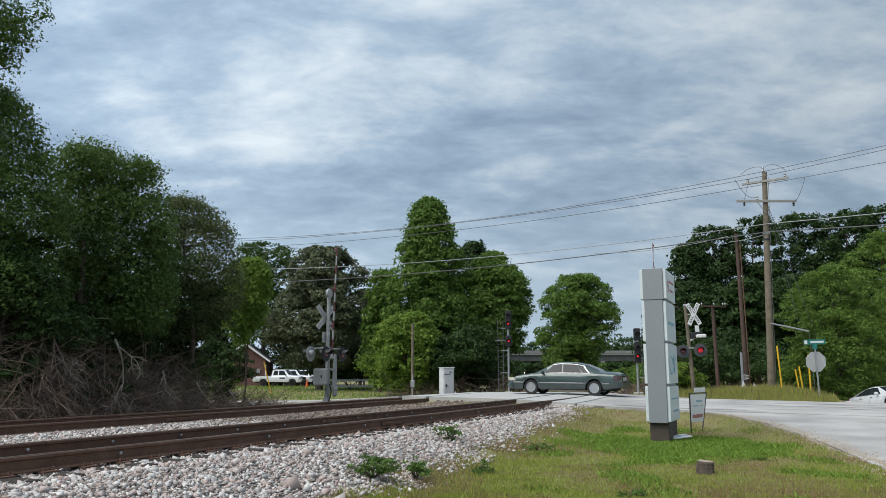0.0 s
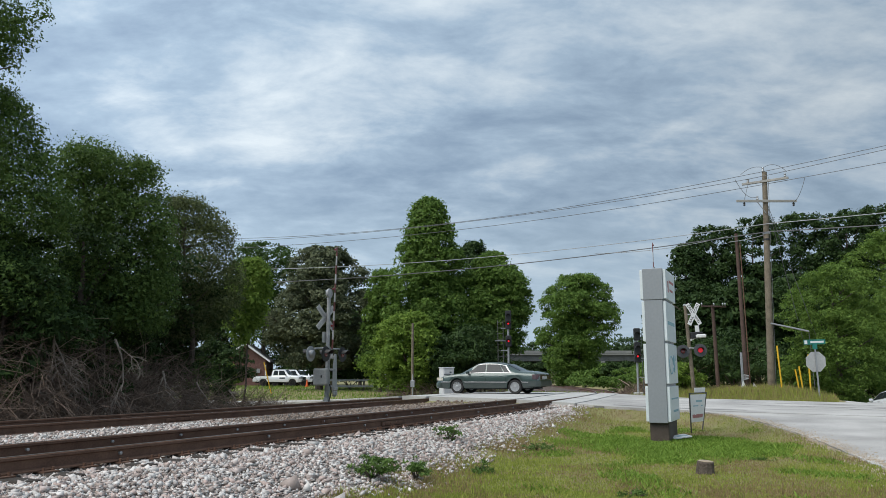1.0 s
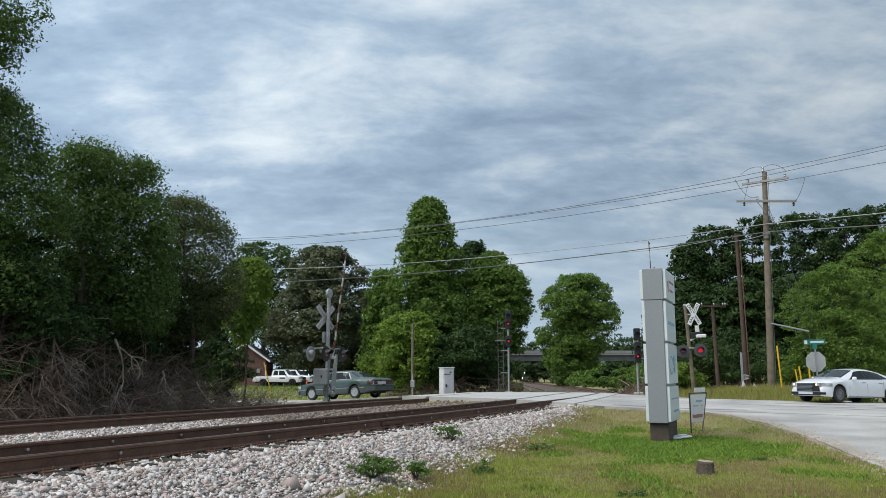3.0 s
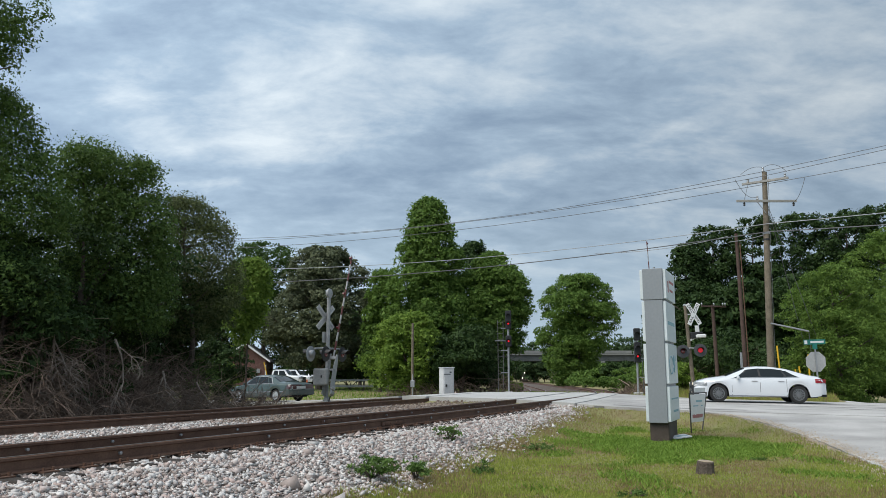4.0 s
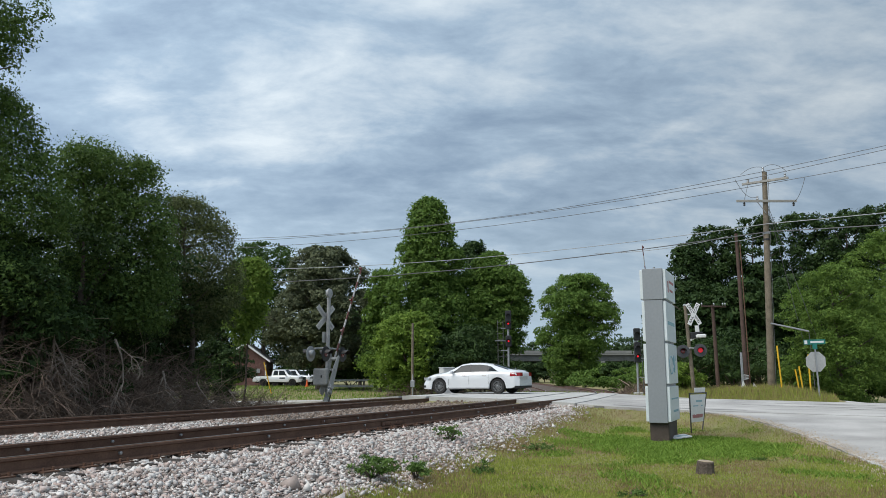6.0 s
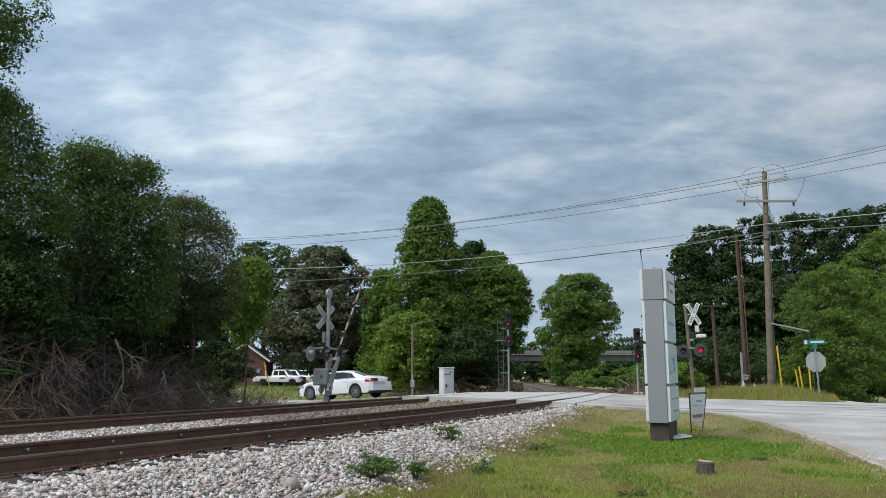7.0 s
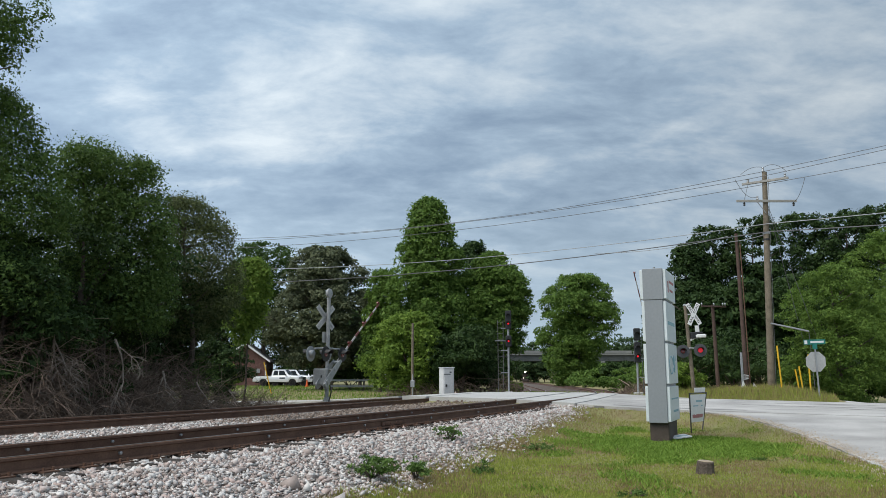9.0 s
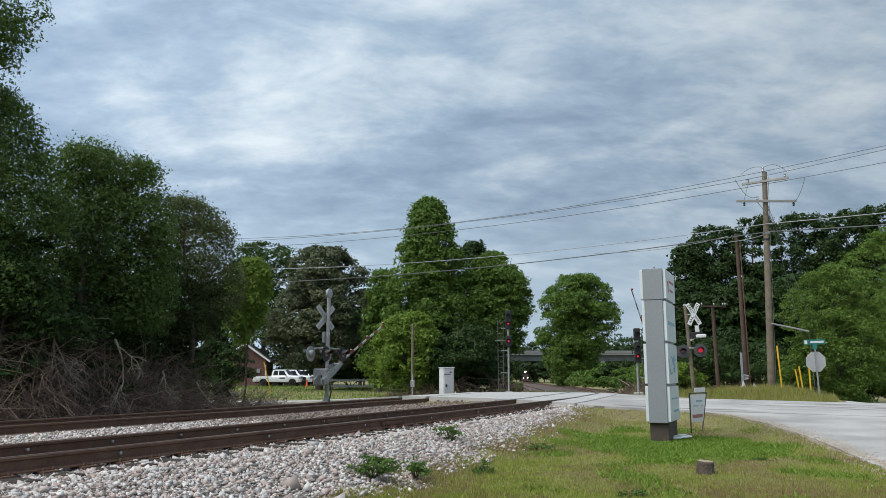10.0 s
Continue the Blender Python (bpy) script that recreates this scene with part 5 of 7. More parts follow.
def build_small_lawn():
    x, y = 5.45, 18.15
    t = thing("fallen_board", pose(x, y, ground_z(x, y) + 0.05, 4, -6, 12), "white fallen sign board lying on the grass", "board")
    part("sheet", Shape().box((0, 0, 0.03), (0.46, 0.34, 0.03), None, 0.006), M_WHITE, t)
    part("print_lines", Shape().box((0.05, -0.05, 0.048), (0.28, 0.03, 0.004)).box((0.02, 0.04, 0.048), (0.2, 0.02, 0.004)), M_INKBLUE, t)
    x, y = 4.0, 12.1
    t = thing("stump", pose(x, y, ground_z(x, y)), "short weathered sawn-off post stump in the grass", "stump")
    prof = [(0.145, -0.02), (0.135, 0.06), (0.128, 0.17), (0.118, 0.19)]
    part("trunk", Shape().lathe(prof, pose(0, 0, 0, 3, 4, 0), 11), M_BARK, t)
    part("cut_face", Shape().lathe([(0.112, 0.188), (0.108, 0.197)], pose(0, 0, 0, 3, 4, 0), 11), M_CUT, t, "greyed saw cut")


def lamp(parent, m, lit, size=0.30, name="flasher", shell=None, lens=0.12, hood=0.20):
    """A round flashing light: m's z axis is the way it faces."""
    d = part(name, Shape().lathe([(0.10, -0.16), (0.15, -0.10), (0.16, -0.02), (size, -0.012), (size, 0.0), (0.17, 0.004)], m, 24), shell or M_BLACK, parent, "round flasher backing")
    part("lens", Shape().lathe([(lens, 0.004), (lens * 0.83, 0.03), (lens * 0.33, 0.045)], m, 18), M_REDLAMP if lit else M_REDDIM, d, "red flasher lens" if lit else "dark red flasher lens")
    vis = Shape()
    n = 14
    for k in range(n + 1):
        a = math.pi * (0.02 + 0.96 * k / n)
        for r, h in ((0.165, 0.0), (0.175, 0.0), (0.165, hood + 0.12 * math.sin(a)), (0.175, hood + 0.12 * math.sin(a))):
            vis.v.append(m @ Vector((r * math.cos(a), r * math.sin(a), h)))
    for k in range(n):
        a, b = 4 * k, 4 * k + 4
        vis.f += [(a, a + 2, b + 2, b), (a + 1, b + 1, b + 3, a + 3), (a + 2, a + 3, b + 3, b + 2)]
    part("visor", vis, M_BLACK, d)
    return d


def crossbuck(parent, m, spread, back, words, size=1.22):
    for k, s in enumerate((1, -1)):
        mm = m @ pose(0, 0, 0.012 * k, 0, 0, s * spread)
        b = part("crossbuck_board", Shape().box((0, 0, 0), (0.23, size, 0.01), mm, 0.004), M_ALU if back else M_WHITE, parent, "bare aluminium back of a crossbuck board" if back else "white crossbuck board with black lettering")
        if back:
            part("stiffener", Shape().box((0, 0, -0.02), (0.05, 1.1, 0.02), mm), M_GALV, b)
            part("sheeting", Shape().box((0, 0, 0.008), (0.22, 1.2, 0.004), mm), M_WHITE, b)
        else:
            for half, word in zip((1, -1), words[k]):
                text(word, 0.19, M_BLACK, b, mm @ pose(0, half * 0.32, 0.008, 0, 0, 90 if s < 0 else -90))


def gate_arm(parent, length):
    """Striped arm with lights under its signal; x runs out along the arm from the pivot."""
    sh = Shape()
    for y in (-0.16, 0.16):
        sh.prism([(-1.05, -0.16), (-0.85, -0.22), (0.1, -0.14), (0.62, -0.06), (0.62, 0.06), (0.1, 0.14), (-0.85, 0.1), (-1.05, 0.04)], y - 0.012, y + 0.012)
    sh.box((0.5, 0, 0), (0.12, 0.34, 0.1), None, 0.01).tube([(0, -0.2, 0), (0, 0.2, 0)], 0.05, 10)
    arm = part("gate_arm", sh, M_SILVER, parent, "silver bracket with a red and white striped arm")
    n = 12
    for k in range(n):
        a, b = 0.45 + (length - 0.45) * k / n, 0.45 + (length - 0.45) * (k + 1) / n
        h0 = 0.085 - 0.035 * a / length
        part("stripe", Shape().box(((a + b) / 2, 0, 0), (b - a, 0.035, h0 + 0.02), None, 0.008), M_STRIPE_RED if k % 2 else M_STRIPE, arm, "red reflective stripe" if k % 2 else "white reflective stripe")
    for x in (length * 0.35, length * 0.65, length - 0.12):
        part("arm_light", Shape().lathe([(0.05, -0.04), (0.05, 0.04)], Matrix.Translation((x, 0, 0.1)) @ pose(0, 0, 0, 90), 10), M_REDDIM, arm)
    for y in (-0.2, 0.2):
        for x in (-0.92, -0.74):
            part("counterweight", Shape().box((x, y, -0.06), (0.15, 0.06, 0.26), None, 0.015), M_GALV, arm)
    return arm


def build_left_gate():
    x, y = -4.62, 31.0
    z = ground_z(x, y)
    t = thing("crossing_signal", pose(x, y, z), "silver crossing signal mast with crossbuck, bell and flashers, seen from behind", "crossing signal", "crossing signals")
    H = 4.72 - z
    part("foundation", Shape().box((0.05, 0, 0.09), (0.8, 0.7, 0.22), pose(0, 0, 0, 0, 0, RU), 0.03), M_CONC, t, "concrete foundation")
    part("mast", Shape().tube([(0, 0, 0.1), (0, 0, H)], 0.075, 14), M_SILVER, t, "silver-painted steel mast", True)
    part("mast_base", Shape().lathe([(0.2, 0.18), (0.18, 0.3), (0.09, 0.5)], Matrix.Identity(4), 14), M_SILVER, t)
    part("bell", Shape().lathe([(0.05, -0.10), (0.19, -0.06), (0.2, 0.0), (0.15, 0.06), (0.05, 0.09)], facing(0.0, -0.02, H + 0.02, RV), 18), M_SILVER, t, "round grey crossing bell", True)
    crossbuck(t, facing(-0.12, 0.05, H - 0.95, 143), 45, True, None, 1.25)
    part("track_count_sign", Shape().box((0, 0, 0), (0.5, 0.42, 0.012), facing(-0.10, 0.05, H - 1.75, RV), 0.004), M_ALU, t, "bare aluminium back of a small plate")
    ux, uy = SU, CU
    zl = H - 2.42
    part("cross_arm", Shape().tube([(-0.75 * ux - 0.1, -0.75 * uy, zl + 0.2), (0, 0, zl + 0.24), (0.85 * ux + 0.1, 0.85 * uy, zl + 0.2)], 0.035, 8), M_SILVER, t)
    for q, lit in ((-0.45, False), (0.75, False)):
        lamp(t, facing(q * ux + 0.2, q * uy - 0.08, zl, RV + 180), lit)
        part("lamp_stem", Shape().tube([(q * ux + 0.1, q * uy, zl), (q * ux + 0.1, q * uy, zl + 0.22)], 0.03, 8), M_SILVER, t)
    for q in (-0.85, 0.3):
        lamp(t, facing(q * ux - 0.2, q * uy + 0.08, zl, RV), False, shell=M_GALV)
    c = part("gate_mechanism", Shape().box((-0.2, -0.28, 1.28), (0.55, 0.45, 0.66), None, 0.04), M_CASE, t, "grey enamelled gate mechanism case")
    part("case_latch", Shape().box((-0.15, -0.52, 1.3), (0.05, 0.04, 0.1), None, 0.01), M_BLACK, c)
    part("cable", Shape().tube([(0.12, -0.1, 1.0), (0.2, -0.12, 0.7), (0.1, -0.14, 0.3), (0.12, -0.1, 0.1)], 0.025, 7), M_BLACK, t)
    return t


def build_right_gate():
    x, y = 13.2, 41.0
    z = ground_z(x, y)
    t = thing("crossing_signal", pose(x, y, z, 0, -3.2, 0), "grey crossing signal mast with white crossbuck and red flashers", "crossing signal", "crossing signals")
    H = 5.15 - z
    part("mast", Shape().tube([(0, 0, -0.1), (0, 0, H)], [0.11, 0.09], 12), M_POLE, t, "weathered grey mast", True)
    part("mast_cap", Shape().lathe([(0.11, 0), (0.11, 0.06), (0.03, 0.1)], pose(0, 0, H - 0.02), 12), M_GALV, t)
    F = -85.0
    crossbuck(t, facing(0.36, -0.16, H - 0.5, F), 29, False, (("CROS", "SING"), ("ROAD", "RAIL")), 1.27)
    part("track_count_sign", Shape().box((0, 0, 0), (0.23, 0.34, 0.012), facing(0.46, -0.16, H - 1.28, F), 0.004), M_WHITE, t, "small white plate under the crossbuck")
    part("bracket", Shape().tube([(0, 0, H - 0.5), (0.36, -0.14, H - 0.5)], 0.03, 8), M_GALV, t)
    a = Shape().tube([(0.05, 0, H - 1.9), (0.3, -0.1, H - 1.75), (0.75, -0.12, H - 1.72)], 0.05, 8).box((0.62, -0.14, H - 1.68), (0.55, 0.2, 0.2), None, 0.05)
    part("upper_light", a, M_WHITE, t, "white housing seen from the side", True)
    part("light_hood", Shape().box((0.42, -0.02, H - 1.62), (0.66, 0.3, 0.34), None, 0.04), M_BLACK, t, "black hood of the upper light")
    part("cross_arm", Shape().tube([(-0.45, -0.1, H - 2.35), (0, -0.12, H - 2.28), (0.8, -0.1, H - 2.35)], 0.04, 8), M_GALV, t)
    for q, lit in ((-0.42, False), (0.50, True)):
        lamp(t, facing(q, -0.2, H - 2.42, F - 14), lit, 0.34, shell=M_HOOD, lens=0.125, hood=0.17)


def signal_head(parent, m, lens_mats):
    h = part("signal_head", Shape().box((0, 0, 0), (0.4, 0.26 + 0.5 * len(lens_mats), 0.1), m, 0.04).box((0, 0, -0.12), (0.36, 0.2 + 0.5 * len(lens_mats), 0.2), m), M_BLACK, parent, "black signal head with hoods")
    for k, mm in enumerate(lens_mats):
        y = (len(lens_mats) - 1) / 2 * 0.5 - 0.5 * k
        if mm:
            part("lens", Shape().lathe([(0.058, 0.05), (0.045, 0.07)], m @ pose(0, y, 0), 14), mm, h)
        vis = Shape()
        for i in range(11):
            a = math.pi * i / 10
            for r, q in ((0.15, 0.05), (0.165, 0.05), (0.15, 0.36), (0.165, 0.36)):
                vis.v.append(m @ Vector((r * math.cos(a), y + r * math.sin(a), q)))
        for i in range(10):
            a, b = 4 * i, 4 * i + 4
            vis.f += [(a, a + 2, b + 2, b), (a + 1, b + 1, b + 3, a + 3), (a + 2, a + 3, b + 3, b + 2)]
        part("hood", vis, M_BLACK, h)


def build_rail_signal(x, y, height, heads, side, label):
    z = ground_z(x, y)
    t = thing("railway_signal", pose(x, y, z), label, "railway signal", "railway signals")
    part("mast", Shape().tube([(0, 0, -0.05), (0, 0, height)], 0.07, 12), M_GALV, t, "", True)
    part("mast_base", Shape().box((0, 0, 0.15), (0.5, 0.5, 0.4), None, 0.03), M_CONC, t)
    for q in (0.34, 0.70):
        part("ladder_rail", Shape().box((side * q, 0.05, height / 2 - 0.1), (0.035, 0.035, height - 0.2)), M_LADDER, t)
    k = 0.4
    while k < height - 0.3:
        part("rung", Shape().box((side * 0.52, 0.05, k), (0.36, 0.022, 0.022)), M_LADDER, t)
        k += 0.38
    for k in (0.3, 0.58, 0.86):
        part("stay", Shape().box((side * 0.25, 0.03, height * k), (0.5, 0.05, 0.05)), M_GALV, t)
    part("platform", Shape().box((side * 0.5, 0.05, height * 0.7), (0.8, 0.4, 0.04)), M_GALV, t)
    for hz, ms in heads:
        signal_head(t, facing(0.0, -0.18, hz, -96), ms)


def build_cabinet():
    x, y = 0.2, 43.8
    t = thing("signal_cabinet", pose(x, y, ground_z(x, y) - 0.04, 0, 0, 24), "light grey signal equipment cabinet beside the road", "cabinet")
    part("plinth", Shape().box((0, 0, 0.05), (0.82, 0.72, 0.14)), M_CONC, t)
    part("body", Shape().box((0, 0, 0.92), (0.66, 0.6, 1.64), None, 0.02), M_BOX, t)
    part("roof", Shape().box((0, 0, 1.76), (0.72, 0.66, 0.05), None, 0.015), M_BOX, t)
    d = part("door", Shape().box((0, -0.31, 0.92), (0.54, 0.025, 1.44), None, 0.01), M_BOX, t)
    part("handle", Shape().box((-0.16, -0.335, 0.78), (0.1, 0.05, 0.13), None, 0.012), M_BLACK, d)
    part("label_bars", Shape().box((-0.1, -0.326, 1.40), (0.40, 0.006, 0.05)).box((0.1, -0.326, 1.51), (0.12, 0.006, 0.08)), M_INK, d)


def build_poles():
    # round grey post behind the road
    x, y = -1.83, 46.5
    t = thing("post", pose(x, y, ground_z(x, y)), "slim grey wooden post with a meter box", "post")
    part("shaft", Shape().tube([(0, 0, -0.1), (0, 0, 4.55)], [0.085, 0.07], 10), M_POLE, t, "", True)
    part("meter_box", Shape().box((0.02, -0.12, 0.95), (0.24, 0.16, 0.4), None, 0.02), M_GALV, t)
    part("conduit", Shape().tube([(0.02, -0.09, 0.0), (0.02, -0.09, 1.5)], 0.03, 7), M_GALV, t)
    # main utility pole
    x, y = 17.7, 42.0
    z = ground_z(x, y)
    t = thing("utility_pole", pose(x, y, z), "tall weathered wooden utility pole with two crossarms", "utility pole", "utility poles")
    H = 12.75 - z
    part("shaft", Shape().tube([(0, 0, -0.1), (0.2, 0, H * 0.5), (0.42, 0, H)], [0.2, 0.17, 0.13], 12), M_POLE, t, "", True)
    arm = part("crossarm", Shape().box((0.36, -0.16, H - 1.70), (3.35, 0.11, 0.13), None, 0.012), M_ARM, t, "lower wooden crossarm")
    arm2 = part("crossarm", Shape().box((0, -0.16, H - 0.55), (2.5, 0.11, 0.13), Matrix.Translation((0.45, 0, 0)) @ pose(0, 0, 0, 0, 0, -38), 0.012), M_ARM, t, "upper wooden crossarm set at an angle")
    for q in (-1.25, 1.5):
        part("insulator", Shape().lathe([(0.035, 0), (0.07, 0.05), (0.04, 0.1), (0.07, 0.15), (0.03, 0.2)], pose(0.36 + q, -0.16, H - 1.98), 10), M_BLACK, arm)
    for q in (-0.5,):
        part("insulator", Shape().lathe([(0.04, 0), (0.08, 0.06), (0.04, 0.12), (0.07, 0.18), (0.03, 0.22)], pose(0.36 + q, -0.16, H - 1.64), 10), M_GALV, arm)
    for q in (-1.0, 1.0):
        c, s = math.cos(radians(-38)), math.sin(radians(-38))
        part("insulator", Shape().lathe([(0.04, 0), (0.08, 0.06), (0.04, 0.12), (0.07, 0.18), (0.03, 0.22)], pose(0.45 + q * c, q * s - 0.1, H - 0.48), 10), M_GALV, arm2)
    part("pole_top_pin", Shape().lathe([(0.04, 0), (0.08, 0.06), (0.04, 0.14), (0.07, 0.2), (0.03, 0.26)], pose(0.42 - 0.1, -0.05, H), 10), M_GALV, t)
    part("brace", Shape().tube([(-0.2, -0.2, H - 1.72), (0.3, -0.16, H - 2.4)], 0.02, 6), M_GALV, t)
    part("ground_wire", Shape().tube([(0.18, -0.17, 0), (0.38, -0.17, H * 0.55), (0.56, -0.13, H - 0.3)], 0.012, 5), M_WIRE, t)
    for k, (z0, mat_) in enumerate(((H * 0.71, M_GALV), (H * 0.68, M_BLACK))):
        part("clamp", Shape().lathe([(0.19, -0.05), (0.19, 0.05)], pose(0.29, 0, z0), 12), mat_, t)
    # jumper loops
    for p0, p1, up in (((-1.0, -0.1, H - 0.2), (0.35, -0.05, H + 0.25), 0.2), ((0.35, -0.05, H + 0.25), (1.45, -0.5, H - 0.1), 0.28), ((-1.3, -0.1, H - 0.45), (-0.15, -0.15, H - 1.45), -0.4), ((2.3, -0.8, H - 0.5), (1.86, -0.2, H - 1.75), -0.25), ((-0.5, -0.1, H - 0.4), (-0.9, -0.1, H - 1.8), 0.0)):
        a, b = Vector(p0), Vector(p1)
        part("jumper_wire", Shape().tube([a.lerp(b, q) + Vector((0, 0, up * 4 * q * (1 - q))) for q in np.linspace(0, 1, 10)], 0.014, 5), M_WIRE, t)
    # strut and its down wire
    part("guy_strut", Shape().tube([(0.12, -0.15, 3.55), (2.05, -0.4, 3.1)], 0.05, 8), M_GALV, t, "pale steel guy strut")
    for gx, gy in ((3.9, 3.2), (4.6, 2.4)):
        part("guy_wire", Shape().tube([(0.4, 0, H - 1.6), (gx, gy, 0.2)], 0.014, 5), M_WIRE, t)
    part("guy_wire", Shape().tube([(2.05, -0.4, 3.1), (2.15, -0.4, 0.1)], 0.012, 5), M_WIRE, t)
    # leaning reddish pole
    x, y = 16.7, 42.8
    z = ground_z(x, y)
    t = thing("utility_pole", pose(x, y, z), "leaning reddish-brown wooden service pole", "utility pole", "utility poles")
    part("shaft", Shape().tube([(0, 0, -0.1), (-0.05, 0.1, 8.75)], [0.125, 0.09], 12), M_POLE_RED, t, "", True)
    part("conduit", Shape().tube([(0.14, -0.12, 0), (0.08, -0.05, 8.2)], 0.03, 7), M_RUST, t)
    wrap = Shape()
    for k in range(3):
        wrap.lathe([(0.19, -0.02), (0.19, 0.02)], pose(-0.06, 0, 0.62 + 0.1 * k, 0, 8 * (k - 1), 0), 12)
    part("strap", wrap, M_WHITE, t, "white plastic straps")
    part("marker_post", Shape().box((-0.32, -0.25, 1.0), (0.12, 0.06, 2.1), None, 0.01), M_GALV, t, "grey marker post tied to the pole")
    part("marker_board", Shape().prism([(-0.5, 0), (-0.32, 0.55), (-0.1, 0.05)], -0.31, -0.29), M_WHITE, t)
    part("marker_board", Shape().prism([(0.2, 0.05), (0.28, 0.4), (0.5, 0.1)], -0.25, -0.23), M_WHITE, t)
    # far low pole with small arm
    x, y = 16.7, 47.5
    z = ground_z(x, y)
    t = thing("utility_pole", pose(x, y, z), "short reddish pole with a small crossarm", "utility pole", "utility poles")
    H = 5.75 - z
    part("shaft", Shape().tube([(0.08, 0, -0.1), (0, 0, H)], [0.12, 0.1], 10), M_POLE_RED, t, "", True)
    part("crossarm", Shape().box((0.0, -0.12, H - 0.1), (1.7, 0.09, 0.1), pose(0, 0, 0, 0, 0, 14)), M_POLE_RED, t)
    for q in (-0.7, 0.05, 0.6, 0.75):
        part("insulator", Shape().lathe([(0.03, 0), (0.06, 0.08), (0.03, 0.16)], pose(q, -0.1, H - 0.04), 8), M_GALV, t)
    # yellow guy markers
    for x, y, h, lean in ((17.4, 40.0, 2.3, -0.12), (19.1, 40.5, 2.15, 0.0), (18.9, 40.9, 1.45, -0.14), (18.8, 41.1, 1.25, -0.16)):
        t = thing("guy_marker", pose(x, y, ground_z(x, y)), "yellow plastic guy-wire marker standing in the grass", "guy marker", "guy markers")
        part("tube", Shape().tube([(0, 0, 0.0), (lean, 0, h)], 0.042, 8), M_YELLOW, t, "", True)
    # stop sign seen from behind with a street name blade
    x, y = 17.55, 36.4
    t = thing("stop_sign", pose(x, y, ground_z(x, y), 2, -2, 0), "stop sign seen from behind with a green street name blade", "stop sign")
    part("post", Shape().box((0, 0, 1.2), (0.06, 0.05, 2.5)), M_GALV, t)
    octo = [(0.46 * math.cos(math.pi / 8 + k * math.pi / 4) / math.cos(math.pi / 8), 1.72 + 0.46 * math.sin(math.pi / 8 + k * math.pi / 4) / math.cos(math.pi / 8)) for k in range(8)]
    b = part("sign_plate", Shape().prism(octo, 0.03, 0.036), M_ALU, t, "bare aluminium back of an octagonal sign")
    part("sign_face", Shape().prism([(a * 0.98, 1.72 + (c - 1.72) * 0.98) for a, c in octo], 0.038, 0.041), M_RED, b)
    part("bracket", Shape().box((0, 0, 2.42), (0.2, 0.06, 0.24)), M_GREEN, t)
    n = part("street_blade", Shape().box((0, -0.01, 2.64), (1.08, 0.02, 0.23), pose(0, 0, 0, 0, 0, 6), 0.004), M_GREEN, t, "green street name blade with white bars")
    part("name_bar", Shape().box((0.12, -0.024, 2.64), (0.66, 0.006, 0.09), pose(0, 0, 0, 0, 0, 6)), M_WHITE, n)
    part("prefix_patch", Shape().box((-0.44, -0.024, 2.64), (0.14, 0.006, 0.17), pose(0, 0, 0, 0, 0, 6)), M_WHITE, n)


def wire(a, b, sag, r, material, label):
    a, b = Vector(a), Vector(b)
    pts = [a.lerp(b, q) - Vector((0, 0, sag * 4 * q * (1 - q))) for q in np.linspace(0, 1, 28)]
    ob = part("overhead_wire", Shape().tube(pts, r, 5), material)
    tagged(ob, label, "wire", "overhead wires")


def build_wires():
    L = "thin overhead power line between poles"
    # (start on the pole, end far to the left, end to the right behind the viewer's side)
    wire((18.12, 42, 12.8), (-34.0, 66, 13.8), 1.9, 0.016, M_WIRE, L)
    wire((17.3, 41.9, 12.35), (-34.0, 65, 12.8), 1.4, 0.016, M_WIRE, L)
    wire((19.2, 41.4, 12.15), (-34.0, 64, 12.0), 1.45, 0.016, M_WIRE, L)
    wire((18.12, 42, 12.8), (40, 16, 13.6), 0.2, 0.016, M_WIRE, L)
    wire((17.3, 41.9, 12.35), (39, 15.5, 13.3), 0.2, 0.016, M_WIRE, L)
    wire((19.2, 41.4, 12.15), (41, 16.5, 12.6), 0.2, 0.016, M_WIRE, L)
    L = "thicker telephone cable between poles"
    wire((18.0, 41.8, 9.75), (-34.0, 65, 11.0), 1.45, 0.020, M_WIRE_LIGHT, L)
    wire((18.0, 41.8, 9.3), (-34.0, 64, 9.2), 1.25, 0.028, M_WIRE, L)
    wire((18.0, 41.8, 9.75), (42, 17, 9.3), 0.35, 0.020, M_WIRE_LIGHT, L)
    wire((18.0, 41.8, 9.3), (42, 17, 7.9), 0.35, 0.028, M_WIRE, L)
    wire((16.2, 42.9, 9.25), (9.0, 45.0, 8.6), 0.25, 0.016, M_WIRE_LIGHT, "slack service drop cable")
    wire((16.2, 42.9, 8.9), (18.0, 41.9, 9.2), 0.06, 0.016, M_WIRE_LIGHT, "slack service drop cable")


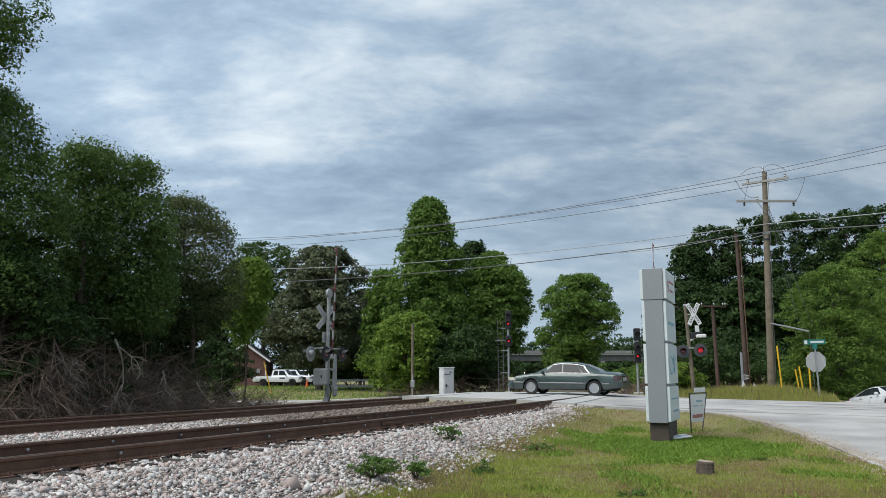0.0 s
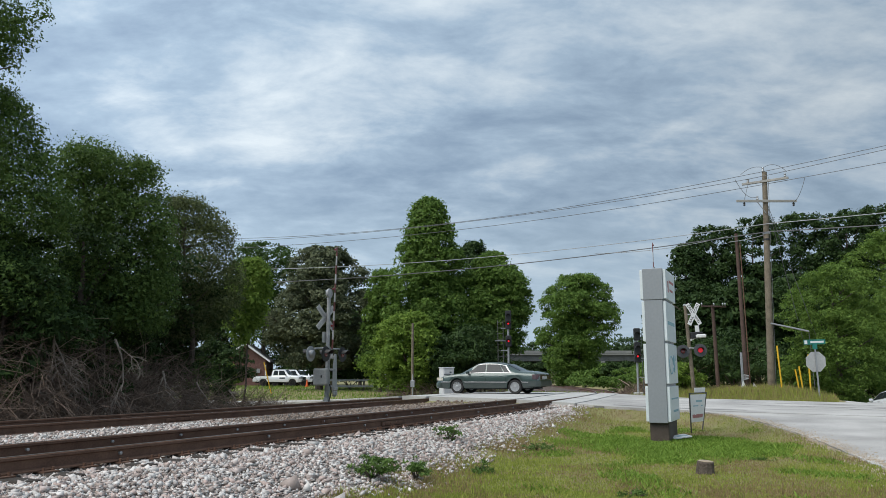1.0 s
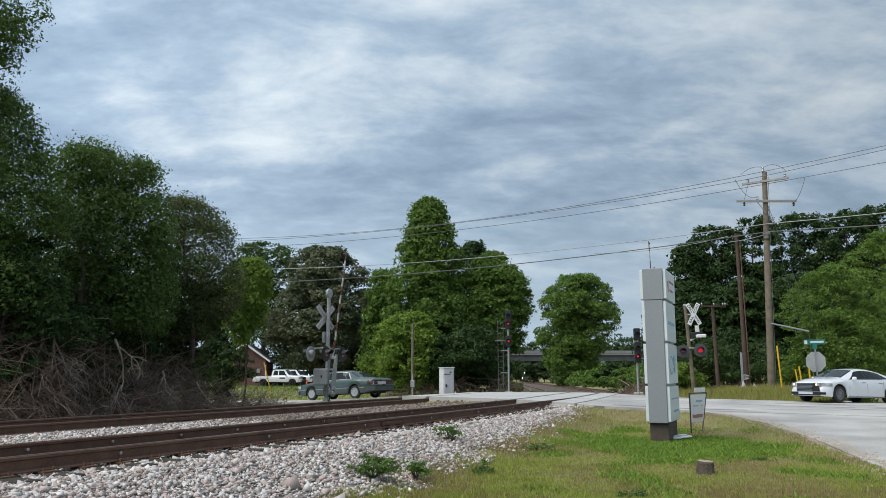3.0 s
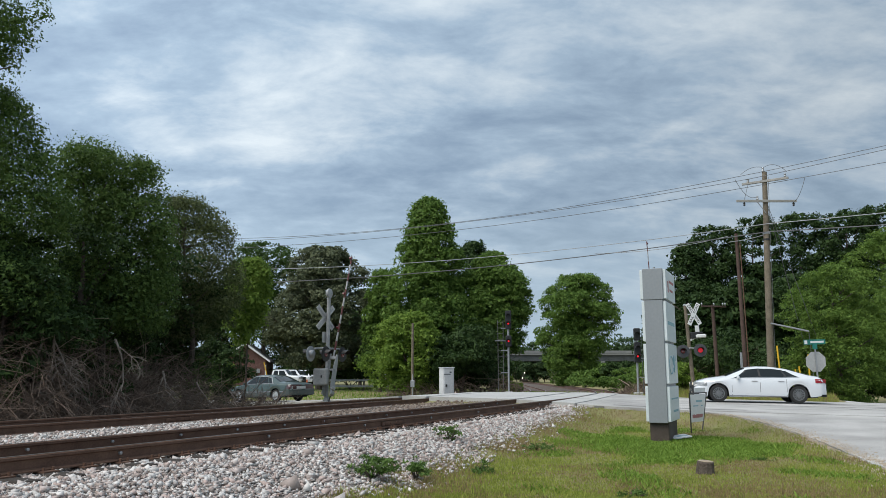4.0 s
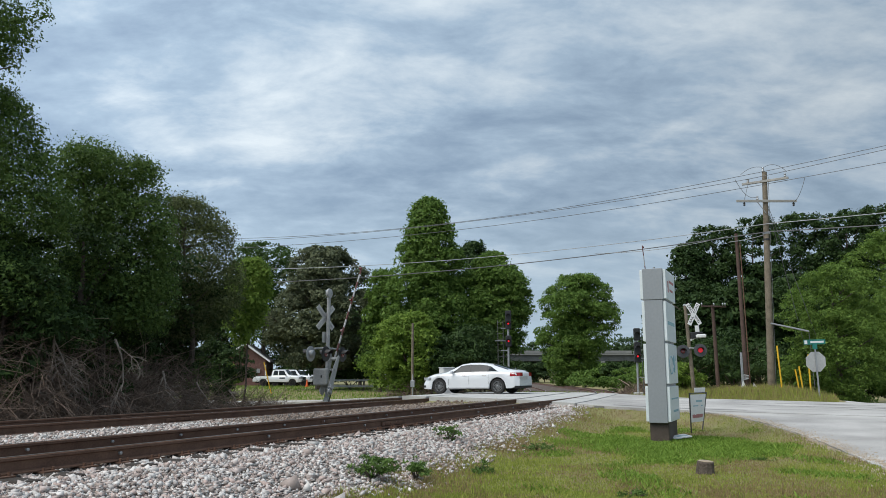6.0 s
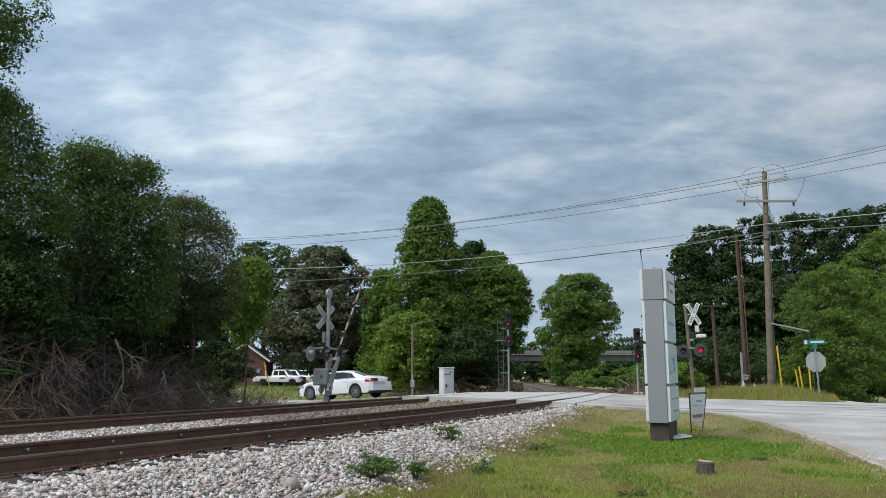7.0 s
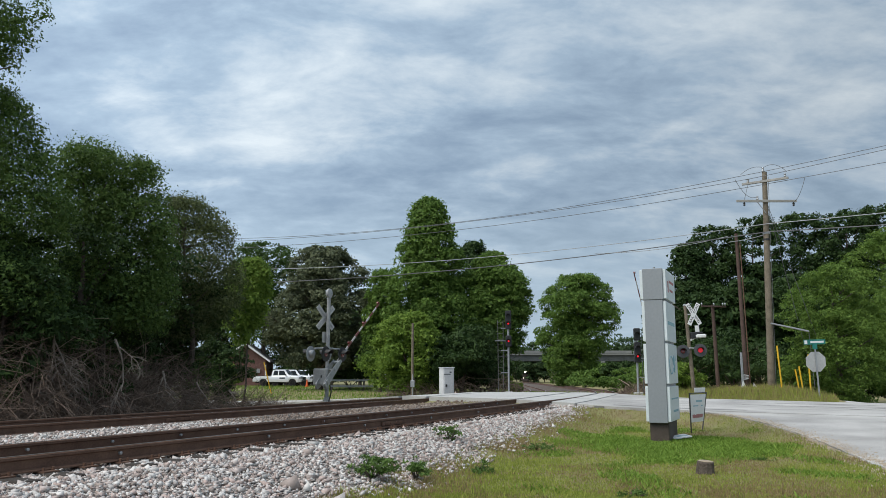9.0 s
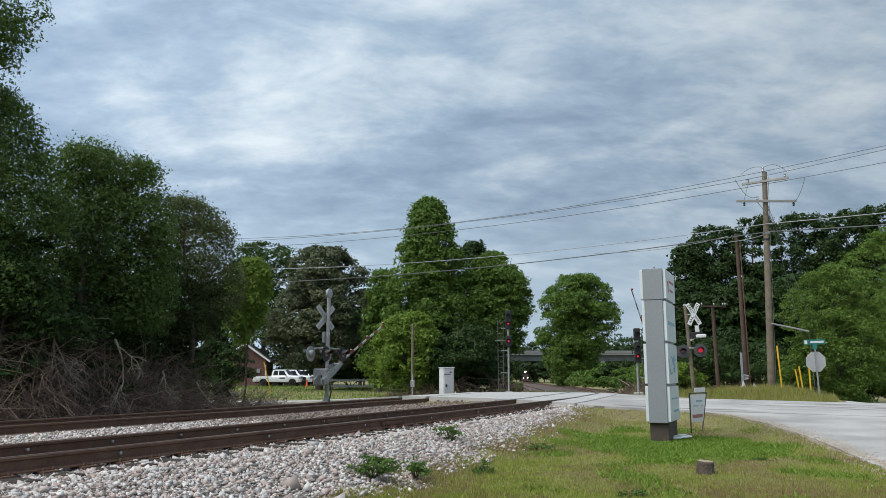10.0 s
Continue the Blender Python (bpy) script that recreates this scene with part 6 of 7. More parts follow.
def build_bridge():
    x0, x1, y = -10.0, 240.0, 240.0
    t = thing("road_bridge", pose(0, y, 0), "distant concrete road bridge on steel girders over the tracks", "bridge")
    part("deck", Shape().box(((x0 + x1) / 2, 0, 7.55), (x1 - x0, 10, 0.5)), M_BRIDGE, t)
    part("parapet", Shape().box(((x0 + x1) / 2, -4.9, 8.2), (x1 - x0, 0.3, 0.85)), M_BRIDGE, t, "pale concrete parapet")
    part("parapet", Shape().box(((x0 + x1) / 2, 4.9, 8.2), (x1 - x0, 0.3, 0.85)), M_BRIDGE, t)
    for q in (-4.2, 0, 4.2):
        part("girder", Shape().box(((x0 + x1) / 2, q, 6.4), (x1 - x0, 0.5, 1.8)), M_GIRDER, t, "dark steel girder")
    for k in range(10, 120, 5):
        part("web_stiffener", Shape().box((k, -4.5, 6.4), (0.12, 0.12, 1.7)), M_GIRDER, t)
    for x in (13, 48.5, 84):
        for q in (-3.6, 3.6):
            part("pier", Shape().tube([(x, q, -3), (x, q, 5.5)], 0.55, 12), M_BRIDGE, t)
        part("pier_cap", Shape().box((x, 0, 5.2), (1.4, 9.4, 0.7)), M_BRIDGE, t)


def build_train():
    s = 330.0
    t = thing("locomotive", Matrix.Identity(4), "distant dark diesel locomotive with lit headlights on the track", "locomotive")
    part("frame", Shape().box((-6, 0, 1.1), (17, 2.9, 0.6)), M_TRAIN, t)
    part("nose", Shape().box((1.2, 0, 2.2), (2.2, 2.2, 1.8), None, 0.2), M_TRAIN, t, "low nose with orange-brown paint")
    c = part("cab", Shape().box((-1.2, 0, 2.9), (2.8, 3.0, 3.3), None, 0.2), M_TRAIN, t)
    for q in (-0.75, 0.75):
        part("cab_window", Shape().box((0.22, q, 3.75), (0.03, 0.95, 0.55)), M_GLASS, c)
    part("hood", Shape().box((-8.5, 0, 2.8), (11.5, 2.0, 2.9), None, 0.15), M_TRAIN, t)
    for q in (-0.85, 0.85):
        part("ditch_light", Shape().lathe([(0.16, 0), (0.14, 0.06)], facing(2.55, q, 1.75, 0), 12), M_TRAINLIGHT, t, "lit ditch light")
    part("headlight", Shape().lathe([(0.34, 0), (0.3, 0.06)], facing(0.26, 0, 4.2, 0), 12), M_TRAINLIGHT, t, "lit round headlight")
    part("pilot", Shape().box((2.5, 0, 0.65), (0.3, 2.8, 0.9), None, 0.05), M_TRAIN, t)
    for x in (0.2, -2.0, -9.5, -11.7):
        for q in (-0.72, 0.72):
            part("wheel", Shape().lathe([(0.5, -0.06), (0.5, 0.06)], pose(x, q, 0.5, 90), 14), M_RUST, t)
    return t


def build_house():
    t = thing("house", pose(-23.0, 90, ground_z(-23.0, 90), 0, 0, 8), "low red brick house with a gabled shingle roof", "house")
    hw = 2.35
    part("wall", Shape().prism([(-hw, -0.2), (hw, -0.2), (hw, 2.95), (0, 4.7), (-hw, 2.95)], 0, 12), M_BRICK, t, "red brick gable wall")
    for s in (-1, 1):
        part("roof_slope", Shape().prism([(0, 4.78), (s * (hw + 0.55), 2.72), (s * (hw + 0.55), 2.87), (0, 4.95)], -0.45, 12.4), M_SHINGLE, t, "grey shingle roof slope")
        part("bargeboard", Shape().prism([(0, 4.7), (s * (hw + 0.55), 2.64), (s * (hw + 0.55), 2.88), (0, 4.96)], -0.5, -0.452), M_WHITE, t, "white painted bargeboard")
    part("downspout", Shape().tube([(hw + 0.05, -0.08, 2.4), (hw + 0.05, -0.08, 0.1)], 0.06, 8), M_WHITE, t)
    part("meter_box", Shape().box((hw - 0.8, -0.08, 1.7), (0.4, 0.16, 0.5)), M_GALV, t)
    t = thing("traffic_cone", pose(-14.4, 82.5, ground_z(-14.4, 82.5)), "orange traffic cone on the grass", "traffic cone", "cones")
    part("cone", Shape().lathe([(0.22, 0.0), (0.22, 0.05), (0.15, 0.06), (0.05, 0.75)], Matrix.Identity(4), 14), M_ORANGE, t)
    copy_thing(t, pose(-21.6, 78.0, ground_z(-21.6, 78)))
    t = thing("yellow_pole_guard", pose(-13.6, 60, ground_z(-13.6, 60)), "leaning yellow guy-wire guard on the lawn", "guy marker")
    part("tube", Shape().tube([(0.4, 0, 0), (-0.25, 0, 2.4)], 0.04, 8), M_YELLOW, t)
    # rail fence
    t = thing("rail_fence", pose(-6.2, 66, ground_z(-6.2, 66)), "low grey rail fence along the far lawn", "fence")
    for q in (-3.2, -0.5, 2.2):
        part("post", Shape().box((q, 0, 0.5), (0.14, 0.14, 1.1), None, 0.02), M_POLE, t)
    for h in (0.35, 0.85):
        part("rail", Shape().box((-0.5, -0.09, h), (5.8, 0.05, 0.16), None, 0.01), M_GALV, t)
    # distant lineside cabinet and fence
    t = thing("lineside_cabinet", pose(42.5, 290, -1.6), "small pale equipment cabinet beside the far track", "cabinet")
    part("body", Shape().box((0, 0, 1.2), (2.2, 2.0, 2.6), None, 0.05), M_BOX, t)
    part("roof", Shape().box((0, 0, 2.55), (2.4, 2.2, 0.12)), M_BOX, t)
    t = thing("board_fence", pose(33.5, 210, -0.9), "weathered grey board fence beside the far track", "fence")
    for k in range(14):
        part("board", Shape().box((k * 0.55 - 4, 0, 1.4 + 0.08 * (k % 3)), (0.5, 0.06, 2.9)), M_POLE, t)


# ---- brush, weeds and shrubs ----


def twigs(name, heaps, count, material, label, seed, length=0.9, r=0.006):
    """A tangle of thin bare twigs heaped over the ground: heaps of (x, y, rx, ry, height)."""
    rng = np.random.default_rng(seed)
    V, Fa = [], []
    heaps = np.array(heaps)
    w = heaps[:, 2] * heaps[:, 3] * heaps[:, 4]
    pick = rng.choice(len(heaps), count, p=w / w.sum())
    for i in range(count):
        x, y, rx, ry, h = heaps[pick[i]]
        a, q = rng.uniform(0, 2 * math.pi), rng.random() ** 0.6
        px, py = x + rx * q * math.cos(a), y + ry * q * math.sin(a)
        top = h * max(0.05, 1 - q ** 2)
        p = np.array([px, py, ground_z(px, py) + top * rng.random() ** 0.6])
        d = rng.normal(size=3) * np.array([1, 1, 0.9])
        d[2] -= 0.25
        d /= np.linalg.norm(d)
        L = length * rng.lognormal(0, 0.45)
        p1 = p + d * L * 0.5 + rng.normal(size=3) * 0.06
        p2 = p1 + (d + np.array([0, 0, -0.35]) + rng.normal(size=3) * 0.25) * L * 0.5
        rr = r * rng.lognormal(0, 0.5)
        side = np.cross(d, rng.normal(size=3))
        side /= np.linalg.norm(side)
        up = np.cross(d, side)
        n = len(V)
        for c, k in ((p, 1.0), (p1, 0.75), (p2, 0.3)):
            V += [c + side * rr * k, c + up * rr * k, c - (side + up) * 0.7 * rr * k]
        for b in (0, 3):
            Fa += [(n + b + j, n + b + (j + 1) % 3, n + b + 3 + (j + 1) % 3, n + b + 3 + j) for j in range(3)]
    V = np.array(V)
    ob = new(name, fast_mesh(name, V, Fa, material))
    return tagged(ob, label, "brush", kind="stuff")


def fallen_branch(x, y, h, lean, seed, label="bleached fallen branch hanging over the brush", spread=0.85):
    rng = random.Random(seed)
    t = thing("fallen_branch", pose(x, y, ground_z(x, y)), label, "branch", "fallen branches")
    sh = Shape()

    def grow(p, d, L, r, depth):
        pts, q = [p], p
        for k in range(4):
            d = (d + Vector((rng.gauss(0, 0.14), rng.gauss(0, 0.14), rng.gauss(0, 0.1) - 0.10))).normalized()
            q = q + d * L / 4
            q.z = max(q.z, 0.03)
            pts.append(q)
        sh.tube(pts, [r, r * 0.9, r * 0.8, r * 0.65, r * 0.45], 5)
        if depth:
            for k in range(rng.choice((2, 3, 4))):
                b = pts[rng.choice((1, 2, 3, 4))]
                dd = (d + Vector((rng.gauss(0, spread), rng.gauss(0, spread * 0.5), rng.gauss(0.12, 0.45)))).normalized()
                grow(b, dd, L * rng.uniform(0.6, 0.85), r * 0.62, depth - 1)
    grow(Vector((0, 0, h)), Vector((lean, -0.15, -1)).normalized(), h * 0.42, 0.034, 4)
    part("limb", sh, M_BRANCH, t)


def shrub(x, y, h, w, n, size, material, label, seed, name="shrub", aspect=0.45):
    rng = np.random.default_rng(seed)
    t = thing(name, pose(x, y, ground_z(x, y) - 0.03), label, "shrub")
    sh = Shape()
    for k in range(6):
        a = rng.uniform(0, 2 * math.pi)
        sh.tube([(0, 0, 0), (0.4 * w * math.cos(a), 0.4 * w * math.sin(a), h * 0.7)], [0.012 + 0.01 * h, 0.004], 5)
    part("stems", sh, M_BARK, t)
    bl = [(rng.normal() * w * 0.3, rng.normal() * w * 0.3, h * rng.uniform(0.25, 0.75), w * 0.36, w * 0.36, h * 0.3) for k in range(6)]
    c = new("foliage", crown_mesh("foliage", bl, n, size, material, rng, 0.45, 0.0, aspect))
    c.parent = t


def build_brush():
    heaps = []
    for u, v, ru, h in ((5.5, 18.6, 2.2, 1.7), (8, 18.2, 2.2, 1.9), (10.5, 18.0, 2.0, 2.3), (12.5, 18.3, 2.2, 2.4), (14.5, 18.3, 2.0, 2.0), (16.5, 18.6, 2.0, 1.6), (18.3, 18.5, 1.8, 1.2), (20.0, 18.4, 1.6, 0.8), (21.6, 18.4, 1.5, 0.65), (23.0, 18.4, 1.3, 0.45), (24.0, 19.2, 1.2, 0.5), (22.2, 18.2, 1.6, 0.5), (19.5, 19.8, 2.0, 1.7), (12, 20.5, 3, 2.6), (17, 21, 3, 2.2), (7, 21, 3, 2.4)):
        heaps.append((*xy(u, v), ru * 1.1, ru * 1.1, h * 1.32))
    twigs("brush_pile", heaps, 30000, M_TWIG, "tangled grey-brown pile of bare cut twigs", 21)
    for u, v, h, l, s in ((13.0, 17.2, 2.6, -0.2, 1), (13.2, 17.1, 2.5, 0.25, 7), (15.3, 17.3, 2.4, 0.25, 2), (18.5, 17.3, 1.2, 0.6, 3), (20.0, 17.3, 0.9, 0.9, 4), (11.0, 17.2, 1.7, -0.3, 5), (17.0, 17.2, 1.5, 0.4, 6)):
        x, y = xy(u, v)
        fallen_branch(x, y, h, l, s)
    k = 0
    # undergrowth whose dark leaf colour imitates the deep shade behind the brush
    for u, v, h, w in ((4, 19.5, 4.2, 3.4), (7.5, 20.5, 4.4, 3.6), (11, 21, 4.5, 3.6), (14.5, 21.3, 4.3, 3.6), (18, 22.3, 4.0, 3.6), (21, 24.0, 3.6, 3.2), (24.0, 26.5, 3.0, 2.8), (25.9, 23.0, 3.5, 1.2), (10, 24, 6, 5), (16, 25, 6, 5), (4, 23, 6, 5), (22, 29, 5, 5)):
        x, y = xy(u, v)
        shrub(x, y, h, w, 6000, 0.10, M_LEAF_WOOD_SHADE, "leafy undergrowth behind the brush pile, deep shade put into its leaf colour", 200 + k, "undergrowth")
        k += 1
    for i, (u, v, h, w) in enumerate(((9.5, 18.9, 3.6, 2.2), (12.2, 19.2, 3.3, 2.4), (14.6, 19.4, 3.6, 2.2), (17.2, 19.8, 3.0, 2.2), (6.8, 19.0, 3.4, 2.2), (19.6, 20.4, 2.6, 2.0))):
        x, y = xy(u, v)
        shrub(x, y + 1.1, h, w, 3400, 0.06, M_LEAF_FRESH if i % 2 == 0 else M_LEAF_NEAR, "yellow-green leafy growth climbing over the brush", 215 + i, "undergrowth")
    x, y = xy(23.3, 21.8)
    shrub(x, y, 1.1, 0.9, 500, 0.07, M_WEED, "small bright green sapling beside the brush", 230)
    for u, v, h, w in ((24.6, 25.0, 1.8, 1.6), (26.5, 28.5, 2.4, 2.0)):
        x, y = xy(u - 1.5, v)
        shrub(x, y, h, w, 2600, 0.08, M_LEAF_LIGHT, "fresh green shrub at the end of the brush", 231 + int(u))
    # weeds at the ballast edge
    for i, (px, py, h, w, n) in enumerate(((-0.95, 10.6, 0.40, 0.46, 900), (-0.36, 11.1, 0.34, 0.3, 420), (0.12, 14.6, 0.34, 0.36, 420), (2.4, 9.9, 0.1, 0.3, 160), (5.6, 14.0, 0.08, 0.3, 140), (1.9, 15.5, 0.24, 0.4, 260), (0.6, 12.2, 0.2, 0.4, 240))):
        shrub(px, py, h, w, n, 0.045, M_WEED, "leafy green weed at the edge of the ballast", 240 + i, "weed", 0.3)
    # bush beside the right-hand signal, low growth by the far tracks
    for i, (x, y, h, w, n, m, lab) in enumerate((
            (13.4, 43.5, 1.9, 2.0, 4200, M_LEAF_LIGHT, "bright green bush beside the crossing signal"),
            (14.6, 62, 1.7, 3.5, 4000, M_LEAF_MID, "low green bush beside the tracks"),
            (18.2, 70, 2.0, 4.5, 4000, M_LEAF_MID, "low green bush beside the tracks"),
            (22.0, 82, 2.4, 6.0, 4000, M_LEAF_MID, "low green bush beside the tracks"),
            (19.0, 60, 2.8, 4.0, 5000, M_LEAF_WOOD_SHADE, "dark green thicket at the edge of the wood"),
            # thickets at the trees' feet: canopy shade is put into the dark leaves
            (3.3, 56.5, 3.4, 3.2, 5000, M_LEAF_WOOD_SHADE, "dark green thicket at the edge of the wood"),
            (0.8, 55.5, 3.2, 3.6, 5000, M_LEAF_WOOD_SHADE, "dark green thicket at the edge of the wood"),
            (-2.2, 55.0, 2.6, 2.8, 4000, M_LEAF_LIGHT, "light green thicket at the edge of the wood"),
            (2.4, 59.0, 5.2, 4.2, 6000, M_LEAF_WOOD_SHADE, "thicket under the trees, shade put into its dark leaf colour"),
            (-1.2, 58.0, 4.6, 5.0, 6000, M_LEAF_WOOD_SHADE, "thicket under the trees, shade put into its dark leaf colour"),
            (-6.0, 73.0, 4.6, 6.0, 5000, M_LEAF_WOOD_SHADE, "thicket under the trees, shade put into its dark leaf colour"),
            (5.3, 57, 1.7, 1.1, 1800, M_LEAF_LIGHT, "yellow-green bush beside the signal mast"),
            (-8.5, 71, 3.0, 5.0, 5000, M_LEAF_WOOD_SHADE, "dark green thicket behind the fence"),
            (-18.0, 97, 6.0, 8.0, 6000, M_LEAF_WOOD_SHADE, "dark green thicket behind the parked trucks"),
            (-14.5, 101, 4.4, 9.0, 6000, M_LEAF_WOOD_SHADE, "dark green thicket behind the parked trucks"),
            (-22.0, 80, 2.9, 1.7, 3000, M_LEAF_LIGHT, "green garden shrub beside the house"),
            (-23.9, 79, 2.2, 2.2, 2600, M_LEAF_LIGHT, "green garden shrub beside the house"))):
        shrub(x, y, h, w, n, 0.11 + 0.0022 * max(0, y - 40), m, lab, 260 + i, "bush")
    for i in range(6):
        shrub(32.0 + 3.0 * i, 70.5 + (i % 2), 6.0, 5.5, 4200, 0.18, M_LEAF_WOOD_SHADE, "dark leafy undergrowth at the end of the side road", 350 + i, "undergrowth")
    for i, (x, y) in enumerate(((34.0, 47.5), (37.5, 46.0), (31.5, 45.0))):
        shrub(x, y, 3.4, 3.6, 4000, 0.13, M_LEAF_MID, "leafy green bush beside the side road", 360 + i, "bush")
    # growth along the far line, in front of and below the bridge
    for i, (x, y, h, w) in enumerate(((24.0, 140, 4.2, 7), (28.5, 146, 3.8, 6), (33.0, 150, 3.8, 7), (37.5, 150, 3.6, 7), (42, 148, 3.6, 7), (20.5, 112, 3.2, 5), (25.5, 108, 3.6, 6), (30, 110, 3.0, 5), (46, 255, 7, 12), (56, 258, 7, 14), (66, 258, 7, 14), (12.0, 190, 5, 5), (12, 260, 7, 8), (22, 352, 9, 14), (31, 366, 9, 14), (41, 372, 9, 14), (51, 366, 9, 14), (61, 360, 9, 14))):
        shrub(x, y, h, w, 3200, 0.2 + 0.0012 * y, M_LEAF_MID if i % 3 else M_LEAF_WOOD_SHADE, "dense green scrub along the far line", 330 + i, "scrub")
    # woodland floor growth on the far side of the verge
    for i in range(12):
        x = 18 + i * 3.1
        if -10.5 < uv(x, 54)[1] < 0.8:
            continue
        shrub(x, 54 + 3 * math.sin(i * 2.1), 4.5, 5.0, 4200, 0.15, M_LEAF_WOOD_SHADE, "dark leafy undergrowth at the edge of the wood", 300 + i, "undergrowth")
    twigs("dry_scrub", [(4.2, 54.0, 1.6, 0.8, 1.4), (1.2, 53.5, 1.8, 0.8, 1.2), (-2.0, 53.0, 2.0, 0.8, 1.0), (12.8, 50, 2.0, 1.5, 1.0), (14.5, 50, 2, 1.5, 1.2)], 2600, M_TWIG, "dry leafless scrub at the foot of the trees", 22, 0.8, 0.010)


build_pylon()
build_yard_sign()
build_small_lawn()
LEFT_SIGNAL = build_left_gate()
build_right_gate()
build_rail_signal(4.40, 52.0, 5.3, ((5.1, (None, M_REDLIGHT)), (3.68, (M_REDLIGHT,))), -1, "galvanised railway signal mast with ladder showing two red lights")
build_rail_signal(12.02, 48.0, 4.2, ((3.9, (None,)), (2.8, (None, M_REDLIGHT))), 1, "short railway signal mast with ladder showing one red light")
build_cabinet()
build_poles()
build_wires()
build_bridge()
LOCO = build_train()
build_house()
build_brush()

# ---- vehicles ----


class CarForm:
    """A car's skin, from curves along its length (x from tail to nose): hood and roof line, belt line, half widths, sill."""

    def __init__(self, length, width, top, belt, roofw, wheels, wr, sill, plan):
        self.L, self.W, self.top, self.belt, self.roofw, self.wheels, self.wr, self.sill, self.plan = length, width, top, belt, roofw, wheels, wr, sill, plan

    def curve(self, pts, x):
        xs, ys = zip(*pts)
        h = 0.05
        return float(np.mean([np.interp(x + d, xs, ys) for d in (-h, -h / 2, 0, h / 2, h)]))

    def section(self, x):
        w = self.W / 2 * self.curve(self.plan, x)
        top, belt = self.curve(self.top, x), self.curve(self.belt, x)
        belt = min(belt, top - 0.015)
        wt = min(self.curve(self.roofw, x), w * 0.97)
        zb = self.curve(self.sill, x)
        for xw in self.wheels:
            d = abs(x - xw)
            R = self.wr + 0.055
            if d < R:
                zb = max(zb, self.wr + math.sqrt(R * R - d * d))
        zb = min(zb, belt - 0.08)
        mid = zb + (belt - zb) * 0.55
        return [(w * 0.93, zb), (w * 0.985, zb + 0.02), (w, min(zb + 0.14, mid)), (w * 1.0, mid), (w * 0.985, belt - 0.05), (w * 0.945, belt), (wt + 0.02, top - 0.045), (wt * 0.88, top - 0.008), (wt * 0.45, top + 0.012), (0.0, top + 0.018)]

    def skin(self):
        xs = list(np.arange(-self.L / 2, self.L / 2 + 0.001, self.L / 130))
        sh = Shape()
        rows = []
        for x in xs:
            s = self.section(x)
            ring = [(x, y, z) for y, z in s] + [(x, -y, z) for y, z in s[-2::-1]]
            rows.append(len(ring))
            sh.v += ring
        n = rows[0]
        for i in range(len(xs) - 1):
            sh.f += [(i * n + k, i * n + k + 1, i * n + n + k + 1, i * n + n + k) for k in range(n - 1)]
        sh.f += [tuple(range(n)), tuple(range((len(xs) - 1) * n, len(xs) * n))]
        return sh

    def side_patch(self, side, b0, b1, t0, t1, lo, hi, off=0.008, k=5):
        """A pane on the side between belt and roof: from b0..b1 at its foot to t0..t1 at its head."""
        sh, n, m = Shape(), 12, 5
        for j in range(m + 1):
            q = j / m
            for i in range(n + 1):
                p = i / n
                x = (b0 + (b1 - b0) * p) * (1 - q) + (t0 + (t1 - t0) * p) * q
                s = self.section(x)
                f = lo + (hi - lo) * q
                y = s[k][0] * (1 - f) + s[k + 1][0] * f + off
                z = s[k][1] * (1 - f) + s[k + 1][1] * f + off * 0.5
                sh.v.append((x, side * y, z))
        sh.f = [(j * (n + 1) + i, j * (n + 1) + i + 1, (j + 1) * (n + 1) + i + 1, (j + 1) * (n + 1) + i) for j in range(m) for i in range(n)]
        return sh

    def top_patch(self, x0, x1, half=0.93, off=0.008):
        sh, n, m = Shape(), 10, 8
        for j in range(m + 1):
            x = x0 + (x1 - x0) * j / m
            s = self.section(x)[6:]
            ys, zs = [p[0] for p in s][::-1], [p[1] for p in s][::-1]
            for i in range(-n, n + 1):
                y = abs(i) / n * ys[-1] * half
                sh.v.append((x, math.copysign(y, i), float(np.interp(y, ys, zs)) + off))
        c = 2 * n + 1
        sh.f = [(j * c + i, j * c + i + 1, (j + 1) * c + i + 1, (j + 1) * c + i) for j in range(m) for i in range(2 * n)]
        return sh

    def strip_side(self, side, x0, x1, z0, z1, off=0.006, n=40):
        """A band on the flank at given heights."""
        sh = Shape()
        for i in range(n + 1):
            x = x0 + (x1 - x0) * i / n
            s = self.section(x)
            zs, ys = [p[1] for p in s[1:6]], [p[0] for p in s[1:6]]
            for z in (z0, (z0 + z1) / 2, z1):
                z = max(z, zs[0])
                sh.v.append((x, side * (float(np.interp(z, zs, ys)) + off + (0.006 if z == (z0 + z1) / 2 else 0)), z))
        sh.f = [(3 * i + j, 3 * i + 3 + j, 3 * i + 4 + j, 3 * i + 1 + j) for i in range(n) for j in range(2)]
        return sh

    def end_patch(self, side, y0, y1, z0, z1, nose, off=0.012, wrap=0.0):
        """A panel on the nose or tail, from y0 to y1 across, that wraps round the corner by some metres."""
        sh = Shape()
        e = self.L / 2 if nose else -self.L / 2
        sg = 1 if nose else -1
        n = 6
        for j in range(3):
            z = z0 + (z1 - z0) * j / 2
            row = [(e + sg * off, side * (y0 + (y1 - y0) * i / n), z) for i in range(n + 1)]
            for i in range(1, 5):
                x = e - sg * wrap * i / 4
                s = self.section(x)
                zs, ys = [p[1] for p in s[1:7]], [p[0] for p in s[1:7]]
                row.append((x, side * (float(np.interp(z, zs, ys)) + off), z))
            sh.v += row
        c = n + 5
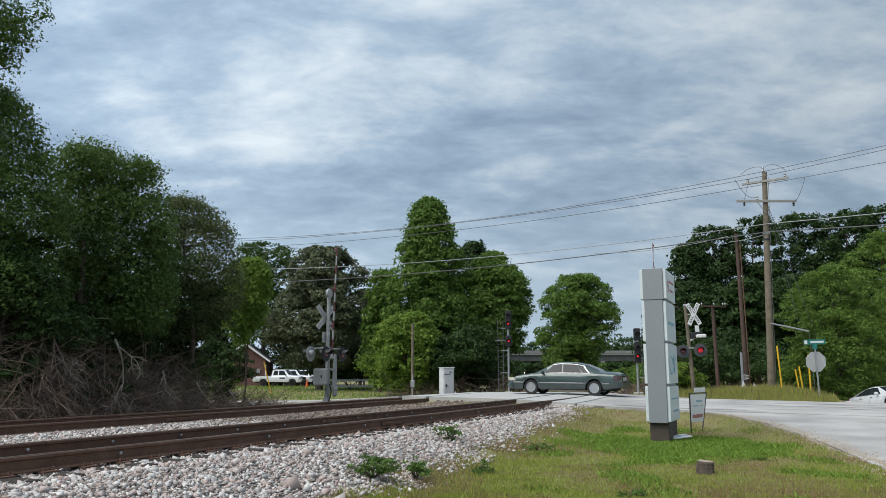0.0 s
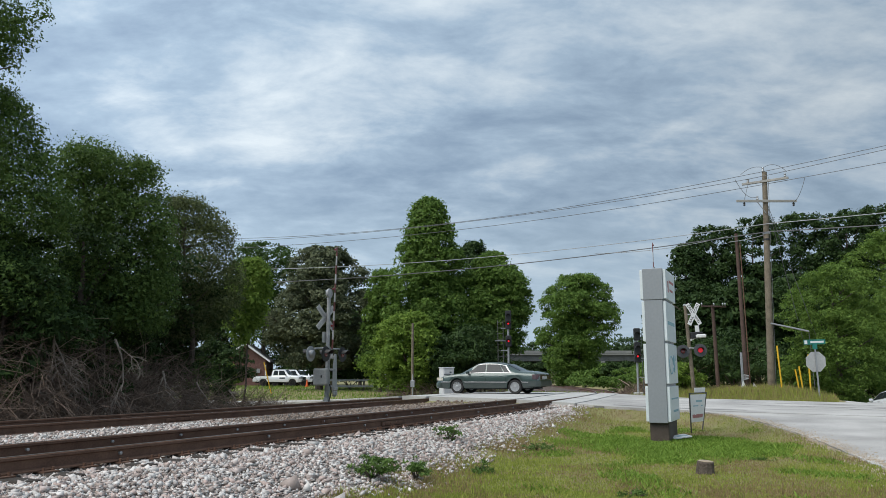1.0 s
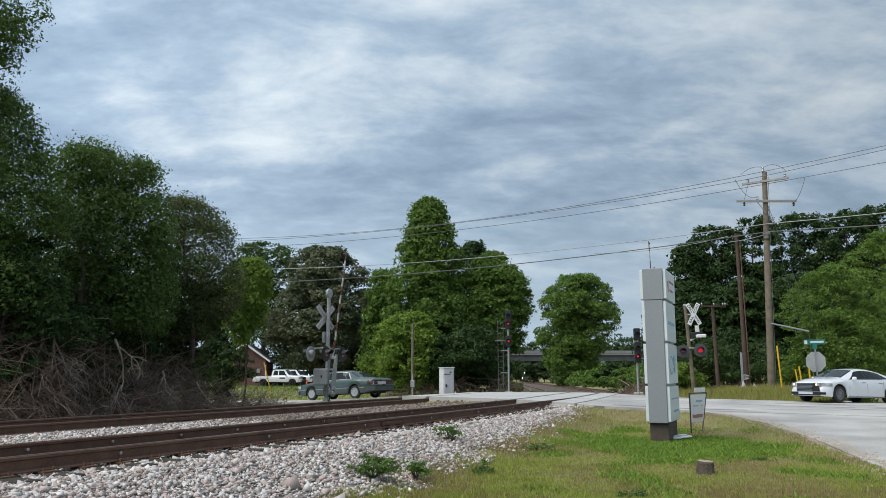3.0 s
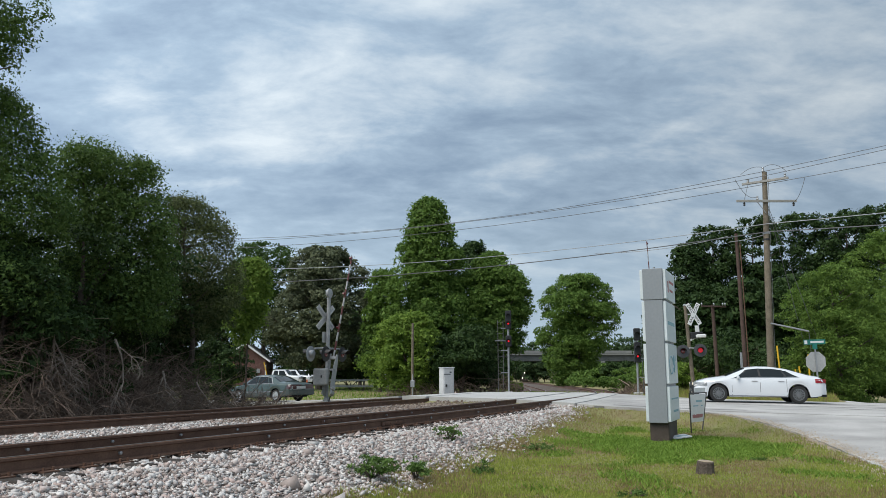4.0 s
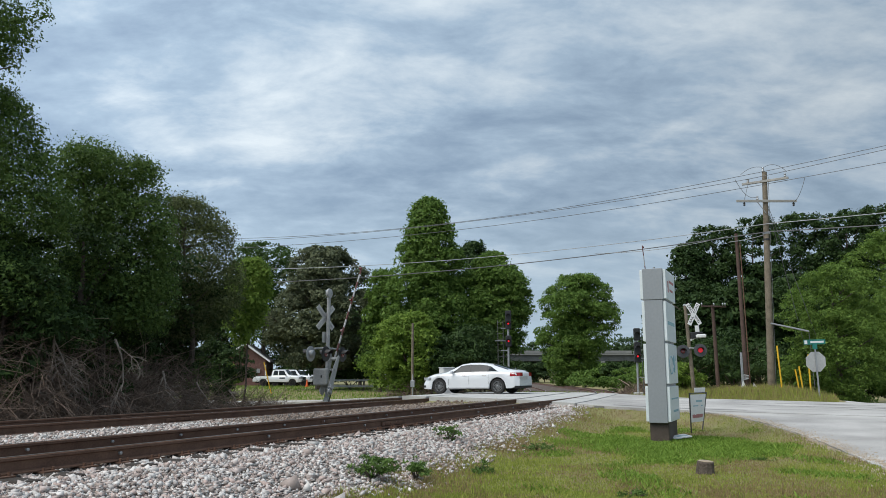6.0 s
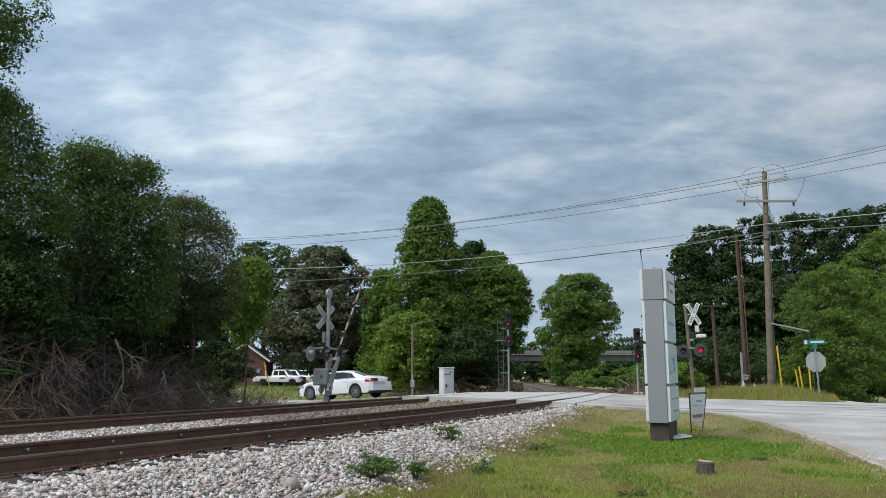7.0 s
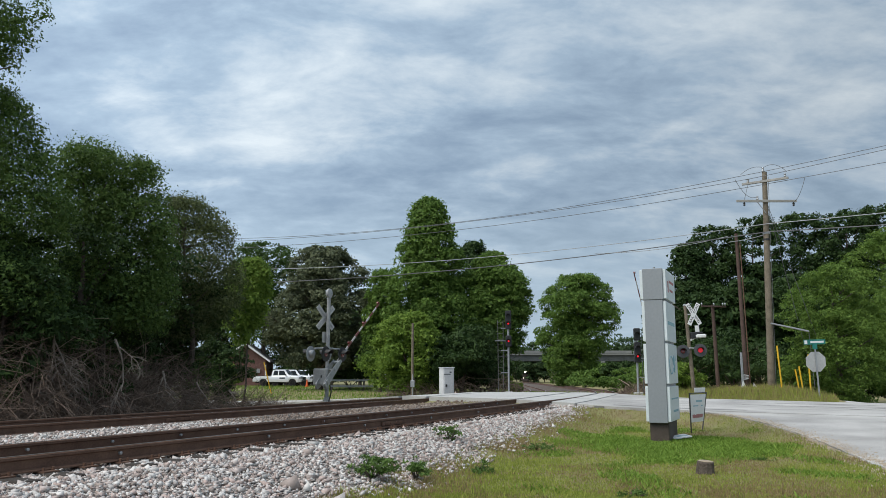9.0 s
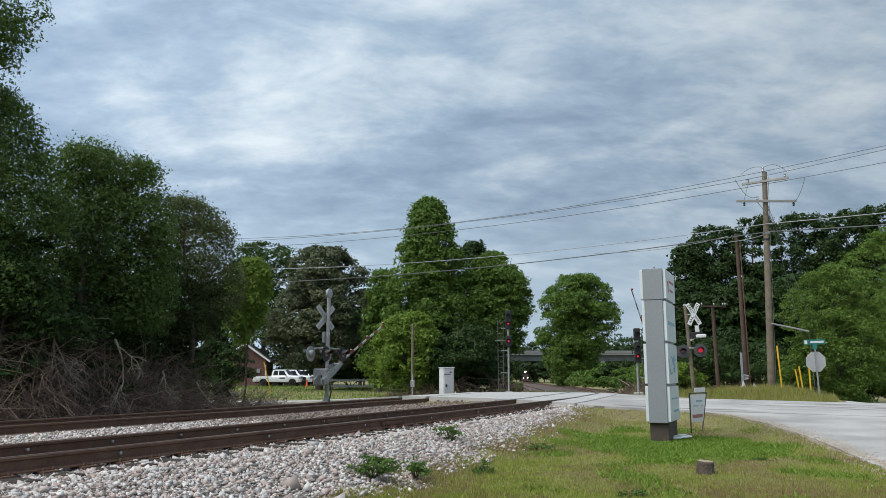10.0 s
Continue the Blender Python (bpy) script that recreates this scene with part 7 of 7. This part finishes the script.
        sh.f = [(j * c + i, j * c + i + 1, (j + 1) * c + i + 1, (j + 1) * c + i) for j in range(2) for i in range(c - 1)]
        return sh


def add_wheels(t, form, spokes, rim_mat, track):
    out = []
    for xw in form.wheels:
        for side in (1, -1):
            r = form.wr
            m = pose(0, 0, 0, -90 * side)
            # local y is the axle
            w = new("wheel")
            w.parent = t
            w.empty_display_size = 0.1
            w.matrix_basis = pose(xw, side * track, r)
            prof = [(r * 0.66, -0.10), (r * 0.94, -0.10), (r, -0.07), (r, 0.07), (r * 0.94, 0.10), (r * 0.66, 0.095)]
            part("tyre", Shape().lathe(prof, m, 28, False), M_RUBBER, w, "", True)
            sh = Shape().lathe([(r * 0.67, 0.05), (r * 0.67, 0.098), (r * 0.61, 0.098), (r * 0.60, 0.05)], m, 28, False)
            for k in range(spokes):
                sh.box((r * 0.36, 0, 0.078), (r * 0.56, 0.03 if spokes > 9 else 0.07, 0.02), m @ pose(0, 0, 0, 0, 0, 360 / spokes * k))
            sh.lathe([(r * 0.17, 0.06), (r * 0.17, 0.1), (r * 0.1, 0.108)], m, 16)
            part("rim", sh, rim_mat, w, "silver alloy rim")
            part("brake_disc", Shape().lathe([(r * 0.64, 0.02), (r * 0.64, 0.03 if spokes != 9 else 0.062)], m, 20), M_RIM if spokes == 9 else M_UNDER, w)
            out.append((w, xw, side * track, r))
    return out


def mirror(t, form, x, z, paint):
    for s in (1, -1):
        y = form.section(x)[5][0]
        part("door_mirror", Shape().box((x, s * (y + 0.12), z), (0.1, 0.2, 0.14), None, 0.03).box((x - 0.02, s * (y + 0.02), z - 0.05), (0.06, 0.12, 0.04)), paint, t)


def build_sedan():
    f = CarForm(5.20, 1.88,
                [(-2.6, 0.80), (-2.56, 0.93), (-2.3, 1.00), (-1.75, 1.035), (-1.62, 1.06), (-0.98, 1.345), (-0.55, 1.425), (0.1, 1.44), (0.45, 1.40), (1.22, 1.00), (1.3, 0.965), (2.1, 0.85), (2.5, 0.72), (2.6, 0.56)],
                [(-2.6, 0.74), (-2.4, 0.90), (-1.6, 0.945), (0.8, 0.925), (1.3, 0.90), (2.2, 0.79), (2.6, 0.5)],
                [(-2.6, 0.78), (-1.7, 0.76), (-0.9, 0.60), (0.3, 0.62), (1.2, 0.74), (2.2, 0.76), (2.6, 0.66)],
                (1.45, -1.44), 0.325,
                [(-2.6, 0.34), (-2.0, 0.26), (2.0, 0.22), (2.6, 0.26)],
                [(-2.6, 0.86), (-2.45, 0.95), (-1.6, 1.0), (1.4, 1.0), (2.2, 0.96), (2.5, 0.86), (2.6, 0.74)])
    t = thing("sedan", Matrix.Identity(4), "grey-green older four-door sedan with chrome side trim crossing the tracks", "car")
    part("body", f.skin(), M_CAR_GREEN, t, "grey-green metallic body shell", True)
    part("underbody", Shape().box((0, 0, 0.40), (4.5, 1.3, 0.36)).box((0.0, 0, 0.75), (1.9, 1.45, 0.3)), M_UNDER, t)
    for s in (1, -1):
        part("front_door_window", f.side_patch(s, 0.02, 0.98, 0.05, 0.45, 0.10, 0.88), M_GLASS, t)
        part("rear_door_window", f.side_patch(s, -0.88, -0.04, -0.62, -0.01, 0.10, 0.88), M_GLASS, t)
        part("quarter_window", f.side_patch(s, -1.18, -0.93, -0.88, -0.67, 0.12, 0.84), M_GLASS, t)
        part("window_trim", f.side_patch(s, -1.28, 1.04, -1.28, 1.04, 0.03, 0.08, 0.011), M_CHROME, t, "thin chrome window trim")
        part("window_trim", f.side_patch(s, -1.28, -1.21, -0.98, -0.90, 0.05, 0.92, 0.011), M_CHROME, t)
        part("window_trim", f.side_patch(s, -0.96, 0.42, -0.98, 0.46, 0.9, 0.95, 0.011), M_CHROME, t)
        part("side_trim", f.strip_side(s, -2.4, 2.3, 0.50, 0.555, 0.012), M_CHROME, t, "chrome-edged side moulding")
        part("lower_cladding", f.strip_side(s, -2.45, 2.4, 0.26, 0.495, 0.004), M_CAR_LOWER, t, "darker grey lower flank")
        for x in (0.10, -0.85):
            part("door_handle", f.strip_side(s, x, x + 0.2, 0.80, 0.83, 0.02, 4), M_CAR_GREEN, t)
        for x in (1.02, -0.02, -1.0):
            part("door_gap", f.strip_side(s, x, x + 0.012, 0.30, 0.90, 0.003, 1), M_UNDER, t)
        part("headlamp", f.end_patch(s, 0.42, 0.66, 0.60, 0.74, True, 0.02, 0.42), M_HEADOLD, t, "yellowed rounded headlamp")
        part("tail_lamp", f.end_patch(s, 0.12, 0.76, 0.66, 0.88, False, 0.015, 0.32), M_TAILSMOKE, t, "wide smoked-red tail lamp")
        part("lamp_bar", f.end_patch(s, 0.12, 0.70, 0.62, 0.65, False, 0.015, 0.1), M_CHROME, t)
    part("grille", f.end_patch(1, -0.3, 0.3, 0.50, 0.66, True, 0.03, 0.0), M_CHROME, t)
    part("front_bumper", f.end_patch(1, -0.7, 0.66, 0.30, 0.48, True, 0.05, 0.3), M_CAR_GREEN, t)
    part("rear_bumper", f.end_patch(1, -0.8, 0.78, 0.36, 0.58, False, 0.05, 0.5), M_CAR_LOWER, t)
    part("plate", f.end_patch(1, -0.16, 0.16, 0.66, 0.80, False, 0.03, 0.0), M_ALU, t)
    part("windscreen", f.top_patch(0.5, 1.2), M_GLASS, t)
    part("rear_window", f.top_patch(-1.62, -1.0), M_GLASS, t)
    mirror(t, f, 0.86, 0.98, M_CAR_GREEN)
    return t, add_wheels(t, f, 9, M_RIM, 0.80)


def build_white_sedan(label, lamps=True):
    f = CarForm(4.99, 1.89,
                [(-2.5, 0.70), (-2.46, 0.94), (-2.25, 1.06), (-1.95, 1.10), (-1.15, 1.335), (-0.5, 1.425), (0.05, 1.43), (0.45, 1.38), (1.25, 1.04), (1.35, 1.02), (1.95, 0.93), (2.35, 0.80), (2.5, 0.55)],
                [(-2.5, 0.66), (-2.35, 0.96), (-1.4, 1.00), (0.6, 0.955), (1.3, 0.93), (2.0, 0.84), (2.5, 0.5)],
                [(-2.5, 0.72), (-1.9, 0.72), (-1.1, 0.58), (0.2, 0.61), (1.25, 0.72), (2.1, 0.74), (2.5, 0.62)],
                (1.56, -1.45), 0.345,
                [(-2.5, 0.36), (-2.1, 0.25), (2.0, 0.20), (2.5, 0.24)],
                [(-2.5, 0.80), (-2.3, 0.94), (-1.5, 1.0), (1.5, 1.0), (2.1, 0.95), (2.4, 0.84), (2.5, 0.72)])
    t = thing("sedan", Matrix.Identity(4), label, "car")
    part("body", f.skin(), M_CAR_WHITE, t, "glossy white body shell", True)
    part("underbody", Shape().box((0, 0, 0.40), (4.4, 1.3, 0.36)).box((0.0, 0, 0.75), (1.9, 1.45, 0.3)), M_UNDER, t)
    for s in (1, -1):
        part("front_door_window", f.side_patch(s, 0.0, 0.98, 0.02, 0.50, 0.10, 0.90), M_GLASS, t)
        part("rear_door_window", f.side_patch(s, -1.0, -0.06, -0.85, -0.03, 0.10, 0.90), M_GLASS, t)
        part("quarter_window", f.side_patch(s, -1.48, -1.03, -1.05, -0.88, 0.14, 0.84), M_GLASS, t)
        part("door_pillar", f.side_patch(s, -0.07, 0.01, -0.04, 0.03, 0.09, 0.91, 0.011), M_BLACK, t, "gloss black door pillar")
        part("door_pillar", f.side_patch(s, -1.06, -0.97, -0.90, -0.83, 0.10, 0.90, 0.011), M_BLACK, t)
        part("window_trim", f.side_patch(s, -1.5, 1.05, -1.5, 1.05, 0.02, 0.07, 0.011), M_CHROME, t, "thin chrome window trim")
        part("sill_trim", f.strip_side(s, -1.05, 1.15, 0.25, 0.285, 0.012), M_CHROME, t, "chrome sill strip")
        for x in (0.08, -0.92):
            part("door_handle", f.strip_side(s, x, x + 0.22, 0.83, 0.86, 0.025, 4), M_CHROME, t)
        for x in (1.04, -0.03, -1.02):
            part("door_gap", f.strip_side(s, x, x + 0.012, 0.28, 0.93, 0.003, 1), M_UNDER, t)
        part("headlamp", f.end_patch(s, 0.46, 0.68, 0.64, 0.77, True, 0.015, 0.50), M_HEAD, t, "clear swept-back headlamp")
        if lamps:
            part("lamp_element", Shape().lathe([(0.06, 0), (0.05, 0.03)], facing(2.50, s * 0.56, 0.70, 0), 12), M_HEADGLOW, t, "lit headlamp element")
        part("tail_lamp", f.end_patch(s, 0.40, 0.70, 0.80, 0.96, False, 0.012, 0.42), M_TAIL, t, "red wrap-around tail lamp")
        part("air_intake", f.end_patch(s, 0.36, 0.72, 0.30, 0.40, True, 0.02, 0.18), M_UNDER, t)
    g = part("grille", f.end_patch(1, -0.42, 0.42, 0.42, 0.76, True, 0.03, 0.0), M_UNDER, t, "wide dark grille with chrome bars")
    for k in range(6):
        part("grille_bar", Shape().box((2.545, 0, 0.46 + 0.052 * k), (0.02, 0.76 + 0.012 * k, 0.026)), M_CHROME, g)
    part("lower_intake", f.end_patch(1, -0.62, 0.62, 0.26, 0.31, True, 0.03, 0.0), M_UNDER, t)
    part("plate", f.end_patch(1, -0.16, 0.16, 0.66, 0.78, False, 0.03, 0.0), M_ALU, t)
    part("rear_diffuser", f.end_patch(1, -0.7, 0.7, 0.26, 0.36, False, 0.02, 0.2), M_UNDER, t)
    part("windscreen", f.top_patch(0.5, 1.26), M_GLASS, t)
    part("rear_window", f.top_patch(-1.9, -1.12), M_GLASS, t)
    mirror(t, f, 0.82, 1.0, M_CAR_WHITE)
    return t, add_wheels(t, f, 15, M_RIM_DARK, 0.80)


def build_pickups():
    f = CarForm(5.4, 1.95,
                [(-2.7, 1.10), (-0.62, 1.12), (-0.58, 1.72), (-0.4, 1.80), (0.7, 1.80), (0.85, 1.74), (1.32, 1.20), (2.3, 1.12), (2.6, 1.02), (2.7, 0.7)],
                [(-2.7, 1.06), (-0.6, 1.08), (1.2, 1.10), (2.4, 1.04), (2.7, 0.6)],
                [(-2.7, 0.94), (-0.62, 0.94), (-0.55, 0.70), (0.8, 0.70), (1.3, 0.85), (2.7, 0.8)],
                (1.72, -1.50), 0.38,
                [(-2.7, 0.5), (2.2, 0.42), (2.7, 0.45)],
                [(-2.7, 0.97), (-2.5, 1.0), (2.3, 1.0), (2.7, 0.86)])
    y0, x0 = 85.0, -17.85
    t = thing("pickup_truck", pose(x0, y0, ground_z(x0, y0) + 0.02, 0, 0, -6), "white pickup truck parked on the drive", "pickup truck", "parked trucks")
    part("body", f.skin(), M_CAR_WHITE, t, "white cab and bed", True)
    part("underbody", Shape().box((0, 0, 0.55), (5.0, 1.3, 0.4)), M_UNDER, t)
    part("bed_floor", Shape().box((-1.65, 0, 1.135), (1.9, 1.6, 0.02)), M_UNDER, t)
    for s in (1, -1):
        part("front_window", f.side_patch(s, 0.15, 1.05, 0.15, 0.72, 0.12, 0.88), M_GLASS, t)
        part("rear_window", f.side_patch(s, -0.45, 0.08, -0.4, 0.08, 0.12, 0.88), M_GLASS, t)
        part("door_decal", f.strip_side(s, 0.3, 0.9, 0.8, 0.95, 0.01, 6), M_INK, t, "dark round door emblem with bars")
        part("headlamp", f.end_patch(s, 0.55, 0.8, 0.82, 1.0, True, 0.015, 0.25), M_HEAD, t)
    part("grille", f.end_patch(1, -0.5, 0.5, 0.7, 0.98, True, 0.03, 0), M_UNDER, t)
    part("front_bumper", f.end_patch(1, -0.85, 0.82, 0.45, 0.64, True, 0.06, 0.3), M_UNDER, t)
    part("windscreen", f.top_patch(0.86, 1.3), M_GLASS, t)
    mirror(t, f, 1.0, 1.22, M_UNDER)
    add_wheels(t, f, 6, M_UNDER, 0.82)
    for k in (1, 2):
        copy_thing(t, pose(x0 + 0.65 * k, y0 + 3.0 * k, ground_z(x0 + 0.65 * k, y0 + 3.0 * k) + 0.02, 0, 0, -6))


def build_gate_stand():
    x, y = 11.17, 40.12
    z = ground_z(x, y)
    t = thing("gate_stand", pose(x, y, z), "grey crossing gate mechanism on a short steel post", "gate stand")
    part("post", Shape().tube([(0, 0.1, -0.05), (0, 0.1, 1.9 - z)], 0.075, 12), M_SILVER, t)
    part("mechanism_case", Shape().box((0.35, 0.2, 1.3 - z), (0.4, 0.45, 0.6), None, 0.04), M_BOX, t)
    part("foundation", Shape().box((0, 0.1, 0.05), (0.6, 0.6, 0.2)), M_CONC, t)
    return t


SEDAN, SEDAN_WHEELS = build_sedan()
WHITE, WHITE_WHEELS = build_white_sedan("glossy white modern four-door sedan driving over the crossing")
LEAVING, LEAVING_WHEELS = build_white_sedan("white sedan turning out of the side road", False)
DOWNHILL, DOWNHILL_WHEELS = build_white_sedan("white sedan driving away down the side road", False)
BRIDGE_CAR, BRIDGE_WHEELS = build_white_sedan("small white car crossing the distant road bridge", False)
build_pickups()
GATE_STAND = build_gate_stand()
ARM_A = gate_arm(LEFT_SIGNAL, 5.0)
ARM_B = gate_arm(GATE_STAND, 6.65)


# ---- what moves ----


def lane_pose(u, v, du, dv):
    """A car's pose on the road at (u, v), pointed along (du, dv), pitched with the road."""
    x, y = xy(u, v)
    h = math.atan2(CU * du + SU * dv, SU * du - CU * dv)
    dx, dy = math.cos(h), math.sin(h)

    def road_height(px, py):
        a, b = uv(px, py)
        if a < ROAD_B:
            return road_z(b) + 0.012
        return ground_z(px, py) + 0.035
    zf, zb = road_height(x + 1.45 * dx, y + 1.45 * dy), road_height(x - 1.45 * dx, y - 1.45 * dy)
    return Matrix.Translation((x, y, (zf + zb) / 2)) @ Matrix.Rotation(h, 4, "Z") @ Matrix.Rotation(-math.atan2(zf - zb, 2.9), 4, "Y")


def drive(car, wheels, keys, end=10.0):
    """keys: rows of (t, u, v, heading in degrees from the track towards the far side)."""
    ts = [k[0] for k in keys]

    def state(t):
        return [glide(t, ts, [k[i] for k in keys]) for i in (1, 2, 3)]
    rows, dist, last = [], [], None
    total = 0.0
    times = [i / 10 for i in range(int(end * 10) + 1)]
    for t in times:
        u, v, a = state(t)
        if last:
            total += math.hypot(u - last[0], v - last[1])
        last = (u, v)
        rows.append((t, lane_pose(u, v, math.cos(radians(a)), math.sin(radians(a)))))
        dist.append(total)
    walk(car, rows)
    for w, x, y, r in wheels:
        walk(w, [(t, pose(x, y, r) @ Matrix.Rotation(d / r, 4, "Y")) for t, d in zip(times, dist)])


def glide(t, ts, xs):
    """Smooth interpolation through the keys, straight on past the ends."""
    n = len(ts)
    i = max(0, min(n - 2, int(np.searchsorted(ts, t)) - 1))

    def slope(k):
        if k == 0:
            return (xs[1] - xs[0]) / (ts[1] - ts[0])
        if k == n - 1:
            return (xs[-1] - xs[-2]) / (ts[-1] - ts[-2])
        return (xs[k + 1] - xs[k - 1]) / (ts[k + 1] - ts[k - 1])
    h = ts[i + 1] - ts[i]
    q = (t - ts[i]) / h
    if q > 1:
        return xs[-1] + slope(n - 1) * (t - ts[-1])
    a, b = slope(i) * h, slope(i + 1) * h
    return (2 * q ** 3 - 3 * q * q + 1) * xs[i] + (q ** 3 - 2 * q * q + q) * a + (-2 * q ** 3 + 3 * q * q) * xs[i + 1] + (q ** 3 - q * q) * b


def motions():
    drive(SEDAN, SEDAN_WHEELS, [(0.0, 34.3, 10.1, 90), (0.5, 34.3, 11.95, 90), (1.0, 34.3, 13.75, 90), (1.5, 34.3, 15.7, 90), (2.0, 34.3, 17.7, 87), (2.5, 34.4, 19.85, 84), (2.7, 34.45, 20.7, 83), (3.8, 34.75, 26.2, 81), (4.5, 35.1, 30.0, 81), (10.0, 36.2, 58.0, 86)])
    drive(WHITE, WHITE_WHEELS, [(0.0, 57.90, -13.38, 148), (1.0, 50.18, -7.64, 152), (1.5, 46.56, -5.16, 160), (2.0, 43.19, -3.44, 166), (2.5, 41.10, -2.55, 158), (2.7, 40.08, -2.04, 152), (3.2, 36.6, -0.7, 131), (3.8, 34.6, 1.25, 110), (4.5, 34.2, 5.0, 92), (5.0, 34.2, 8.0, 90), (5.5, 34.2, 11.05, 90), (6.8, 34.3, 20.3, 84), (7.0, 34.35, 22.05, 83), (7.5, 34.6, 26.6, 81), (8.0, 34.9, 31.3, 81), (10.0, 35.8, 50.0, 84)])
    drive(LEAVING, LEAVING_WHEELS, [(0.0, 46.50, -3.41, 206), (0.5, 44.47, -4.27, 218), (1.0, 42.73, -6.43, 236), (2.0, 39.99, -14.16, 256), (4.0, 36.05, -33.77, 262), (10.0, 29.72, -85.54, 262)])
    drive(DOWNHILL, DOWNHILL_WHEELS, [(0.0, 45.15, -13.36, 80), (0.5, 46.11, -7.70, 60), (1.0, 48.01, -4.02, 26), (1.5, 51.38, -3.19, 8), (2.0, 55.59, -2.73, 6), (3.0, 63.03, -2.07, 4), (5.0, 74.68, -0.94, 4), (10.0, 76.07, -0.83, 4)])
    deck = 7.81
    walk(BRIDGE_CAR, [(t / 2, pose(212.5 - 10.0 * t, 237.5, deck, 0, 0, 180)) for t in range(21)])
    loco = []
    for t, s in ((0.0, 348.0), (2.5, 343.0), (5.0, 338.0), (7.5, 333.0), (10.0, 328.0)):
        x, y = track_point(s, 0.0)
        x1, y1 = track_point(s - 1, 0.0)
        loco.append((t, pose(x, y, rail_z(s), 0, 0, math.degrees(math.atan2(y1 - y, x1 - x)))))
    walk(LOCO, loco)
    pa = Vector((-4.46, 31.0, 1.68)) - LEFT_SIGNAL.location
    pb = Vector((11.07, 40.0, 1.73)) - GATE_STAND.location
    rows = ((0.0, 87.3), (1.0, 87.2), (1.5, 85.5), (2.5, 81.0), (4.5, 70.0), (5.5, 64.5), (6.8, 58.2), (7.5, 53.0), (8.0, 47.0), (9.0, 36.8), (10.0, 24.6))
    walk(ARM_A, [(t, pose(*pa, 0, 0, RU + 2.3) @ Matrix.Rotation(-radians(e), 4, "Y")) for t, e in rows])
    rows = ((0.0, 91.0), (1.0, 90.4), (2.5, 84.0), (4.5, 74.4), (5.5, 68.8), (7.5, 57.0), (8.0, 52.0), (9.0, 42.5), (10.0, 33.0))
    walk(ARM_B, [(t, pose(*pb, 0, 0, RU + 179.5) @ Matrix.Rotation(-radians(e), 4, "Y")) for t, e in rows])


motions()
